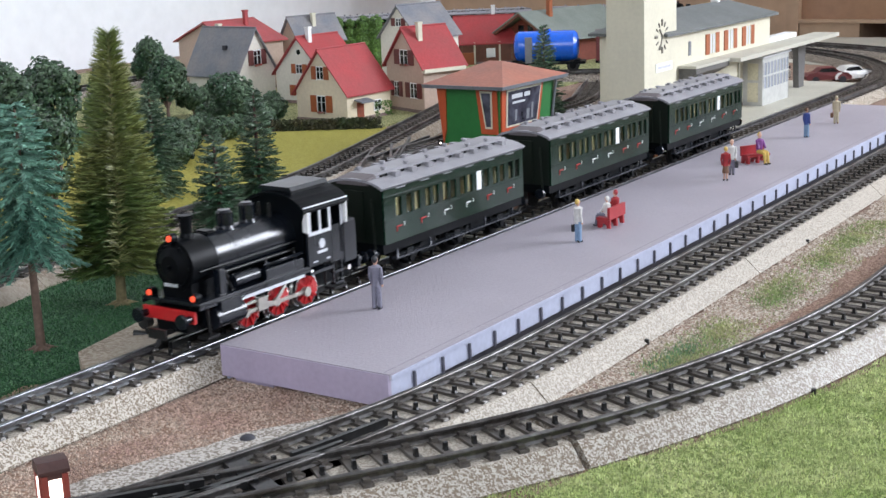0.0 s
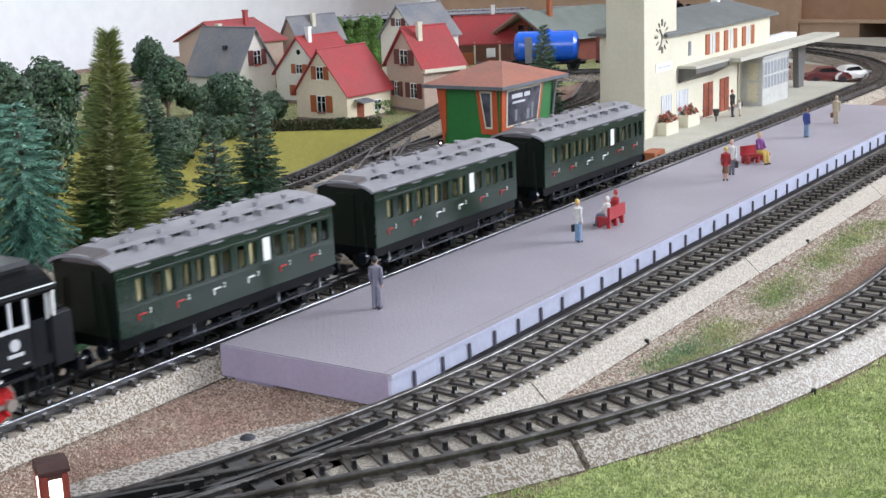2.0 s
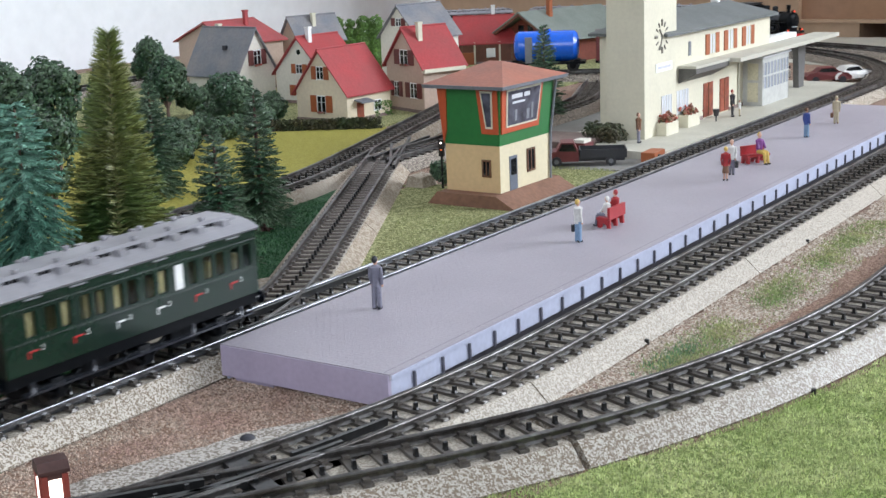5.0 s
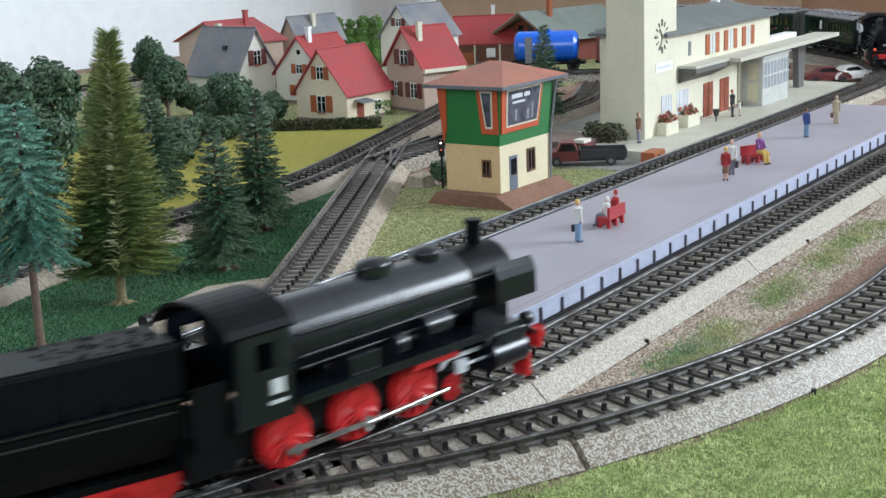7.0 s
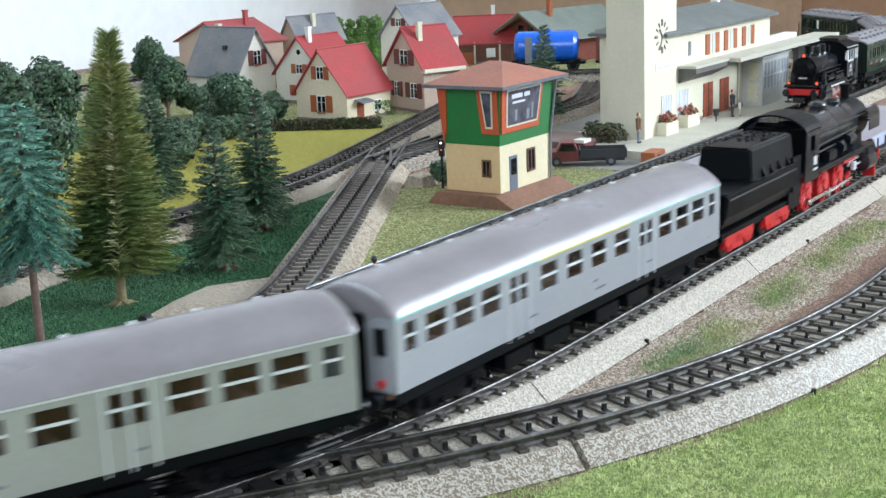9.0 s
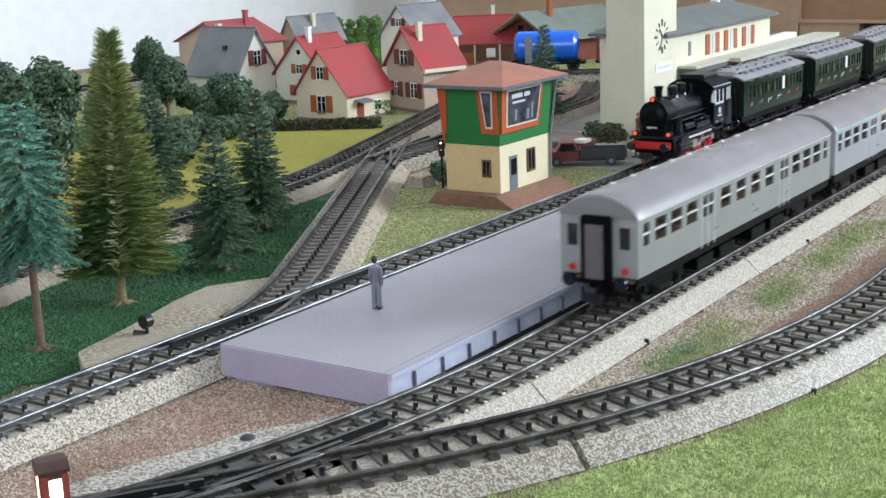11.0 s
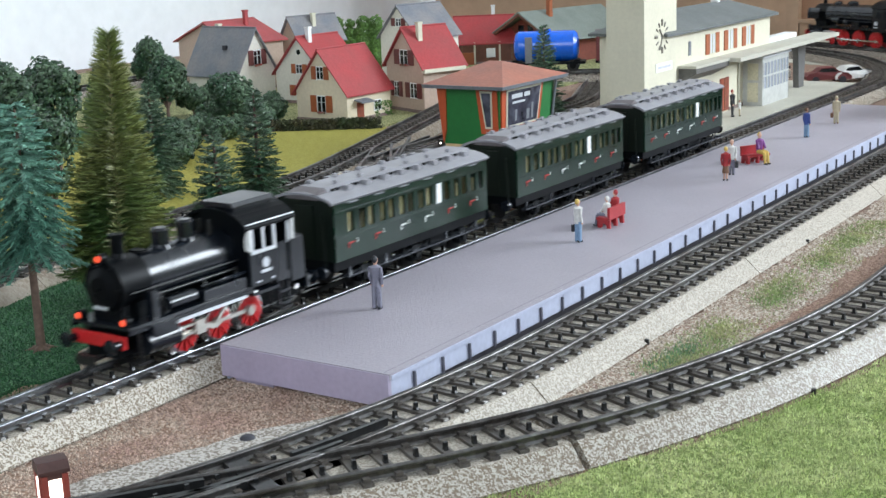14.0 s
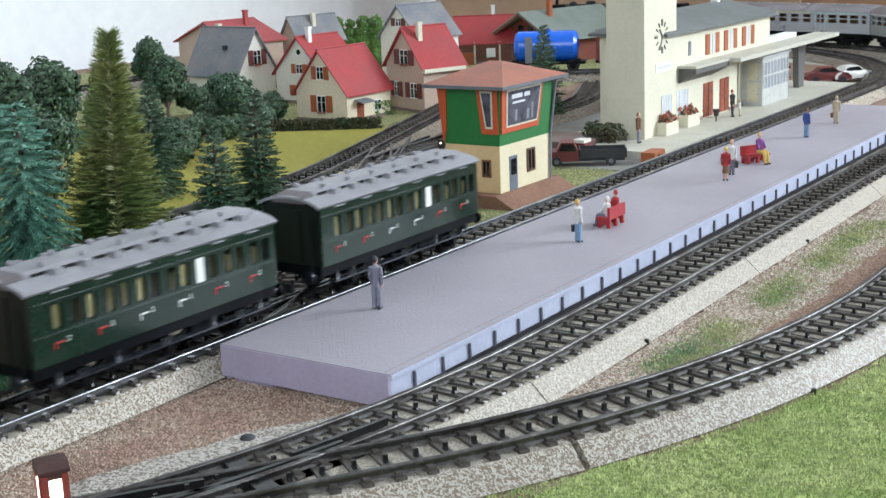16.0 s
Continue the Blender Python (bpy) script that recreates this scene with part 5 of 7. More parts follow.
        for d in doors_at:
            bm = B()
            for yy in (-7.2, 0, 7.2):
                box(bm, min(s * (W + 0.01), s * (W + 0.2)), max(s * (W + 0.01), s * (W + 0.2)), d + yy - 0.25, d + yy + 0.25, 12.5, 35.5)
            part("door_seam", bm, SILVER_PAINT, t)
        for yy, zz, ww in ((6, 19.5, 3), (10, 16.5, 8), (-40, 17.5, 5), (52, 17.5, 4)):
            bm = B()
            box(bm, min(s * (W + 0.01), s * (W + 0.12)), max(s * (W + 0.01), s * (W + 0.12)), yy - ww / 2, yy + ww / 2, zz, zz + 0.8)
            part("lettering_bar", bm, GREY_TRIM, t)
    bm = B()
    box(bm, -W + 0.9, W - 0.9, -L + 1, L - 1, 11.5, 12.4)
    for k in range(20):
        y = -110 + k * 11.5
        box(bm, -W + 2, W - 2, y, y + 1.5, 12.4, 24.5)
    part("seats", bm, BROWN_SEAT, t)
    bm = B()
    box(bm, -0.5, 0.5, -L + 3, L - 3, 12.4, 35)
    part("corridor_wall", bm, FIG_BROWN, t)
    bm = B()
    box(bm, -14.2, 14.2, -L + 1, L - 1, 9.5, 11.5)
    for sd in (-1, 1):
        box(bm, min(sd * 14.0, sd * 15.2), max(sd * 14.0, sd * 15.2), -L + 0.5, L - 0.5, 10.4, 13.5)
    for y in (-46, -20, 20, 46):
        box(bm, -13.5, 13.5, y - 9, y + 9, 3.2, 8.0)
    part("underframe", bm, BLACK_MATT, t)
    bogie(t, 86, BLACK_MATT, 20)
    bogie(t, -86, BLACK_MATT, 20)
    for e in (-1, 1):
        buffers(t, e * L, e, 12)
        coupler(t, e * (L - 1), e)
    STRETCH[0] = 1.0
    return t


def interp(table, t):
    """Smooth monotone reading of a table of (seconds, millimetres)."""
    n = len(table)
    ts = [a for a, _ in table]
    vs = [b for _, b in table]
    sl = [(vs[i + 1] - vs[i]) / (ts[i + 1] - ts[i]) for i in range(n - 1)]
    m = [sl[0]] + [(sl[i - 1] + sl[i]) / 2 for i in range(1, n - 1)] + [sl[-1]]
    if t <= ts[0]:
        return vs[0] + m[0] * (t - ts[0])
    for i in range(n - 1):
        if t <= ts[i + 1]:
            h = ts[i + 1] - ts[i]
            u = (t - ts[i]) / h
            return (2 * u ** 3 - 3 * u ** 2 + 1) * vs[i] + (u ** 3 - 2 * u ** 2 + u) * h * m[i] + (-2 * u ** 3 + 3 * u ** 2) * vs[i + 1] + (u ** 3 - u ** 2) * h * m[i + 1]
    return vs[-1] + m[-1] * (t - ts[-1])


# where the front beam stands along its track, second by second
FIRST = [(0, 14), (1, 83), (2, 157), (3, 253), (4, 360), (5, 475), (6.3, 625), (7.5, 750), (9, 830), (16, 840)]
SECOND = [(0, -1268), (2.6, -1267), (3.4, -1264), (4.2, -1244), (5.2, -1130), (6.3, -991), (7.5, -833), (9.2, -606), (11.3, -333), (12, -232), (12.5, -160), (13, -90), (13.5, -17), (14, 46), (15, 187), (15.5, 257), (16, 328)]
EXPRESS = [(0, -962), (1.6, -955), (2.5, -905), (3.3, -810), (4.2, -612), (5.3, -324), (6.3, -106), (7, 27), (7.5, 117), (8.4, 282), (9.2, 427), (11.3, 803), (12, 927), (12.5, 1014), (14.9, 1432), (16, 1622)]
TRAINS = {}


def riding(path, s, wheelbase):
    a, b = Vector(path(s + wheelbase / 2)), Vector(path(s - wheelbase / 2))
    c, d = (a + b) / 2, a - b
    return place(c.x, c.y, 0, math.degrees(math.atan2(-d.x, d.y)))


def build_trains():
    for key, table in (("first", FIRST), ("second", SECOND)):
        loco, wheels, rods = tank_loco(None)
        cars = [(loco, 58, 34)]
        for k in range(3):
            cars.append((green_coach(None, ("112211", "112211", "112211")[k]), 172 + 137 * k, 72))
        TRAINS[key] = (table, path_a, cars, wheels, rods, 6.6, 2.77)
    loco, wheels, small, rods = big_loco(None)
    cars = [(loco, 55, 46), (tender(None), 163, 45), (silver_coach(None, SILBER, YELLOW), 324, 150), (silver_coach(None, SILBER_BEIGE, SILVER_PAINT), 543.5, 150)]
    TRAINS["express"] = (EXPRESS, path_b, cars, wheels, rods, 8.2, 3.44)


def motions():
    for key, (table, path, cars, wheels, rods, r, crank) in TRAINS.items():
        for ob, back, base in cars:
            rows = []
            for k in range(161):
                t = k / 10
                rows.append((t, riding(path, interp(table, t) - back, base)))
            walk(ob, rows)
        span = {"first": (0, 7), "second": (6, 16), "express": (0, 16)}[key]
        start = interp(table, span[0])
        spin = []
        for k in range(span[0] * 30, span[1] * 30 + 1):
            t = k / 30
            spin.append((t, -(interp(table, t) - start) / r))
        if span[0] > 0:
            spin = [(0.0, 0.0)] + spin
        if span[1] < 16:
            spin.append((16.0, spin[-1][1]))
        for w in wheels:
            loc = w.matrix_basis.translation.copy()
            walk(w, [(t, Matrix.Translation(loc) @ Matrix.Rotation(a, 4, "X")) for t, a in spin])
        for rod in rods:
            walk(rod, [(t, Matrix.Translation((0, crank * MM * math.cos(a), r * MM + crank * MM * math.sin(a)))) for t, a in spin])


build_trains()


# ---- buildings ----
def gable_house(at, w, d, wall_h, ridge_h, wall, roof, label, category="house", over=3.0, chimney=None, group="village houses"):
    """Local x along the gable front (front at y = 0, x from -w to 0), depth d towards +y."""
    t = thing("house", label, category, at, group=group)
    z0 = GROUND + 0.8
    bm = B()
    prism(bm, [(-w, z0), (0, z0), (0, wall_h), (-w / 2, ridge_h - 1.2), (-w, wall_h)], 0, d, "y")
    part("wall", bm, wall, t)
    slope = (ridge_h - wall_h) / (w / 2)
    for s in (-1, 1):
        bm = B()
        xe = w / 2 + over
        ze = ridge_h - slope * xe
        xs = [(-w / 2, ridge_h), (-w / 2 + s * xe, ze), (-w / 2 + s * xe, ze - 1.3), (-w / 2, ridge_h - 1.5)]
        prism(bm, xs, -over, d + over, "y")
        part("roof", bm, roof, t)
    bm = B()
    tube(bm, (-w / 2, -over, ridge_h), (-w / 2, d + over, ridge_h), 0.8, seg=8)
    part("ridge", bm, roof, t)
    if chimney:
        cx, cy, top, m = chimney
        bm = B()
        box(bm, cx - 2, cx + 2, cy - 2, cy + 2, wall_h, top)
        box(bm, cx - 2.5, cx + 2.5, cy - 2.5, cy + 2.5, top - 1.5, top)
        part("chimney", bm, m, t)
    bm = B()
    box(bm, -w - 0.6, 0.6, -0.6, d + 0.6, z0 - 1, z0 + 3.0)
    part("plinth", bm, PLINTH, t)
    return t


def house_window(t, x, z, w, h, shutter=None, front=True, depth=0.0, frame_mat=WHITE, box_plants=False, open_shut=True):
    """A window on the gable front (y = 0) or on the side wall (x = 0, given as y)."""
    def pos(a0, a1, d0, d1, z0, z1, bm):
        if front:
            box(bm, a0, a1, -d1, -d0, z0, z1)
        else:
            box(bm, d0, d1, a0, a1, z0, z1)
    bm = B()
    pos(x - w / 2, x + w / 2, -0.1, 0.15, z, z + h, bm)
    win = part("window", bm, GLASS_DARK, t)
    bm = B()
    for a0, a1, b0, b1 in ((x - w / 2 - 0.4, x - w / 2 + 0.4, z, z + h), (x + w / 2 - 0.4, x + w / 2 + 0.4, z, z + h), (x - 0.3, x + 0.3, z, z + h), (x - w / 2, x + w / 2, z + h - 0.4, z + h + 0.4), (x - w / 2 - 0.8, x + w / 2 + 0.8, z - 0.7, z + 0.1), (x - w / 2, x + w / 2, z + h * 0.6, z + h * 0.6 + 0.4)):
        pos(a0, a1, 0.0, 0.55, b0, b1, bm)
    f = part("frame", bm, frame_mat, win)
    if shutter:
        for s in (-1, 1):
            bm = B()
            c = x + s * (w / 2 + w * 0.37) if open_shut else x + s * w * 0.25
            ww = w * 0.34
            pos(c - ww, c + ww, 0.05, 0.9, z - 0.3, z + h + 0.3, bm)
            for k in range(5):
                zz = z + h * (k + 0.5) / 5
                pos(c - ww * 0.8, c + ww * 0.8, 0.85, 1.15, zz - 0.35, zz + 0.2, bm)
            part("shutter", bm, shutter, win)
    if box_plants:
        bm = B()
        rnd = random.Random(int(x * 7 + z))
        for _ in range(26):
            c = (x + rnd.uniform(-w / 2, w / 2), -1.4 + rnd.uniform(-0.6, 0.6), z - 0.6 + rnd.uniform(-0.5, 0.8)) if front else (1.4 + rnd.uniform(-0.6, 0.6), x + rnd.uniform(-w / 2, w / 2), z - 0.6 + rnd.uniform(-0.5, 0.8))
            ball(bm, c, rnd.uniform(0.4, 0.8), 1, 5, 3)
        tagged(part("flower_box", bm, FLOWER, win), kind="stuff")
    return win


def village():
    # cream house with the red roof in front
    t = gable_house(place(-419.8, 521.3, 0, -2.8), 54.2, 55.2, 16.1, 49.1, WALL_CREAM, ROOF_RED, "cream cottage with a steep red tiled roof and orange shutters", chimney=None)
    house_window(t, -27, -1.5, 9.5, 13, SHUTTER, box_plants=True)
    house_window(t, -27, 25, 7.5, 10, SHUTTER)
    bm = B()
    box(bm, -0.1, 0.7, 12, 20, GROUND, 5.5)
    part("door", bm, DOOR_RED, t)
    bm = B()
    prism(bm, [(0, 7.5), (9, 5.5), (9, 6.3), (0, 8.4)], 9, 25, "y")
    part("porch_roof", bm, GREY_TRIM, t)
    house_window(t, 38, -3, 9, 8, None, front=False)
    bm = B()
    rnd = random.Random(4)
    for _ in range(120):
        ball(bm, (0.6 + rnd.uniform(-0.5, 0.9), rnd.uniform(34, 56), rnd.uniform(GROUND, 3)), rnd.uniform(0.4, 0.9), 1, 5, 3)
    tagged(part("climber", bm, LEAF_BRIGHT, t, "green and red climbing plant on the wall"), kind="stuff")
    # rose house
    t = gable_house(place(-389.6, 586.6, 0, -21.3), 56, 40.5, 31.0, 61.0, WALL_PINK, ROOF_RED, "rose plastered house with a red roof and maroon shutters", chimney=(-19, 10, 65, CREAM_PALE))
    house_window(t, -28, 30, 12, 12, SHUTTER_DARK, box_plants=True)
    house_window(t, -41, 3, 7, 12, SHUTTER_DARK)
    house_window(t, -15, 3, 10, 12, SHUTTER_DARK)
    bm = B()
    box(bm, 0.4, 5, -2, 40, 24.5, 27.5)
    part("gutter_board", bm, CREAM_PALE, t)
    # white house behind with a red roof
    t = gable_house(place(-511.3, 607.2, 0, -6.2), 62.1, 48.2, 19.6, 50.9, WALL_WHITE_H, ROOF_RED, "white plastered house with red roof and orange shutters", chimney=(-27, 10, 59, WHITE))
    house_window(t, -31, 18, 8, 8, SHUTTER)
    house_window(t, -31, -2, 11, 9, SHUTTER)
    bm = B()
    tube(bm, (-31, -0.3, 37), (-31, 0.2, 37), 2.4, seg=16)
    part("round_window", bm, GLASS_DARK, t)
    # grey roofed house: its ridge runs across the view
    t = gable_house(place(-581.8, 622.3, 0, 85), 46, 66, 22.5, 59.5, WALL_WHITE_H, ROOF_SLATE, "white house with a slate grey roof", chimney=(-18, 52, 62, CREAM_PALE), over=3.5)
    house_window(t, -21, 26, 9, 13, SHUTTER_DARK, box_plants=True)
    bm = B()
    box(bm, -37, -34, 24, 28, 40, 44)
    part("roof_hatch", bm, DARK, t)
    # houses further back
    t = gable_house(place(-663, 662, 0, -10), 97, 58, 40, 58.5, WALL_PINK, ROOF_RED, "wide rose house with a low red roof", chimney=(-35, 40, 68, ROOF_RED), over=4)
    t = gable_house(place(-648, 739, 0, -15), 33, 56, 36, 58.5, WALL_PINK, ROOF_SLATE, "narrow house with a grey roof and pale chimney", chimney=(-10, 26, 61, CREAM_PALE))
    t = gable_house(place(-499.9, 738.7, 0, -10.2), 52.1, 56, 41.7, 69.6, WALL_WHITE_H, ROOF_SLATE, "tall pale house with a grey roof behind the rose house", chimney=None)
    house_window(t, -26, 50, 8, 7, SHUTTER_DARK)
    # low building with the red roof, its front slope towards the station
    t = gable_house(place(-564, 1020, 0, 124), 52, 66, 15.5, 43, TIMBER, ROOF_RED, "low timbered building with a red roof", chimney=(-22, 22, 54, WHITE), over=2)
    for k in range(5):
        bm = B()
        box(bm, -53, -52, 2 + k * 14, 4 + k * 14, GROUND, 15)
        part("post", bm, CREAM_PALE if k % 2 else FIG_BROWN, t)
    bm = B()
    box(bm, -54, -52.5, 22, 32, -2, 8)
    part("sign_board", bm, WHITE, t)
    bm = B()
    box(bm, -54, -52.5, 46, 60, GROUND, 4)
    part("orange_panel", bm, SHUTTER, t)


def goods_shed():
    t = thing("goods_shed", "brick red goods shed with a wide grey green roof", "shed", place(-517, 979, 0, -12))
    brick = mat("shed_red", (0.21, 0.05, 0.03), 0.6, 0, 0.1, 300, 0.2)
    bm = B()
    prism(bm, [(-39, GROUND), (39, GROUND), (39, 23), (0, 45.5), (-39, 23)], 0, 110, "y")
    part("wall", bm, brick, t)
    for s in (-1, 1):
        bm = B()
        prism(bm, [(0, 48), (s * 52, 17.5), (s * 52, 16), (0, 46.4)], -18, 125, "y")
        part("roof", bm, ROOF_GREEN, t)
        bm = B()
        prism(bm, [(0, 46.2), (s * 51, 16.2), (s * 51, 13.5), (0, 43.6)], -17.5, -15, "y")
        part("bargeboard", bm, TIMBER, t)
    bm = B()
    box(bm, 8, 13, 20, 25, 38, 66)
    part("chimney", bm, SHUTTER, t)
    for x in (-12, 2):
        bm = B()
        box(bm, x - 4, x + 4, -0.6, 0.2, 24, 32)
        part("window", bm, GLASS_DARK, t)
    bm = B()
    box(bm, -10, 14, -1.0, -0.1, 14.5, 18.5)
    part("name_board", bm, WHITE, t)
    for k in range(3):
        bm = B()
        box(bm, 38.9, 39.8, 6 + k * 12, 14 + k * 12, 12, 21)
        part("window", bm, WHITE, t)


def signal_box():
    """Green and orange signal box, flared upper floor."""
    t = thing("signal_box", "signal box with peach base, green upper floor and orange window frames", "signal box", place(-133.4, 286.8, 0, -0.6))
    W, D = 35.0, 52.9
    bm = B()
    prism(bm, [(-W - 9, GROUND), (16, GROUND), (1.5, -2.5), (-W - 1.5, -2.5)], -8, D + 8, "y")
    prism(bm, [(-W - 1.5, -4.6), (1.5, -4.6), (1.5, -2.4), (-W - 1.5, -2.4)], -1.5, D + 1.5, "y")
    part("earth_base", bm, EARTH, t, "brown earth mound")
    bm = B()
    box(bm, -W, 0, 0, 0.8, -4, 23.5)
    box(bm, -W, -W + 0.8, 0.8, D, -4, 23.5)
    box(bm, -W, 0, D - 0.8, D, -4, 23.5)
    part("side_wall", bm, PEACH, t)
    bm = B()
    box(bm, -0.8, 0.03, 0.03, D, -4.05, 23.5)
    part("front_wall", bm, CREAM, t)
    fl = 7.0

    def flare(bm, x0, y0, x1, y1, z0, z1, out0, out1):
        r0 = [bm.verts.new(p) for p in ((x0 - out0, y0 - out0, z0), (x1 + out0, y0 - out0, z0), (x1 + out0, y1 + out0, z0), (x0 - out0, y1 + out0, z0))]
        r1 = [bm.verts.new(p) for p in ((x0 - out1, y0 - out1, z1), (x1 + out1, y0 - out1, z1), (x1 + out1, y1 + out1, z1), (x0 - out1, y1 + out1, z1))]
        for i in range(4):
            j = (i + 1) % 4
            bm.faces.new((r0[i], r0[j], r1[j], r1[i]))
        bm.faces.new(r0[::-1])
        bm.faces.new(r1)
    bm = B()
    flare(bm, -W, 0, 0, D, 23.5, 55, 0.3, 2.5)
    part("upper_wall", bm, BOX_GREEN, t)
    # orange surrounds lie on the sloping walls
    def lean(z):
        return 0.3 + (z - 23.5) / 31.5 * 2.2
    def slab(name, pts, m, out, thick, face, parent):
        bm = B()
        a, b = [], []
        for u, z in pts:
            for lst, o in ((a, out), (b, out + thick)):
                e = lean(z) + o
                lst.append(bm.verts.new((e, u, z) if face == "x" else (u, -e, z)))
        n = len(pts)
        for i in range(n):
            j = (i + 1) % n
            bm.faces.new((a[i], a[j], b[j], b[i]))
        bm.faces.new(a[::-1])
        bm.faces.new(b)
        return part(name, bm, m, parent)
    w1 = slab("window", [(0.4, 30), (39, 30), (42.5, 54.5), (-1.2, 54.5)], BOX_ORANGE, 0.05, 0.9, "x", t)
    slab("pane_frame", [(4.0, 33), (36.5, 33), (39.5, 53.4), (3.2, 53.4)], CREAM_PALE, 0.95, 0.5, "x", w1)
    slab("pane", [(5.1, 34), (35.4, 34), (38.3, 52.4), (4.4, 52.4)], mat("signal_box_glass", (0.035, 0.033, 0.045), 0.08, 0, 0.3, 160, 0.0, second=(0.09, 0.09, 0.115), big=120), 1.3, 0.35, "x", w1)
    for u0, u1, z0, z1 in ((8, 19, 48.2, 50.6), (21, 27, 48.2, 50.6), (9, 22, 45.4, 46.6), (12, 14, 36, 42), (24, 27, 35.5, 41), (29, 31, 35.5, 44)):
        slab("lettering_bar", [(u0, z0), (u1, z0), (u1, z1), (u0, z1)], GREY_TRIM if z0 < 40 else SILVER_PAINT, 1.66, 0.1, "x", w1)
    w2 = slab("window", [(-10.0, 30), (0.4, 30), (1.2, 54.5), (-12, 54.5)], BOX_ORANGE, 0.05, 0.9, "y", t)
    slab("pane_frame", [(-7.0, 33), (-2.6, 33), (-1.7, 53.4), (-9.4, 53.4)], CREAM_PALE, 0.95, 0.5, "y", w2)
    slab("pane", [(-6.2, 34.2), (-3.4, 34.2), (-2.6, 52.4), (-8.4, 52.4)], MATS["signal_box_glass"], 1.3, 0.35, "y", w2)
    slab("corner_board", [(-W - 0.4, 23.5), (-W + 2.0, 31), (-W + 3.5, 54.5), (-W - 2.4, 54.5)], BOX_ORANGE, 0.05, 0.8, "y", t)
    bm = B()
    flare(bm, -W, 0, 0, D, 54.6, 56.6, 8.2, 8.8)
    part("eave_board", bm, GREY_TRIM, t)
    bm = B()
    e = 8.6
    v = [bm.verts.new(p) for p in ((-W - e, -e, 56.6), (e, -e, 56.6), (e, D + e, 56.6), (-W - e, D + e, 56.6), (-W * 0.62, D * 0.5, 66.5), (-W * 0.38, D * 0.5, 66.5))]
    for q in ((0, 1, 5, 4), (1, 2, 5), (2, 3, 4, 5), (3, 0, 4)):
        bm.faces.new([v[i] for i in q])
    bm.faces.new([v[i] for i in (3, 2, 1, 0)])
    part("roof", bm, TERRACOTTA, t)
    bm = B()
    tube(bm, (1.0, D - 0.5, -4), (1.0, D + 0.5, 24), 0.7, seg=8)
    tube(bm, (1.0, D + 0.5, 24), (4.0, D + 3, 56), 0.7, seg=8)
    part("downpipe", bm, GREY_TRIM, t)
    bm = B()
    box(bm, -0.1, 0.35, 9.5, 17.5, -4, 16.5)
    d = part("door", bm, mat("grey_blue_door", (0.13, 0.15, 0.19), 0.5), t)
    bm = B()
    box(bm, 0.35, 0.6, 10.8, 16.2, 6, 14.8)
    part("door_pane", bm, GLASS_DARK, d)
    for y, z, face in ((28, 5, "x"), (-5.6, 6.2, "y")):
        bm = B()
        if face == "x":
            box(bm, -0.1, 0.3, y, y + 8.5, z, z + 13)
        else:
            box(bm, y - 5.8, y, -0.3, 0.1, z, z + 9.5)
        w = part("window", bm, GLASS_DARK, t)
        bm = B()
        a0, a1 = (y, y + 8.5) if face == "x" else (y - 5.8, y)
        h = 13 if face == "x" else 9.5
        for u0, u1, z0, z1 in ((a0, a0 + 0.9, z, z + h), (a1 - 0.9, a1, z, z + h), (a0, a1, z, z + 0.9), (a0, a1, z + h - 0.9, z + h), ((a0 + a1) / 2 - 0.3, (a0 + a1) / 2 + 0.3, z, z + h)):
            if face == "x":
                box(bm, 0.0, 0.7, u0, u1, z0, z1)
            else:
                box(bm, u0, u1, -0.7, 0.0, z0, z1)
        part("frame", bm, FIG_BROWN, w)
    for k in range(4):
        bm = B()
        box(bm, 0.2, 3 + k * 2.2, 10, 18, -4 - (k + 1) * 1.5, -4 - k * 1.5)
        part("step", bm, STONE, t)
    for y in (8.6, 18.2):
        bm = B()
        prism(bm, [(0.2, GROUND), (0.2, -3.0), (11, GROUND + 0.6), (11, GROUND)], y, y + 1.2, "y")
        part("stair_cheek", bm, EARTH, t)
    bm = B()
    prism(bm, [(0.3, GROUND), (0.3, -3.2), (15, GROUND + 0.4), (15, GROUND)], 20, 56, "y")
    part("ramp", bm, mat("concrete_ramp", (0.30, 0.25, 0.21), 0.7, 0, 0.1, 400, 0.2), t)
    # small signal at the rear corner
    s = thing("dwarf_signal", "small black signal with lit red and white lamps", "signal", place(-193, 319, GROUND))
    bm = B()
    tube(bm, (0, 0, 0), (0, 0, 22), 0.7, seg=8)
    box(bm, -1.4, 1.4, -1, 1, 20, 30)
    part("mast", bm, STUD, s)
    for z, m in ((28, LAMP_GLOW), (24, LAMP_AMBER)):
        bm = B()
        ball(bm, (0.4, -1.0, z), 0.55, 1, 10, 6)
        part("lens", bm, m, s)


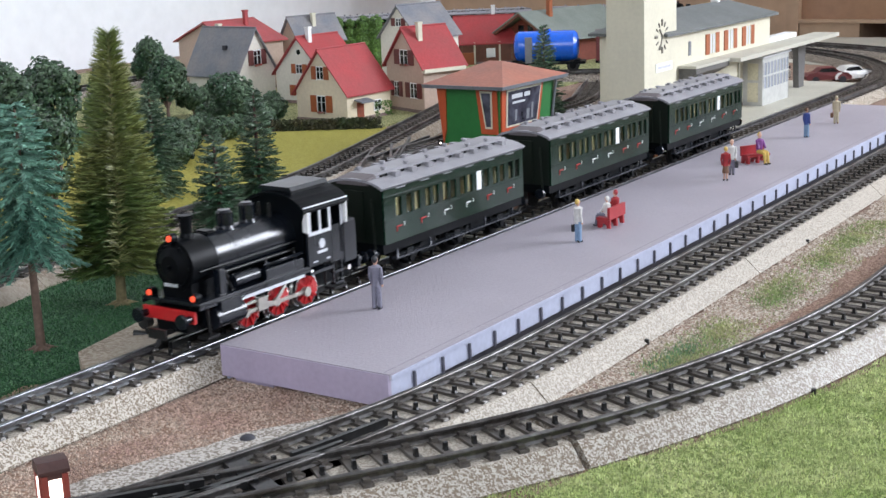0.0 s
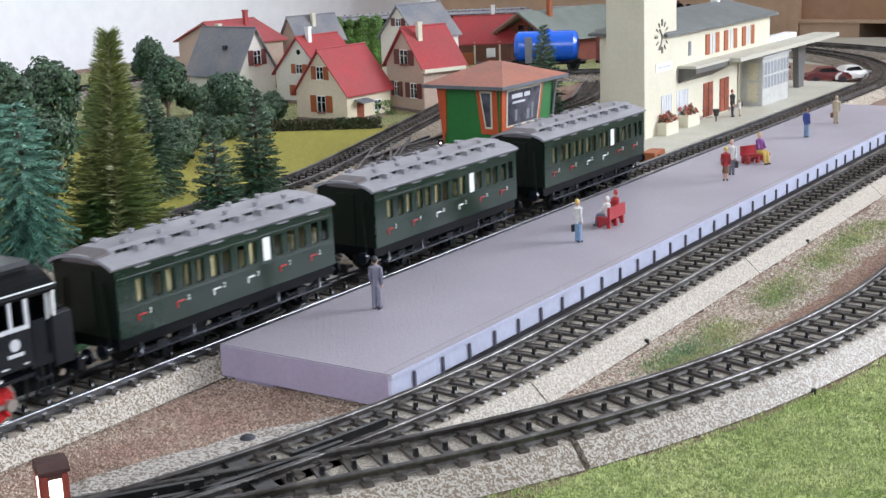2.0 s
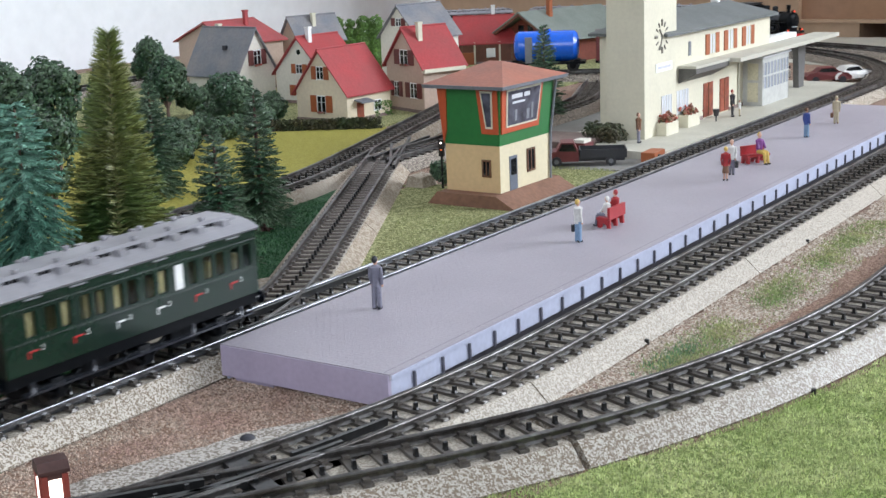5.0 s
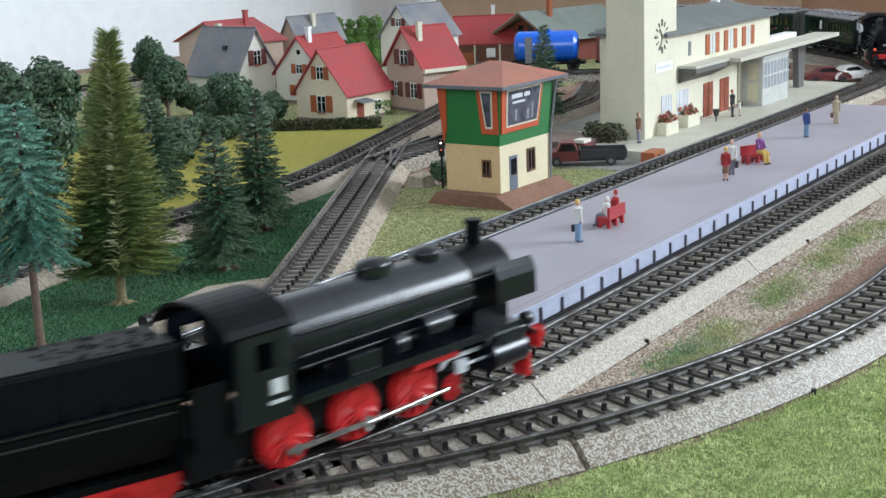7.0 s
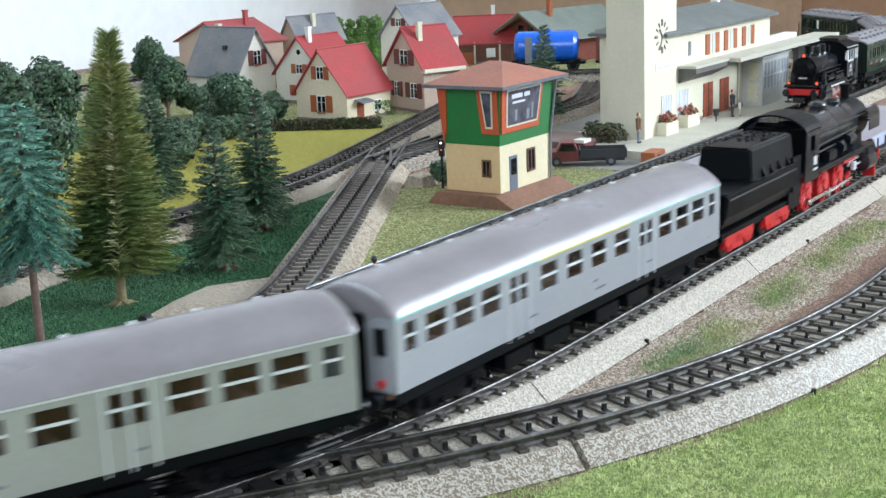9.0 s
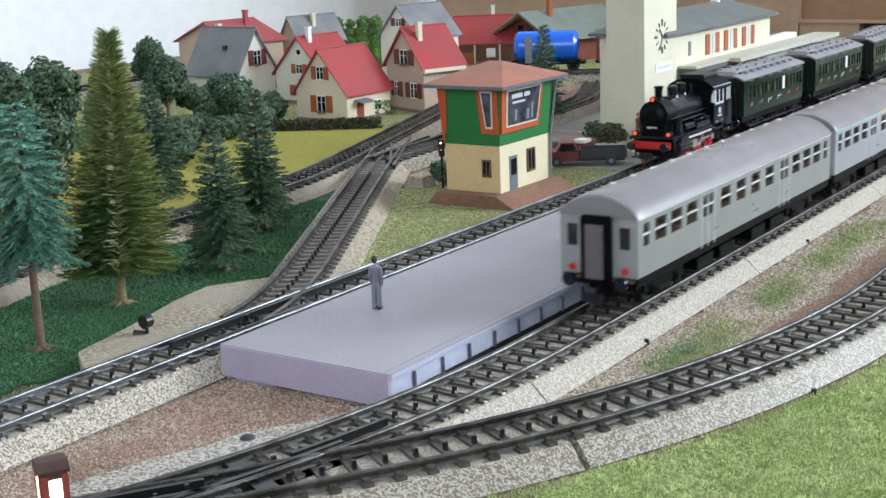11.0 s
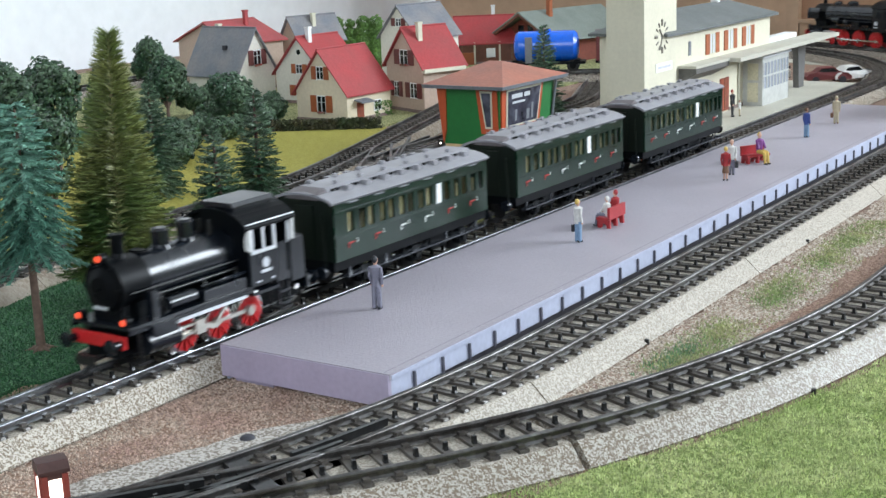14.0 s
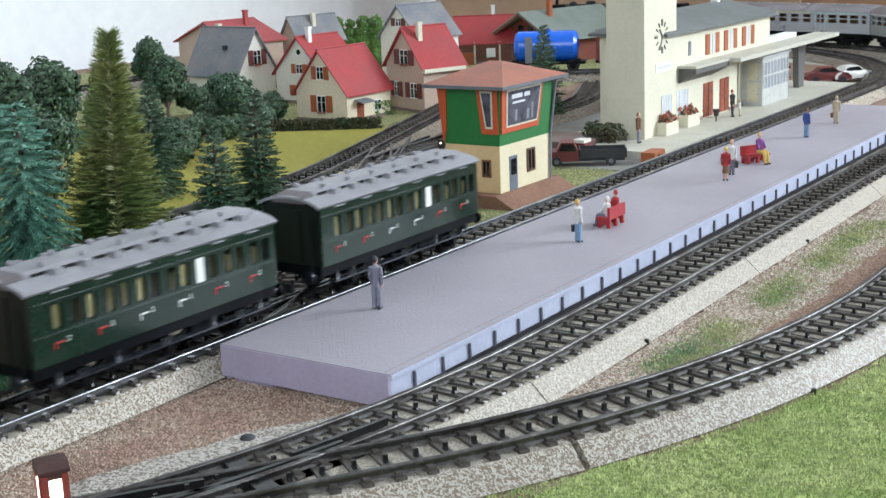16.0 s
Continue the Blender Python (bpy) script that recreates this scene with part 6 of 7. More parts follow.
def station():
    t = thing("station_building", "cream station building with clock tower and flat canopy", "station", place(0, 0))
    bm = B()
    box(bm, -176, -148, 497.5, 549, -5, 135)
    part("tower", bm, CREAM_PALE, t)
    bm = B()
    box(bm, -200, -150, 534, 736, -5, 61)
    part("hall", bm, CREAM_PALE, t)
    bm = B()
    v = [bm.verts.new(p) for p in ((-206, 528, 61), (-145, 528, 61), (-145, 742, 61), (-206, 742, 61), (-178, 560, 75), (-178, 715, 75), (-206, 528, 63), (-145, 528, 63), (-145, 742, 63), (-206, 742, 63))]
    for q in ((0, 1, 7, 6), (1, 2, 8, 7), (2, 3, 9, 8), (3, 0, 6, 9), (6, 7, 4), (7, 8, 5, 4), (8, 9, 5), (9, 6, 4, 5)):
        bm.faces.new([v[i] for i in q])
    bm.faces.new([v[i] for i in (3, 2, 1, 0)])
    part("roof", bm, ROOF_DARK, t)
    for y in (600, 690):
        bm = B()
        box(bm, -182, -176, y, y + 5, 66, 80)
        part("chimney", bm, WHITE, t)
    # clock: bars and pointers on the tower
    c = part("clock", (lambda b: (tube(b, (-147.95, 525, 62), (-147.7, 525, 62), 1.0, seg=12), b)[1])(B()), GREY_TRIM, t)
    for k in range(12):
        a = 2 * math.pi * k / 12
        bm = B()
        u0, u1 = 7.2, (11.5 if k % 3 == 0 else 10.4)
        tube(bm, (-147.85, 525 + u0 * math.sin(a), 62 + u0 * math.cos(a)), (-147.85, 525 + u1 * math.sin(a), 62 + u1 * math.cos(a)), 0.7 if k % 3 else 0.95, seg=4)
        part("hour_mark", bm, mat("clock_brown", (0.22, 0.20, 0.16), 0.5), c)
    for a, ln, w in ((radians(-40), 6.5, 0.7), (radians(200), 9.5, 0.5)):
        bm = B()
        tube(bm, (-147.6, 525, 62), (-147.6, 525 + ln * math.sin(a), 62 + ln * math.cos(a)), w, seg=4)
        part("clock_pointer", bm, MATS["clock_brown"], c)
    bm = B()
    box(bm, -148, -147.5, 515, 541, 38, 44)
    s = part("name_board", bm, WHITE, t, "white name board with pale bars")
    bm = B()
    box(bm, -147.5, -147.35, 518, 538, 40.2, 41.8)
    part("bar", bm, mat("pale_lilac", (0.60, 0.60, 0.72), 0.5), s)
    # upper windows with red curtain panels
    for y in (617, 652, 688):
        bm = B()
        box(bm, -150.1, -149.7, y - 5, y + 5, 42, 56)
        win = part("window", bm, SILVER_PAINT, t)
        bm = B()
        for a in (-5.2, -0.4, 4.4):
            box(bm, -149.7, -149.3, y + a, y + a + 0.8, 42, 56)
        box(bm, -149.7, -149.25, y - 6, y + 6, 41.2, 42)
        part("frame", bm, CREAM_PALE, win)
        for e in (-1, 1):
            bm = B()
            box(bm, -150.1, -149.2, y + e * 9 - 3.4, y + e * 9 + 3.4, 41.6, 56.4)
            part("shutter", bm, SHUTTER, win, "orange red shutter")
    bm = B()
    box(bm, -150.1, -149.5, 574, 578, 44, 54)
    part("window", bm, GREY_TRIM, t)
    bm = B()
    box(bm, -178.3, -177.9, 505, 505.5, 52, 53)
    box(bm, -192, -186, 533.6, 534.1, 50, 60)
    part("window", bm, FIG_BLUE, t)
    # canopy
    bm = B()
    box(bm, -149.9, -128, 618, 846, 35.5, 38.5)
    box(bm, -149.9, -136, 556, 618, 36.6, 38.5)
    part("canopy", bm, STONE, t, "pale flat canopy", bevel=0.4)
    bm = B()
    box(bm, -160, -150, 736, 800, 38.6, 42.5)
    part("canopy_upstand", bm, WHITE, t)
    # shade beneath the canopy's near end, put in as a dark wedge
    bm = B()
    prism(bm, [(-149.9, 26), (-136.6, 33), (-136.6, 36.5), (-149.9, 36.5)], 557, 617.5, "y")
    part("awning", bm, mat("canopy_shade_grey", (0.11, 0.105, 0.095), 0.6), t, "dark wedge painted as shade under the canopy end")
    bm = B()
    prism(bm, [(800, -5), (812, -5), (816, 35.5), (796, 35.5)], -152, -147, "x")
    part("pillar", bm, mat("pillar_grey", (0.13, 0.125, 0.12), 0.6), t)
    # doors
    for y in (601, 632):
        bm = B()
        box(bm, -150.05, -149.3, y, y + 17, -4, 21)
        d = part("door", bm, DOOR_RED, t)
        bm = B()
        box(bm, -149.3, -149.0, y + 8.1, y + 8.9, -4, 21)
        part("door_seam", bm, FIG_BROWN, d)
    bm = B()
    tube(bm, (-149.2, 668, -5), (-149.2, 668, 35), 0.7, seg=8)
    part("downpipe", bm, STONE, t)
    bm = B()
    box(bm, -150.02, -149.4, 553, 600, -5, -2.4)
    box(bm, -150.02, -149.4, 650, 678, -5, -2.4)
    part("base_course", bm, PLINTH, t)
    # ground floor windows with flower tubs
    for y, w in ((532, 16), (563, 20)):
        bm = B()
        x = -147.95 if y < 553 else -149.95
        box(bm, x - 0.1, x + 0.15, y - w / 2, y + w / 2, 4, 21)
        win = part("window", bm, SILVER_PAINT, t)
        for k in range(5):
            bm = B()
            yy = y - w / 2 + w * k / 4
            box(bm, x + 0.15, x + 0.6, yy - 0.35, yy + 0.35, 4, 21)
            part("window_bar", bm, WHITE, win)
    # glazed kiosk
    k = part("kiosk", (lambda b: (box(b, -150, -134, 679, 680, -5, 32), box(b, -135, -134, 680, 737, -5, 8), box(b, -135, -134, 680, 737, 28, 32), box(b, -150, -134, 736.2, 737, -5, 32), b)[-1])(B()), mat("kiosk_grey", (0.50, 0.50, 0.47), 0.5, 0, 0.08, 300, 0.1), t, "grey framed glazed kiosk")
    bm = B()
    box(bm, -151, -132.5, 677, 739, 32.1, 33.6)
    part("kiosk_roof", bm, SILVER_PAINT, k)
    bm = B()
    box(bm, -146, -137.5, 678.4, 678.95, -2, 13)
    box(bm, -146, -137.5, 678.4, 678.95, 15, 28)
    part("kiosk_pane", bm, mat("cream_glow_pane", (0.62, 0.58, 0.42), 0.3), k)
    for i in range(8):
        bm = B()
        y = 681 + i * 7.0
        box(bm, -134.6, -133.9, y, y + 1.4, 8, 28)
        part("mullion", bm, MATS["kiosk_grey"], k)
    bm = B()
    box(bm, -134.7, -134.3, 680, 736, 8, 28)
    part("kiosk_pane", bm, mat("grey_pane", (0.36, 0.38, 0.42), 0.2), k)
    bm = B()
    box(bm, -134.2, -133.8, 680, 736, 17, 18.4)
    part("kiosk_rail", bm, MATS["kiosk_grey"], k)
    # station platform slab
    bm = B()
    sheet(bm, [(-115, 452), (-112, 846), (-160, 850), (-208, 850), (-208, 500), (-150, 452)], GROUND, -5.0)
    solid("station_platform", bm, STONE, "pale stone platform in front of the station", "platform", kind="structure", bevel=0.5)
    # plants and tubs
    rnd = random.Random(9)
    for y, z, r, n in ((526, 0.5, 9, 150), (566, 3.0, 8, 120)):
        f = thing("flower_tub", "white flower tub with reddish plants by the station wall", "flower tub", place(-144.5 if y < 553 else -146, y, -5))
        bm = B()
        box(bm, -3.4, 4, -10, 10, 0, 8.6)
        part("tub", bm, CREAM_PALE, f, bevel=0.8)
        bm = B()
        for _ in range(n):
            ball(bm, (rnd.gauss(0, 2.0), rnd.gauss(0, 4.2), 8.8 + abs(rnd.gauss(0, 2.4))), rnd.uniform(0.6, 1.4), 1, 5, 3)
        tagged(part("plants", bm, FLOWER, f), kind="stuff")
    f = thing("litter_bin", "small dark bin on a post by the doors", "bin", place(-136, 592, -5))
    bm = B()
    tube(bm, (0, 0, 0), (0, 0, 4), 0.6, seg=8)
    tube(bm, (0, 0, 4), (0, 0, 9), 1.6, 2.6, seg=14)
    part("bin_body", bm, FIG_DARK, f)


village()
goods_shed()
signal_box()
station()


# ---- plants ----
def conifer(name, label, at, h, r, trunk_h, needle, bark=None, whorls=26, per=16, seed=0, trunk_r=2.0, droop=0.25, power=0.9, base=True, needle_len=2.6, gap=0.0, lean=0.0, thin=0.32, comb=0.75, dense=1.05, bare=None):
    """A trunk, and branches of many short needles in whorls."""
    t = thing(name, label, "tree", at)
    rnd = random.Random(seed)
    bm = B()
    tube(bm, (0, 0, -0.5), (lean * h * 0.5, 0, h * 0.6), trunk_r, trunk_r * 0.55, seg=10)
    tube(bm, (lean * h * 0.5, 0, h * 0.6), (lean * h, 0, h * 0.98), trunk_r * 0.55, 0.4, seg=8)
    if base:
        tube(bm, (0, 0, -0.6), (0, 0, 1.4), trunk_r * 2.6, trunk_r * 1.1, seg=12)
        for k in range(6):
            a = k * 1.05 + 0.3
            tube(bm, (0, 0, 1.6), (trunk_r * 3.4 * math.cos(a), trunk_r * 3.4 * math.sin(a), 0), trunk_r * 0.6, 0.4, seg=6)
    part("trunk", bm, bark or BARK, t)
    verts, faces = [], []

    def quad(p, d, side, ln, w):
        k = len(verts)
        verts.extend([p - side * w, p + side * w, p + d * ln + side * w * 0.25, p + d * ln - side * w * 0.25])
        faces.append((k, k + 1, k + 2, k + 3))
    for i in range(whorls):
        u = (i + 0.5) / whorls
        z = trunk_h + (h - trunk_h) * u
        rad = r * (1 - u) ** power + 0.06 * r
        n = max(5, int(per * (0.35 + 0.65 * (1 - u))))
        off = rnd.uniform(0, 6.28)
        for k in range(n):
            if rnd.random() < gap:
                continue
            a = off + 2 * math.pi * k / n + rnd.uniform(-0.15, 0.15)
            ln = rad * rnd.uniform(0.72, 1.08)
            if bare is not None:
                ln *= 1 - 0.72 * max(0.0, math.cos(a - bare)) ** 2
            d = Vector((math.cos(a), math.sin(a), -droop + 0.75 * u + rnd.uniform(-0.1, 0.1))).normalized()
            side = Vector((-math.sin(a), math.cos(a), 0))
            up = d.cross(side) * -1
            p0 = Vector((lean * z, 0, z + rnd.uniform(-0.5, 0.5) * (h - trunk_h) / whorls))
            quad(p0, d, side, ln, 0.35)
            m = max(4, int(ln / dense))
            for j in range(m):
                q = p0 + d * (ln * (0.15 + 0.85 * (j + rnd.random()) / m))
                nl = needle_len * rnd.uniform(0.7, 1.25) * (1.05 - 0.5 * j / m)
                for s in (-1, 1):
                    nd = (d * comb + side * s * rnd.uniform(0.5, 1.0) + up * rnd.uniform(-0.35, 0.5)).normalized()
                    quad(q, nd, up if rnd.random() < 0.5 else d.cross(nd).normalized(), nl, thin)
    me = bpy.data.meshes.new("crown")
    me.from_pydata([tuple(v * MM) for v in verts], [], faces)
    me.materials.append(needle)
    ob = new("crown", me)
    ob.parent = t
    if bare is not None:
        verts, faces = [], []
        for i in range(whorls * 3):
            u = (i + 0.5) / (whorls * 3)
            z = trunk_h + (h - trunk_h) * u
            rad = r * (1 - u) ** power * 0.62 + 2.5
            for k in range(2):
                a = bare + rnd.choice((-1, 1)) * rnd.uniform(0.5, 1.35)
                d = Vector((math.cos(a), math.sin(a), rnd.uniform(0.1, 0.9))).normalized()
                off = rad * rnd.uniform(0.25, 0.6)
                p0 = Vector((lean * z + math.cos(bare) * off, math.sin(bare) * off, z + rnd.uniform(-1.5, 1.5)))
                quad(p0, d, Vector((0, 0, 1)) + d.cross(Vector((0, 0, 1))) * 0.3, rad * rnd.uniform(0.25, 0.5), 0.24)
        me = bpy.data.meshes.new("twig_cluster")
        me.from_pydata([tuple(v * MM) for v in verts], [], faces)
        me.materials.append(mat("pale_twig", (0.33, 0.34, 0.14), 0.5, 0, 0.15, 200, 0, island=0.35))
        tagged(new("twig_cluster", me), kind="stuff").parent = t
    return t


def leafy(name, label, at, h, lobes, leaf, trunk_h=8, trunk_r=1.6, n=900, seed=0, size=1.5, category="tree"):
    """A trunk with limbs and a crown of small leaf clumps on uneven lobes (x, y, z, radius, flatness)."""
    t = thing(name, label, category, at)
    rnd = random.Random(seed)
    bm = B()
    tube(bm, (0, 0, -0.5), (0, 0, trunk_h + 4), trunk_r, trunk_r * 0.7, seg=10)
    tube(bm, (0, 0, -0.5), (0, 0, 1.0), trunk_r * 2.4, trunk_r, seg=10)
    for x, y, z, r, f in lobes:
        tube(bm, (0, 0, trunk_h), (x, y, z), trunk_r * 0.6, 0.3, seg=6)
    part("trunk", bm, BARK, t)
    verts, faces = [], []
    tot = sum(r * r for _, _, _, r, _ in lobes)
    for x, y, z, r, f in lobes:
        for _ in range(int(n * r * r / tot)):
            a, b = rnd.uniform(0, 6.283), math.acos(rnd.uniform(-1, 1))
            d = Vector((math.sin(b) * math.cos(a), math.sin(b) * math.sin(a), math.cos(b)))
            bumpy = 0.85 + 0.25 * noise.noise(Vector((x, y, z)) * 0.2 + d * 2.2)
            p = Vector((x, y, z)) + Vector((d.x * r, d.y * r, d.z * r * f)) * bumpy * rnd.uniform(0.82, 1.05)
            s = size * rnd.uniform(0.6, 1.3)
            k = len(verts)
            ax = (d + Vector((rnd.uniform(-1, 1), rnd.uniform(-1, 1), rnd.uniform(-1, 1))) * 0.6).normalized()
            u = ax.orthogonal().normalized()
            w = ax.cross(u)
            pts = [p + u * s, p + w * s * 0.8, p - u * s, p - w * s * 0.8]
            pts = [q + Vector((rnd.uniform(-1, 1), rnd.uniform(-1, 1), rnd.uniform(-1, 1))) * s * 0.3 for q in pts]
            verts.extend(pts + [p + ax * s * 0.55])
            faces.extend([(k, k + 1, k + 4), (k + 1, k + 2, k + 4), (k + 2, k + 3, k + 4), (k + 3, k, k + 4)])
    me = bpy.data.meshes.new("crown")
    me.from_pydata([tuple(v * MM) for v in verts], [], faces)
    me.materials.append(leaf)
    ob = new("crown", me)
    ob.parent = t
    return t


def round_lobes(r, z, flat, seed, k=7, wide=0.55):
    rnd = random.Random(seed)
    out = [(0, 0, z, r * 0.86, flat)]
    for i in range(k):
        a = 2 * math.pi * i / k + rnd.uniform(-0.3, 0.3)
        d = r * wide
        out.append((d * math.cos(a), d * math.sin(a), z + rnd.uniform(-0.5, 0.45) * r * flat, r * rnd.uniform(0.42, 0.58), 1.0))
    return out


def plants():
    G = GROUND + 0.5
    conifer("pine_tree", "tall olive green model pine with brushy needles", place(-177, 52, G, 34), 112.5, 24, 15, PINE, mat("pine_bark_pale", (0.30, 0.24, 0.12), 0.7, 0, 0.25, 500, 0.4), whorls=58, per=32, seed=1, trunk_r=2.2, droop=0.08, power=0.85, needle_len=5.0, lean=0.045, thin=0.22, comb=1.25, dense=0.95, bare=radians(-76))
    conifer("spruce_tree", "teal green model spruce with a bare brown trunk", place(-157, -7, G, 34), 93, 21, 40, TEAL, whorls=19, per=20, seed=2, trunk_r=1.9, droop=0.6, power=0.55, needle_len=3.8, lean=0.0, thin=0.42)
    conifer("spruce_tree", "small dark spruce with reddish trunk", place(-177, 117, G, 34), 64, 18, 8, SPRUCE, BARK_RED, whorls=24, per=24, seed=3, trunk_r=2.2, droop=0.3, power=0.7, needle_len=3.2, lean=-0.035)
    conifer("spruce_tree", "dark green spruce beside the rear track", place(-217, 187, G, 34), 73, 18, 7, SPRUCE, BARK_RED, whorls=26, per=24, seed=4, trunk_r=2.0, droop=0.3, power=0.7, needle_len=3.2)
    conifer("spruce_tree", "slim blue green spruce behind the pine", place(-335, 228, G, 34), 68, 20, 6, SPRUCE, whorls=28, per=24, seed=5, trunk_r=2.0, droop=0.3, power=0.75, needle_len=3.6)
    conifer("spruce_tree", "dark spruce behind the signal box", place(-274, 584, G), 73, 18, 6, SPRUCE, whorls=28, per=22, seed=6, trunk_r=2.0, droop=0.25, power=0.7, needle_len=3.2)
    conifer("spruce_tree", "teal spruce at the edge of the wood", place(-214, -30, G, 34), 84, 18, 24, TEAL, whorls=15, per=15, seed=12, trunk_r=1.8, droop=0.5, power=0.6, needle_len=5.0)
    for i, (x, y, h, r, th, fl) in enumerate(((-564, 466, 64, 18.5, 14, 1.0), (-650, 533, 72, 17, 26, 1.0), (-484, 461, 49, 21, 6, 1.0), (-440, 246, 86, 18, 12, 1.0), (-442, 219, 79, 14, 16, 1.0), (-335, 151, 71, 17, 4, 1.0), (-470, 262, 74, 16, 12, 1.0), (-579, 512, 30, 17, 3, 0.9), (-540, 520, 32, 15, 3, 0.9), (-490, 505, 26, 17, 2, 0.9), (-475, 478, 20, 14, 2, 0.9), (-606, 440, 60, 16, 10, 1.0), (-700, 410, 62, 22, 6, 1.0), (-690, 350, 64, 22, 6, 1.0), (-720, 470, 58, 20, 6, 1.0), (-560, 300, 56, 20, 6, 1.0))):
        leafy("broadleaf_tree", "dark green model broadleaf tree with dense clumped foliage", place(x, y, G), h, round_lobes(r, th + (h - th) * 0.5, fl * (h - th) * 0.5 / r, i + 20), LEAF, th, 1.8, 2600, i, 1.9)
    for i, (x, y, r, h) in enumerate(((-600, 470, 13, 22), (-444, 361, 14, 23), (-462, 378, 14, 21), (-425, 340, 13, 22), (-482, 400, 14, 19), (-455, 418, 13, 16), (-468, 434, 13, 17), (-405, 318, 12, 20), (-640, 460, 14, 25), (-520, 470, 14, 20), (-500, 440, 13, 17))):
        leafy("bush", "dark green bush at the meadow's edge", place(x, y, G), h, round_lobes(r, h * 0.5, h * 0.5 / r, i + 50, 6), LEAF, 3, 1.0, 1000, i + 50, 1.6, "bush")
    leafy("bush", "round dark bush beside the signal box", place(-196, 326, G), 18, round_lobes(9, 9, 1.0, 77, 6), LEAF, 3, 0.8, 900, 77, 1.1, "bush")
    leafy("bush", "reddish green bush at the station corner", place(-172, 486, -5), 14, round_lobes(15, 6, 0.5, 78, 7), HEDGE, 2, 0.8, 1500, 78, 1.2, "bush")
    for i, (x, y) in enumerate(((-671, 831), (-659, 839), (-647, 847), (-636, 854))):
        leafy("poplar", "bright green upright model tree behind the village", place(x, y, G), 74, [(0, 0, 14 + k * 10, 15 - k * (1.6 if i != 1 else 2.4), 1.0) for k in range(5)], LEAF_BRIGHT, 8, 1.6, 2200, 90 + i, 1.8)
    # hedge
    rnd = random.Random(3)
    verts, faces = [], []
    a, b = Vector((-462, 456)), Vector((-376, 506))
    for _ in range(3600):
        u = rnd.random()
        p2 = a.lerp(b, u)
        z = GROUND + 0.5 + rnd.uniform(0, 9.5)
        p = Vector((p2.x + rnd.uniform(-3, 3), p2.y + rnd.uniform(-3, 3), z))
        s = rnd.uniform(0.6, 1.3)
        ax = Vector((rnd.uniform(-1, 1), rnd.uniform(-1, 1), rnd.uniform(-0.3, 1))).normalized()
        u1 = ax.orthogonal().normalized()
        w1 = ax.cross(u1)
        k = len(verts)
        verts.extend([p + u1 * s, p + w1 * s, p - u1 * s, p - w1 * s])
        faces.append((k, k + 1, k + 2, k + 3))
    me = bpy.data.meshes.new("hedge")
    me.from_pydata([tuple(v * MM) for v in verts], [], faces)
    me.materials.append(HEDGE)
    tagged(new("hedge", me), "clipped dark green hedge in front of the cottage", "hedge")


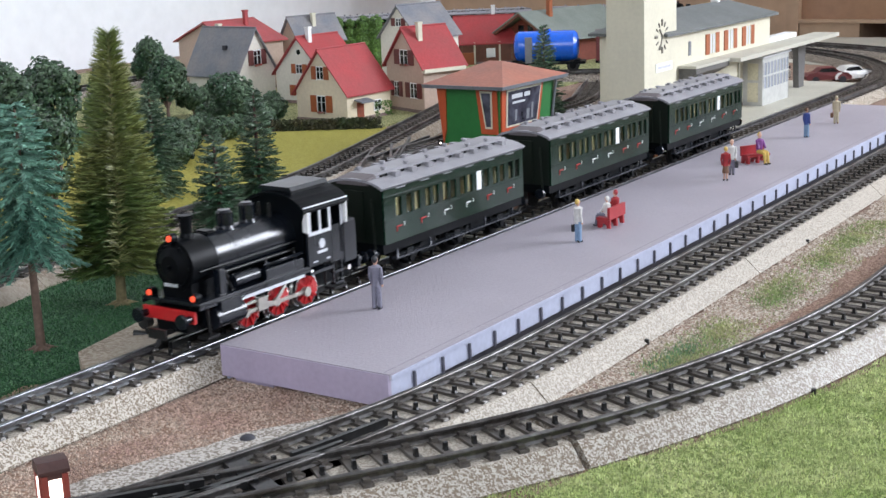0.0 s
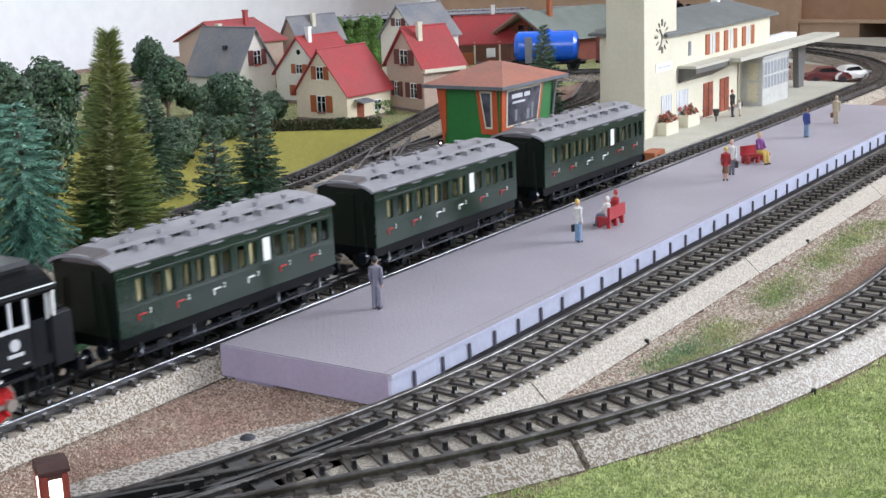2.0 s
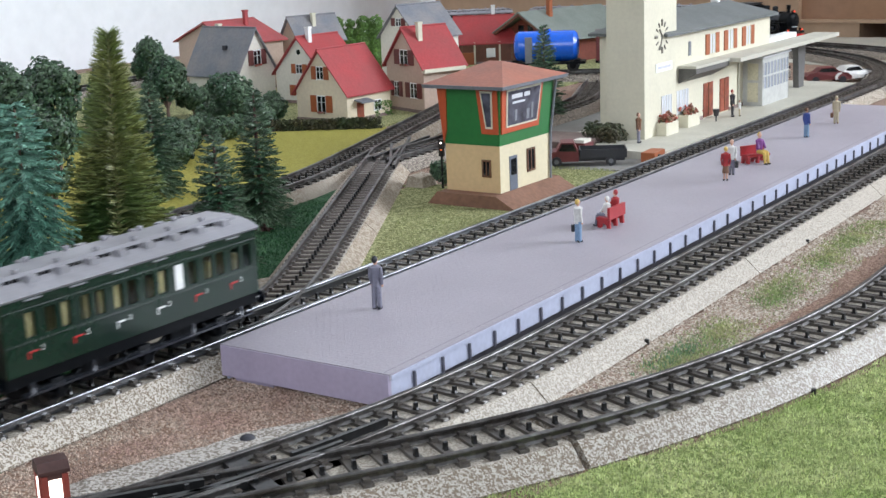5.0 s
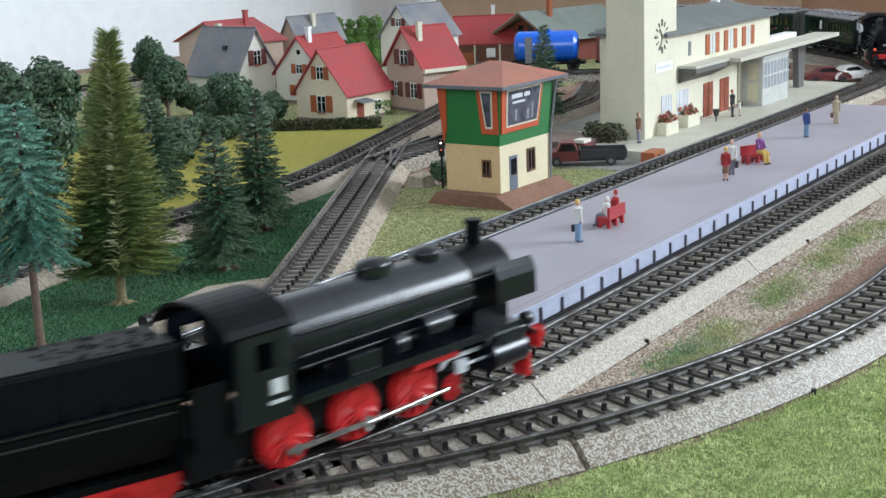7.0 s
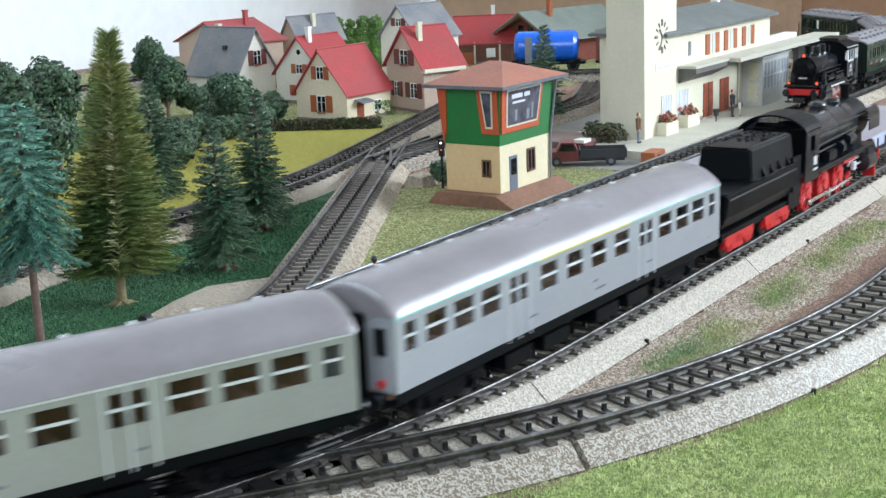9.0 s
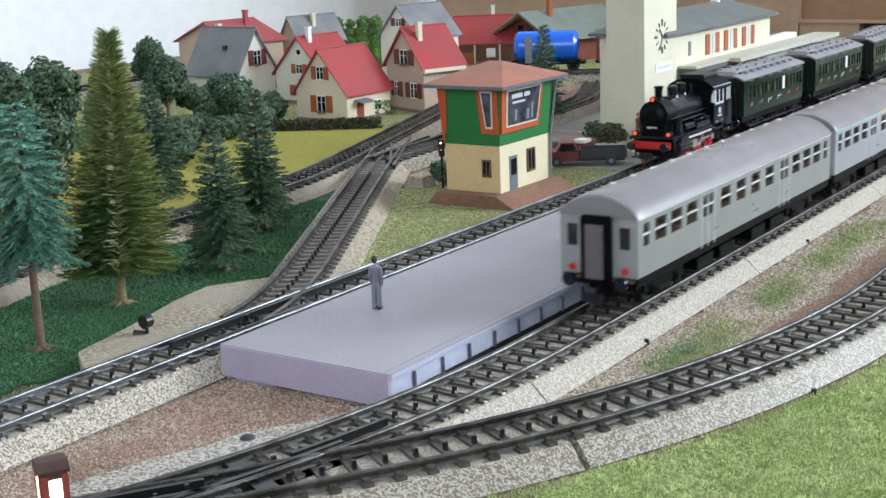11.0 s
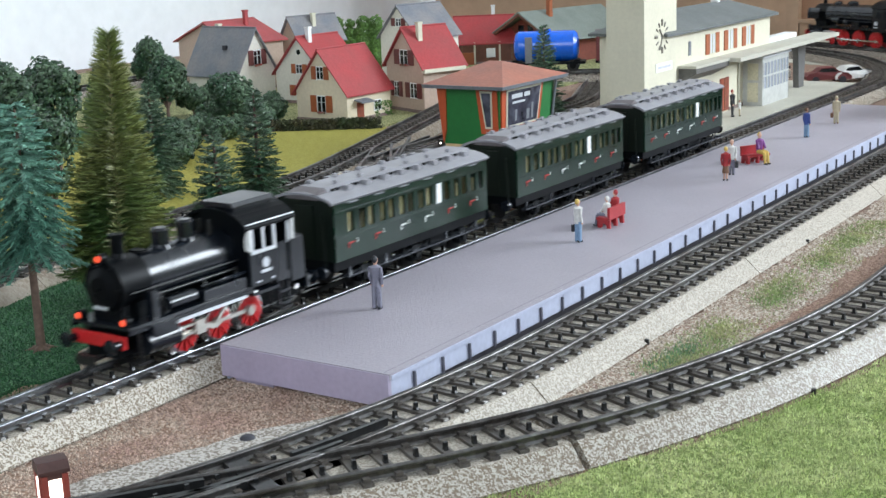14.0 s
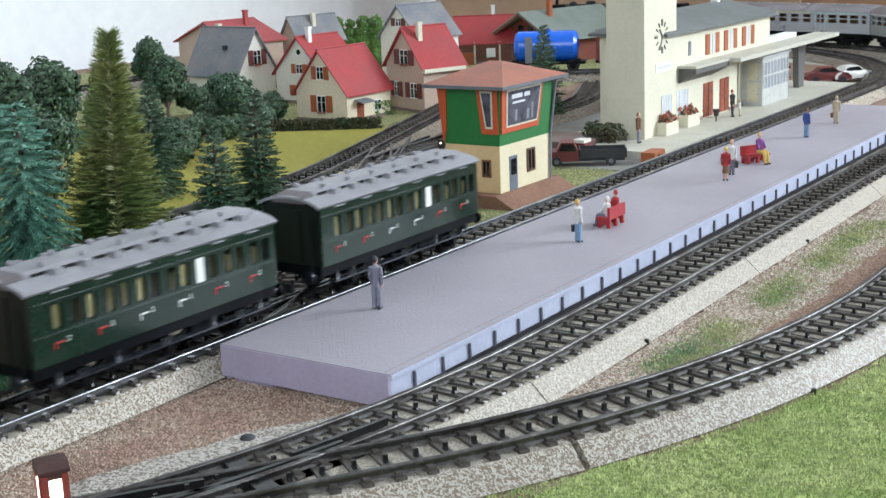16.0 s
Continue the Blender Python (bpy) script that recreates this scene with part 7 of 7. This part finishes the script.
def tufts():
    """Fine flock fibres standing on the grass mats."""
    rnd = random.Random(8)

    def field(name, label, outline_fn, n, material, h, w):
        verts, faces = [], []
        while len(faces) < n:
            p = outline_fn()
            if p is None:
                continue
            a = rnd.uniform(0, 6.283)
            hh = h * rnd.uniform(0.5, 1.3)
            d = Vector((math.cos(a) * w, math.sin(a) * w, 0))
            k = len(verts)
            top = Vector((p[0] + rnd.uniform(-1, 1) * h * 0.6, p[1] + rnd.uniform(-1, 1) * h * 0.6, p[2] + hh))
            base = Vector(p)
            verts.extend([base - d, base + d, top])
            faces.append((k, k + 1, k + 2))
        me = bpy.data.meshes.new(name)
        me.from_pydata([tuple(v * MM) for v in verts], [], faces)
        me.materials.append(material)
        tagged(new(name, me), label, "grass", kind="stuff")

    def front():
        x, y = rnd.uniform(62, 200), rnd.uniform(-60, 240)
        # outside of the front curve's roadbed
        cx, cy = 104 - 437, 190
        rr = math.hypot(x - cx, y - cy) if y < 190 else x - cx
        return (x, y, GROUND + 1.3) if rr > 437 + 21.5 else None
    field("turf_fibres", "light green flock fibres of the front turf", front, 70000, mat("turf_fibre", (0.30, 0.39, 0.125), 0.8, 0, 0.2, 200, 0, second=(0.49, 0.53, 0.25), big=60, island=0.5), 1.1, 0.26)

    def wood():
        x, y = rnd.uniform(-250, -112), rnd.uniform(-60, 260)
        if x > -122 - max(0, y - 90) * 0.56 or (y < 95 and x > -150 + max(0, 40 - y) * 0.25 and y > -10):
            return None
        return (x, y, GROUND + 0.9)
    field("flock_fibres", "dark green flock fibres under the trees", wood, 30000, mat("flock_fibre", (0.012, 0.075, 0.02), 0.8, 0, 0.2, 200, 0, second=(0.03, 0.11, 0.035), big=60, island=0.45), 1.1, 0.25)

    def scrub():
        x = 60 + rnd.gauss(0, 6)
        y = rnd.uniform(70, 330)
        if x < 46 or x > 80 or noise.noise(Vector((x * 0.05, y * 0.03, 0))) < rnd.uniform(-0.5, 0.6):
            return None
        return (x, y, GROUND + 0.9)
    field("scrub_fibres", "scrubby green tufts between the tracks", scrub, 8500, mat("scrub_fibre", (0.24, 0.33, 0.12), 0.8, 0, 0.2, 200, 0, second=(0.38, 0.40, 0.18), big=60, island=0.45), 1.0, 0.25)

    def clump():
        a, b = rnd.gauss(0, 1), rnd.gauss(0, 1)
        x, y = 57 + a * 3.4, 90 + b * 13
        return (x, y, GROUND + 0.9) if abs(a) < 2 and abs(b) < 2 else None
    field("clump_fibres", "bluish green flock clump between the tracks", clump, 420, mat("clump_fibre", (0.12, 0.25, 0.12), 0.8, 0, 0.2, 200, 0, second=(0.16, 0.28, 0.14), big=60, island=0.45), 1.3, 0.3)

    def verge():
        x, y = rnd.uniform(-175, -112), rnd.uniform(130, 410)
        if x < -118 - max(0, y - 140) * 0.5 or (275 < y < 345 and x < -112):
            return None
        return (x, y, GROUND + 0.9)
    field("verge_fibres", "pale green flock fibres beside the track", verge, 9000, mat("verge_fibre", (0.24, 0.27, 0.10), 0.8, 0, 0.2, 200, 0, second=(0.34, 0.33, 0.16), big=60, island=0.4), 0.9, 0.22)


def stones():
    """Loose gravel grains in front of the platform."""
    rnd = random.Random(12)
    verts, faces = [], []

    def grain(x, y, z, s):
        k = len(verts)
        pts = [Vector((rnd.uniform(-1, 1), rnd.uniform(-1, 1), rnd.uniform(-0.2, 1))) * s for _ in range(5)]
        for p in ((-s, -s * 0.6, 0), (s, -s * 0.5, 0), (0.1 * s, s, 0), (rnd.uniform(-.4, .4) * s, rnd.uniform(-.4, .4) * s, s * rnd.uniform(0.6, 1.1))):
            verts.append(Vector((x + p[0] * rnd.uniform(0.6, 1.2), y + p[1] * rnd.uniform(0.6, 1.2), z + p[2])))
        faces.extend([(k, k + 1, k + 3), (k + 1, k + 2, k + 3), (k + 2, k, k + 3)])
    n = 0
    while n < 16000:
        x, y = rnd.uniform(-72, 12), rnd.uniform(-130, 6)
        if x > -2 + (y + 60) * 0.12:
            continue
        grain(x, y, GROUND, rnd.uniform(0.25, 0.6))
        n += 1
    while n < 26000:
        x, y = rnd.uniform(42, 84), rnd.uniform(20, 380)
        grain(x, y, GROUND + 0.9, rnd.uniform(0.25, 0.55))
        n += 1
    me = bpy.data.meshes.new("loose_gravel")
    me.from_pydata([tuple(v * MM) for v in verts], [], faces)
    me.materials.append(mat("gravel_grain", (0.38, 0.25, 0.20), 0.85, 0, 0.2, 300, 0, second=(0.47, 0.38, 0.30), big=40, island=0.45))
    tagged(new("loose_gravel", me), "loose brown and beige gravel grains", "gravel", kind="stuff")


# ---- figures: plain painted shapes ----
def figure(label, at, coat, legs, hair=None, bag=None, skirt=False, sitting=False, h=20.0, seed=0):
    k = h / 20.0
    mats = [coat, legs, SKIN, hair or FIG_BROWN, bag or FIG_DARK]
    bm = B()
    if not sitting:
        for s in (-1, 1):
            if skirt:
                tube(bm, (s * 0.9, 0, 0.4), (s * 0.8, 0, 6), 0.55, 0.7, 8, 2)
            else:
                tube(bm, (s * 1.25, s * 0.3, 0.4), (s * 0.9, 0, 9.6), 0.95, 1.35, 10, 1)
            box(bm, s * 1.2 - 0.6, s * 1.2 + 0.6, -1.7, 0.9, 0, 0.9, 4)
        if skirt:
            tube(bm, (0, 0, 4.6), (0, 0, 11), 2.5, 1.6, 12, 1)
        tube(bm, (0, 0, 8.8), (0, 0, 12.0), 2.1, 2.0, 12, 0)
        tube(bm, (0, 0, 12.0), (0, 0, 16.0), 2.0, 2.5, 12, 0)
        tube(bm, (0, 0, 16.0), (0, 0, 16.9), 2.5, 0.9, 12, 0)
        for s in (-1, 1):
            tube(bm, (s * 2.4, 0, 16.0), (s * 3.0, 0.2, 12.4), 0.85, 0.75, 8, 0)
            tube(bm, (s * 3.0, 0.2, 12.4), (s * 2.5, -0.9, 9.4), 0.75, 0.6, 8, 0)
            ball(bm, (s * 2.5, -1.0, 8.9), 0.65, 1, 8, 5, 2)
        top = 16.9
        cx, cy = 0, 0
        if bag:
            box(bm, 2.4, 4.6, -3.2, 1.6, 4.4, 7.6, 4)
            tube(bm, (3.4, -0.8, 7.6), (2.8, -0.9, 8.9), 0.3, 0.3, 6, 4)
    else:
        tube(bm, (0, 0, 5.5), (0, 0, 12.5), 2.0, 2.4, 12, 0)
        tube(bm, (0, 0, 12.5), (0, 0, 13.4), 2.4, 0.9, 12, 0)
        for s in (-1, 1):
            tube(bm, (s * 1.1, 0, 6.4), (s * 1.2, -6.0, 6.2), 1.3, 1.1, 8, 1)
            tube(bm, (s * 1.2, -6.0, 6.2), (s * 1.3, -7.2, 0.5), 1.1, 0.8, 8, 1)
            tube(bm, (s * 2.4, 0, 12.4), (s * 2.6, -2.6, 8.2), 0.85, 0.7, 8, 0)
            box(bm, s * 1.3 - 0.6, s * 1.3 + 0.6, -8.8, -6.6, 0, 0.8, 4)
        top = 13.4
        cx, cy = 0, 0
    tube(bm, (cx, cy, top - 0.4), (cx, cy, top + 0.8), 0.7, 0.7, 8, 2)
    ball(bm, (cx, cy, top + 1.7), 1.3, 1.25, 12, 8, 2)
    ball(bm, (cx, cy + 0.3, top + 2.0), 1.36, 1.1, 12, 8, 3)
    bmesh.ops.scale(bm, vec=(k * 0.84, k * 0.88, k), verts=bm.verts)
    return solid("figurine", bm, mats, label, "figurine", at)


def bench(at, label):
    t = thing("bench", label, "bench", at)
    bm = B()
    box(bm, -8, 8, -3.6, 2.0, 3.6, 5.0)
    part("seat", bm, FIG_RED, t, bevel=0.3)
    bm = B()
    box(bm, -8, 8, 2.0, 3.2, 4.0, 9.6)
    part("backrest", bm, FIG_RED, t, bevel=0.3)
    for x in (-7.4, -0.7, 6.0):
        bm = B()
        prism(bm, [(-3.4, 0), (-1.6, 0), (-0.8, 2.2), (0.8, 2.2), (1.4, 0), (3.0, 0), (2.8, 3.7), (-3.4, 3.7)], x, x + 1.4, "x")
        part("leg", bm, FIG_RED, t)
    return t


def people_shapes():
    Z = PLAT_Z
    figure("standing figurine in a grey suit on the platform", place(-48.6, 60, Z, 190), SUIT, SUIT, FIG_DARK)
    figure("figurine in a pale coat with a dark bag", place(-32, 186, Z, 150), FIG_WHITE, FIG_LIGHT_BLUE, FIG_YELLOW, FIG_DARK, h=19)
    bench(place(-34, 222, Z, -90), "red bench with a curled figurine")
    figure("figurine in white sitting on the red bench", place(-34.5, 218.5, Z, -90), FIG_WHITE, SUIT, FIG_WHITE, sitting=True, h=17)
    figure("figurine in red leaning on the red bench", place(-34, 226, Z, -90), FIG_RED, FIG_RED, FIG_RED, sitting=True, h=19)
    figure("figurine in a red jacket with brown skirt", place(-28, 344, Z, 200), FIG_RED, FIG_BROWN, FIG_YELLOW, skirt=True, h=18)
    figure("figurine in a white shirt with dark suitcase", place(-31.5, 361, Z, 20), FIG_WHITE, SUIT, SKIN, FIG_DARK, h=19)
    bench(place(-34, 402, Z, 60), "red bench with a seated figurine")
    figure("seated figurine in purple top and yellow skirt", place(-31, 401, Z, 60), FIG_PURPLE, FIG_YELLOW, FIG_YELLOW, sitting=True, h=21)
    figure("figurine in a blue jacket and white trousers", place(-37, 498, Z, 160), FIG_BLUE, FIG_LIGHT_BLUE, FIG_BROWN, h=18.5)
    figure("beige figurine with a shoulder bag", place(-38, 560, Z, 190), BEIGE, BEIGE, BEIGE, FIG_BROWN, h=18.5)
    figure("dark dressed figurine with a red cap by the station doors", place(-134, 618, -5, 100), FIG_DARK, FIG_DARK, FIG_RED, h=20)
    figure("small pale figurine beside the station door", place(-130, 622, -5, 100), FIG_WHITE, BEIGE, FIG_BROWN, h=12)
    figure("figurine in a brown jacket at the platform's end", place(-146, 484, -5, 100), FIG_BROWN, SUIT, FIG_BROWN, h=20)


# ---- vehicles and wagons that stand still ----
def truck():
    t = thing("truck", "dark red truck with a black flatbed", "truck", place(-149, 426, GROUND + 0.7, 30))
    # x runs across, y forward; the bed lies towards the track
    bm = B()
    prism(bm, [(-30, 3), (-10, 3), (-10, 8.5), (-13, 15), (-21, 15), (-24, 9.5), (-30, 9)], -8, 8, "y")
    part("cab", bm, OXIDE, t, bevel=1.0)
    bm = B()
    prism(bm, [(-22.6, 9.9), (-11.2, 9.4), (-13.4, 14.2), (-20.6, 14.2)], -8.15, 8.15, "y")
    part("cab_window", bm, GLASS_DARK, t)
    bm = B()
    box(bm, -9.5, 20, -8.5, 8.5, 5.0, 6.2)
    for a in ((-9.5, 20, -8.5, -7.8), (-9.5, 20, 7.8, 8.5), (-9.5, -8.8, -7.8, 7.8), (19.3, 20, -7.8, 7.8)):
        box(bm, *a, 6.2, 10.5)
    part("flatbed", bm, FIG_DARK, t)
    bm = B()
    box(bm, -26, 19, -4, 4, 2.6, 5)
    part("chassis", bm, FIG_DARK, t)
    for x in (-24, 10):
        for y in (-7.2, 7.2):
            bm = B()
            tube(bm, (x, y - 1.4, 3.2), (x, y + 1.4, 3.2), 3.2, seg=18)
            tube(bm, (x, y - 1.5, 3.2), (x, y + 1.5, 3.2), 1.5, seg=12, mi=1)
            part("wheel", bm, [FIG_DARK, GREY_TRIM], t)
    t = thing("crate", "orange brown wooden crate with a dark drum", "crate", place(-118, 440, GROUND + 0.7, 5))
    bm = B()
    box(bm, -4, 5, -3, 16, 0, 7)
    part("box", bm, SHUTTER, t, bevel=0.4)
    bm = B()
    tube(bm, (5.1, 4, 3.5), (6.0, 4, 3.5), 2.0, seg=14)
    part("drum", bm, FIG_DARK, t)
    t = thing("pump_stand", "small red and white stand in the yard", "stand", place(-165, 440, GROUND + 0.7, 0))
    bm = B()
    box(bm, -5, 5, -6, 6, 0, 11)
    part("body", bm, OXIDE, t, bevel=0.5)
    bm = B()
    box(bm, -4, 4, -5, 5, 11, 13)
    part("top", bm, WALL_WHITE_H, t, bevel=0.5)
    bm = B()
    box(bm, -60, 0, -20, 22, 0, 9)
    solid("loading_ramp", bm, PLINTH, "brown brick loading ramp behind the truck", "ramp", place(-172, 470, GROUND, 0), bevel=0.6)


def car(at, body, label):
    t = thing("car", label, "car", at)
    prof = [(-20, 3.0), (-20.5, 6.0), (-18, 8.6), (-12, 9.6), (-7, 13.6), (4, 14.2), (10, 10.2), (17, 8.8), (20.5, 6.0), (20, 3.0)]
    bm = B()
    prism(bm, prof, -8.4, 8.4, "x")
    for v in bm.verts:
        if v.co.z > 9.8:
            v.co.x *= 0.8
    part("body", bm, body, t, bevel=1.2)
    bm = B()
    prism(bm, [(-10.6, 9.8), (-6.6, 13.0), (3.6, 13.4), (8.6, 10.2)], -7.9, 7.9, "x")
    part("side_window", bm, GLASS_DARK, t)
    for x in (-7.6, 7.6):
        for y in (-12, 12):
            bm = B()
            tube(bm, (x - 1.3, y, 3.1), (x + 1.3, y, 3.1), 3.1, seg=16)
            part("wheel", bm, FIG_DARK, t)
    return t


def wagons():
    # blue tank wagon on the goods track
    d = 64.6
    t = thing("tank_wagon", "bright blue tank wagon on the goods track", "railway wagon", place(-412, 832, 0, -d))
    bm = B()
    tube(bm, (0, -27, 24), (0, 27, 24), 14.8, seg=36)
    for e in (-1, 1):
        tube(bm, (0, e * 27, 24), (0, e * 30, 24), 14.8, 12.4, seg=36)
        tube(bm, (0, e * 30, 24), (0, e * 31.6, 24), 12.4, 7, seg=36)
    part("tank", bm, BLUE, t)
    bm = B()
    tube(bm, (0, 0, 37), (0, 0, 40.5), 4.4, seg=20)
    part("dome", bm, BLUE, t)
    bm = B()
    box(bm, -12, 12, -38, 38, 7, 9.5)
    for y in (-30, 30):
        box(bm, -10, 10, y - 3, y + 3, 7, 11)
    part("underframe", bm, BLACK_MATT, t)
    for y in (-26, 26):
        wheelset(t, y, 5.2, BLACK_MATT, 0, tyre=STUD)
    bm = B()
    box(bm, 14.8, 15.8, -20, -13, 9, 34)
    part("ladder_panel", bm, GREY_TRIM, t)
    t = thing("box_wagon", "oxide red covered wagon behind the tank wagon", "railway wagon", place(-330, 871, 0, -d))
    bm = B()
    box(bm, -14, 14, -42, 42, 10, 34)
    for k in range(12):
        box(bm, -14.5, 14.5, -41 + k * 7.4, -40.2 + k * 7.4, 10, 34)
    part("body", bm, OXIDE, t)
    bm = B()
    arc = roof_arc(14.8, 33.8, 5.5)
    prism(bm, arc + [(x * 0.95, z - 0.8) for x, z in arc[::-1]], -43, 43, "y")
    part("roof", bm, ROOF_BROWN, t)
    bm = B()
    box(bm, -12, 12, -43, 43, 7.5, 10)
    part("underframe", bm, BLACK_MATT, t)
    for y in (-26, 26):
        wheelset(t, y, 5.2, BLACK_MATT, 0, tyre=STUD)


def lantern():
    t = thing("turnout_lantern", "lit square turnout lantern with a dark red hood", "lantern", place(-41.5, -99, GROUND - 1.6, -28))
    bm = B()
    box(bm, -3.6, 3.6, -3.6, 3.6, 0, 11.5)
    part("housing", bm, mat("lantern_brown", (0.07, 0.03, 0.025), 0.5), t, bevel=0.4)
    bm = B()
    prism(bm, [(-4.2, 11.2), (4.2, 11.2), (4.2, 12.2), (2.6, 14.4), (-2.6, 14.4), (-4.2, 12.2)], -4.2, 4.2, "y")
    part("hood", bm, MATS["lantern_brown"], t, bevel=0.4)
    bm = B()
    box(bm, 3.55, 3.9, -1.7, 1.7, 3.4, 9.4)
    box(bm, -1.7, 1.7, -3.9, -3.55, 3.4, 9.4)
    part("lit_pane", bm, LAMP_GLOW, t, "glowing white pane")
    bm = B()
    for a in (-2.8, 2.8):
        box(bm, 3.5, 4.1, a - 0.8, a + 0.8, 2.4, 10.8)
        box(bm, a - 0.8, a + 0.8, -4.1, -3.5, 2.4, 10.8)
    part("frame_edge", bm, mat("lantern_red", (0.26, 0.05, 0.035), 0.45), t)
    bm = B()
    ball(bm, (0, 0, 0), 2.6, 0.6, 10, 6)
    solid("pebble", bm, DARK, "small dark pebble on the gravel", "pebble", place(-24.7, -39.3, GROUND + 0.6))
    bm = B()
    tube(bm, (0, 0, 0), (4, 2, 2), 1.5, 1.2, 8)
    tube(bm, (4, 2, 2), (7, 3, 2), 1.0, 0.6, 8)
    solid("cable_plug", bm, STUD, "small black cable plug beside the lantern", "plug", place(-31, -94, GROUND + 1.0))
    for x, y in ((41.5, 100), (41.5, 272), (110.5, 76), (73, -13)):
        bm = B()
        tube(bm, (0, 0, -1.6), (0, 0, 0.5), 0.9, 0.8, 10)
        solid("cable_hole", bm, STUD, "small black plug at the foot of the roadbed", "plug", place(x, y, GROUND + 2.0))
    bm = B()
    prism(bm, [(-7, 0), (7, 0), (5, 7), (-4, 8)], -6, 8, "y")
    solid("plaster_rock", bm, PLASTER, "rough pale plaster rock beside the siding", "rock", place(-210, 320, GROUND), bevel=1.5)


def cabinet():
    t = thing("cabinet", "brown wooden cabinet with open shelves behind the layout", "cabinet")
    bm = B()
    box(bm, -900, 600, 1352, 1590, -800, -40)
    part("base", bm, CARD, t)
    bm = B()
    box(bm, -900, -356, 1360, 1590, -40, 400)
    part("left_door", bm, CARD_LIGHT, t)
    bm = B()
    box(bm, -356, -340, 1350, 1590, -40, 400)
    part("upright", bm, CARD_LIGHT, t)
    bm = B()
    box(bm, -340, 600, 1362, 1590, 11, 400)
    part("right_door", bm, CARD, t)
    bm = B()
    box(bm, -340, 600, 1348, 1590, 7, 10.9)
    part("shelf", bm, CARD_LIGHT, t)
    bm = B()
    box(bm, -339, -263, 1352, 1580, -40, 6.9)
    part("carton", bm, CARD_LIGHT, t)
    # darkness inside the open shelf, painted as a near-black panel
    bm = B()
    box(bm, -263, 600, 1560, 1580, -40, 6.9)
    part("back_panel", bm, DARK, t)


plants()
tufts()
stones()
people_shapes()
truck()
car(place(-150, 884, GROUND + 0.6, -58), OXIDE, "dark red model car parked behind the station")
car(place(-134, 900, GROUND + 0.6, -40), FIG_WHITE, "white rounded model car parked behind the station")
wagons()
lantern()
cabinet()


motions()
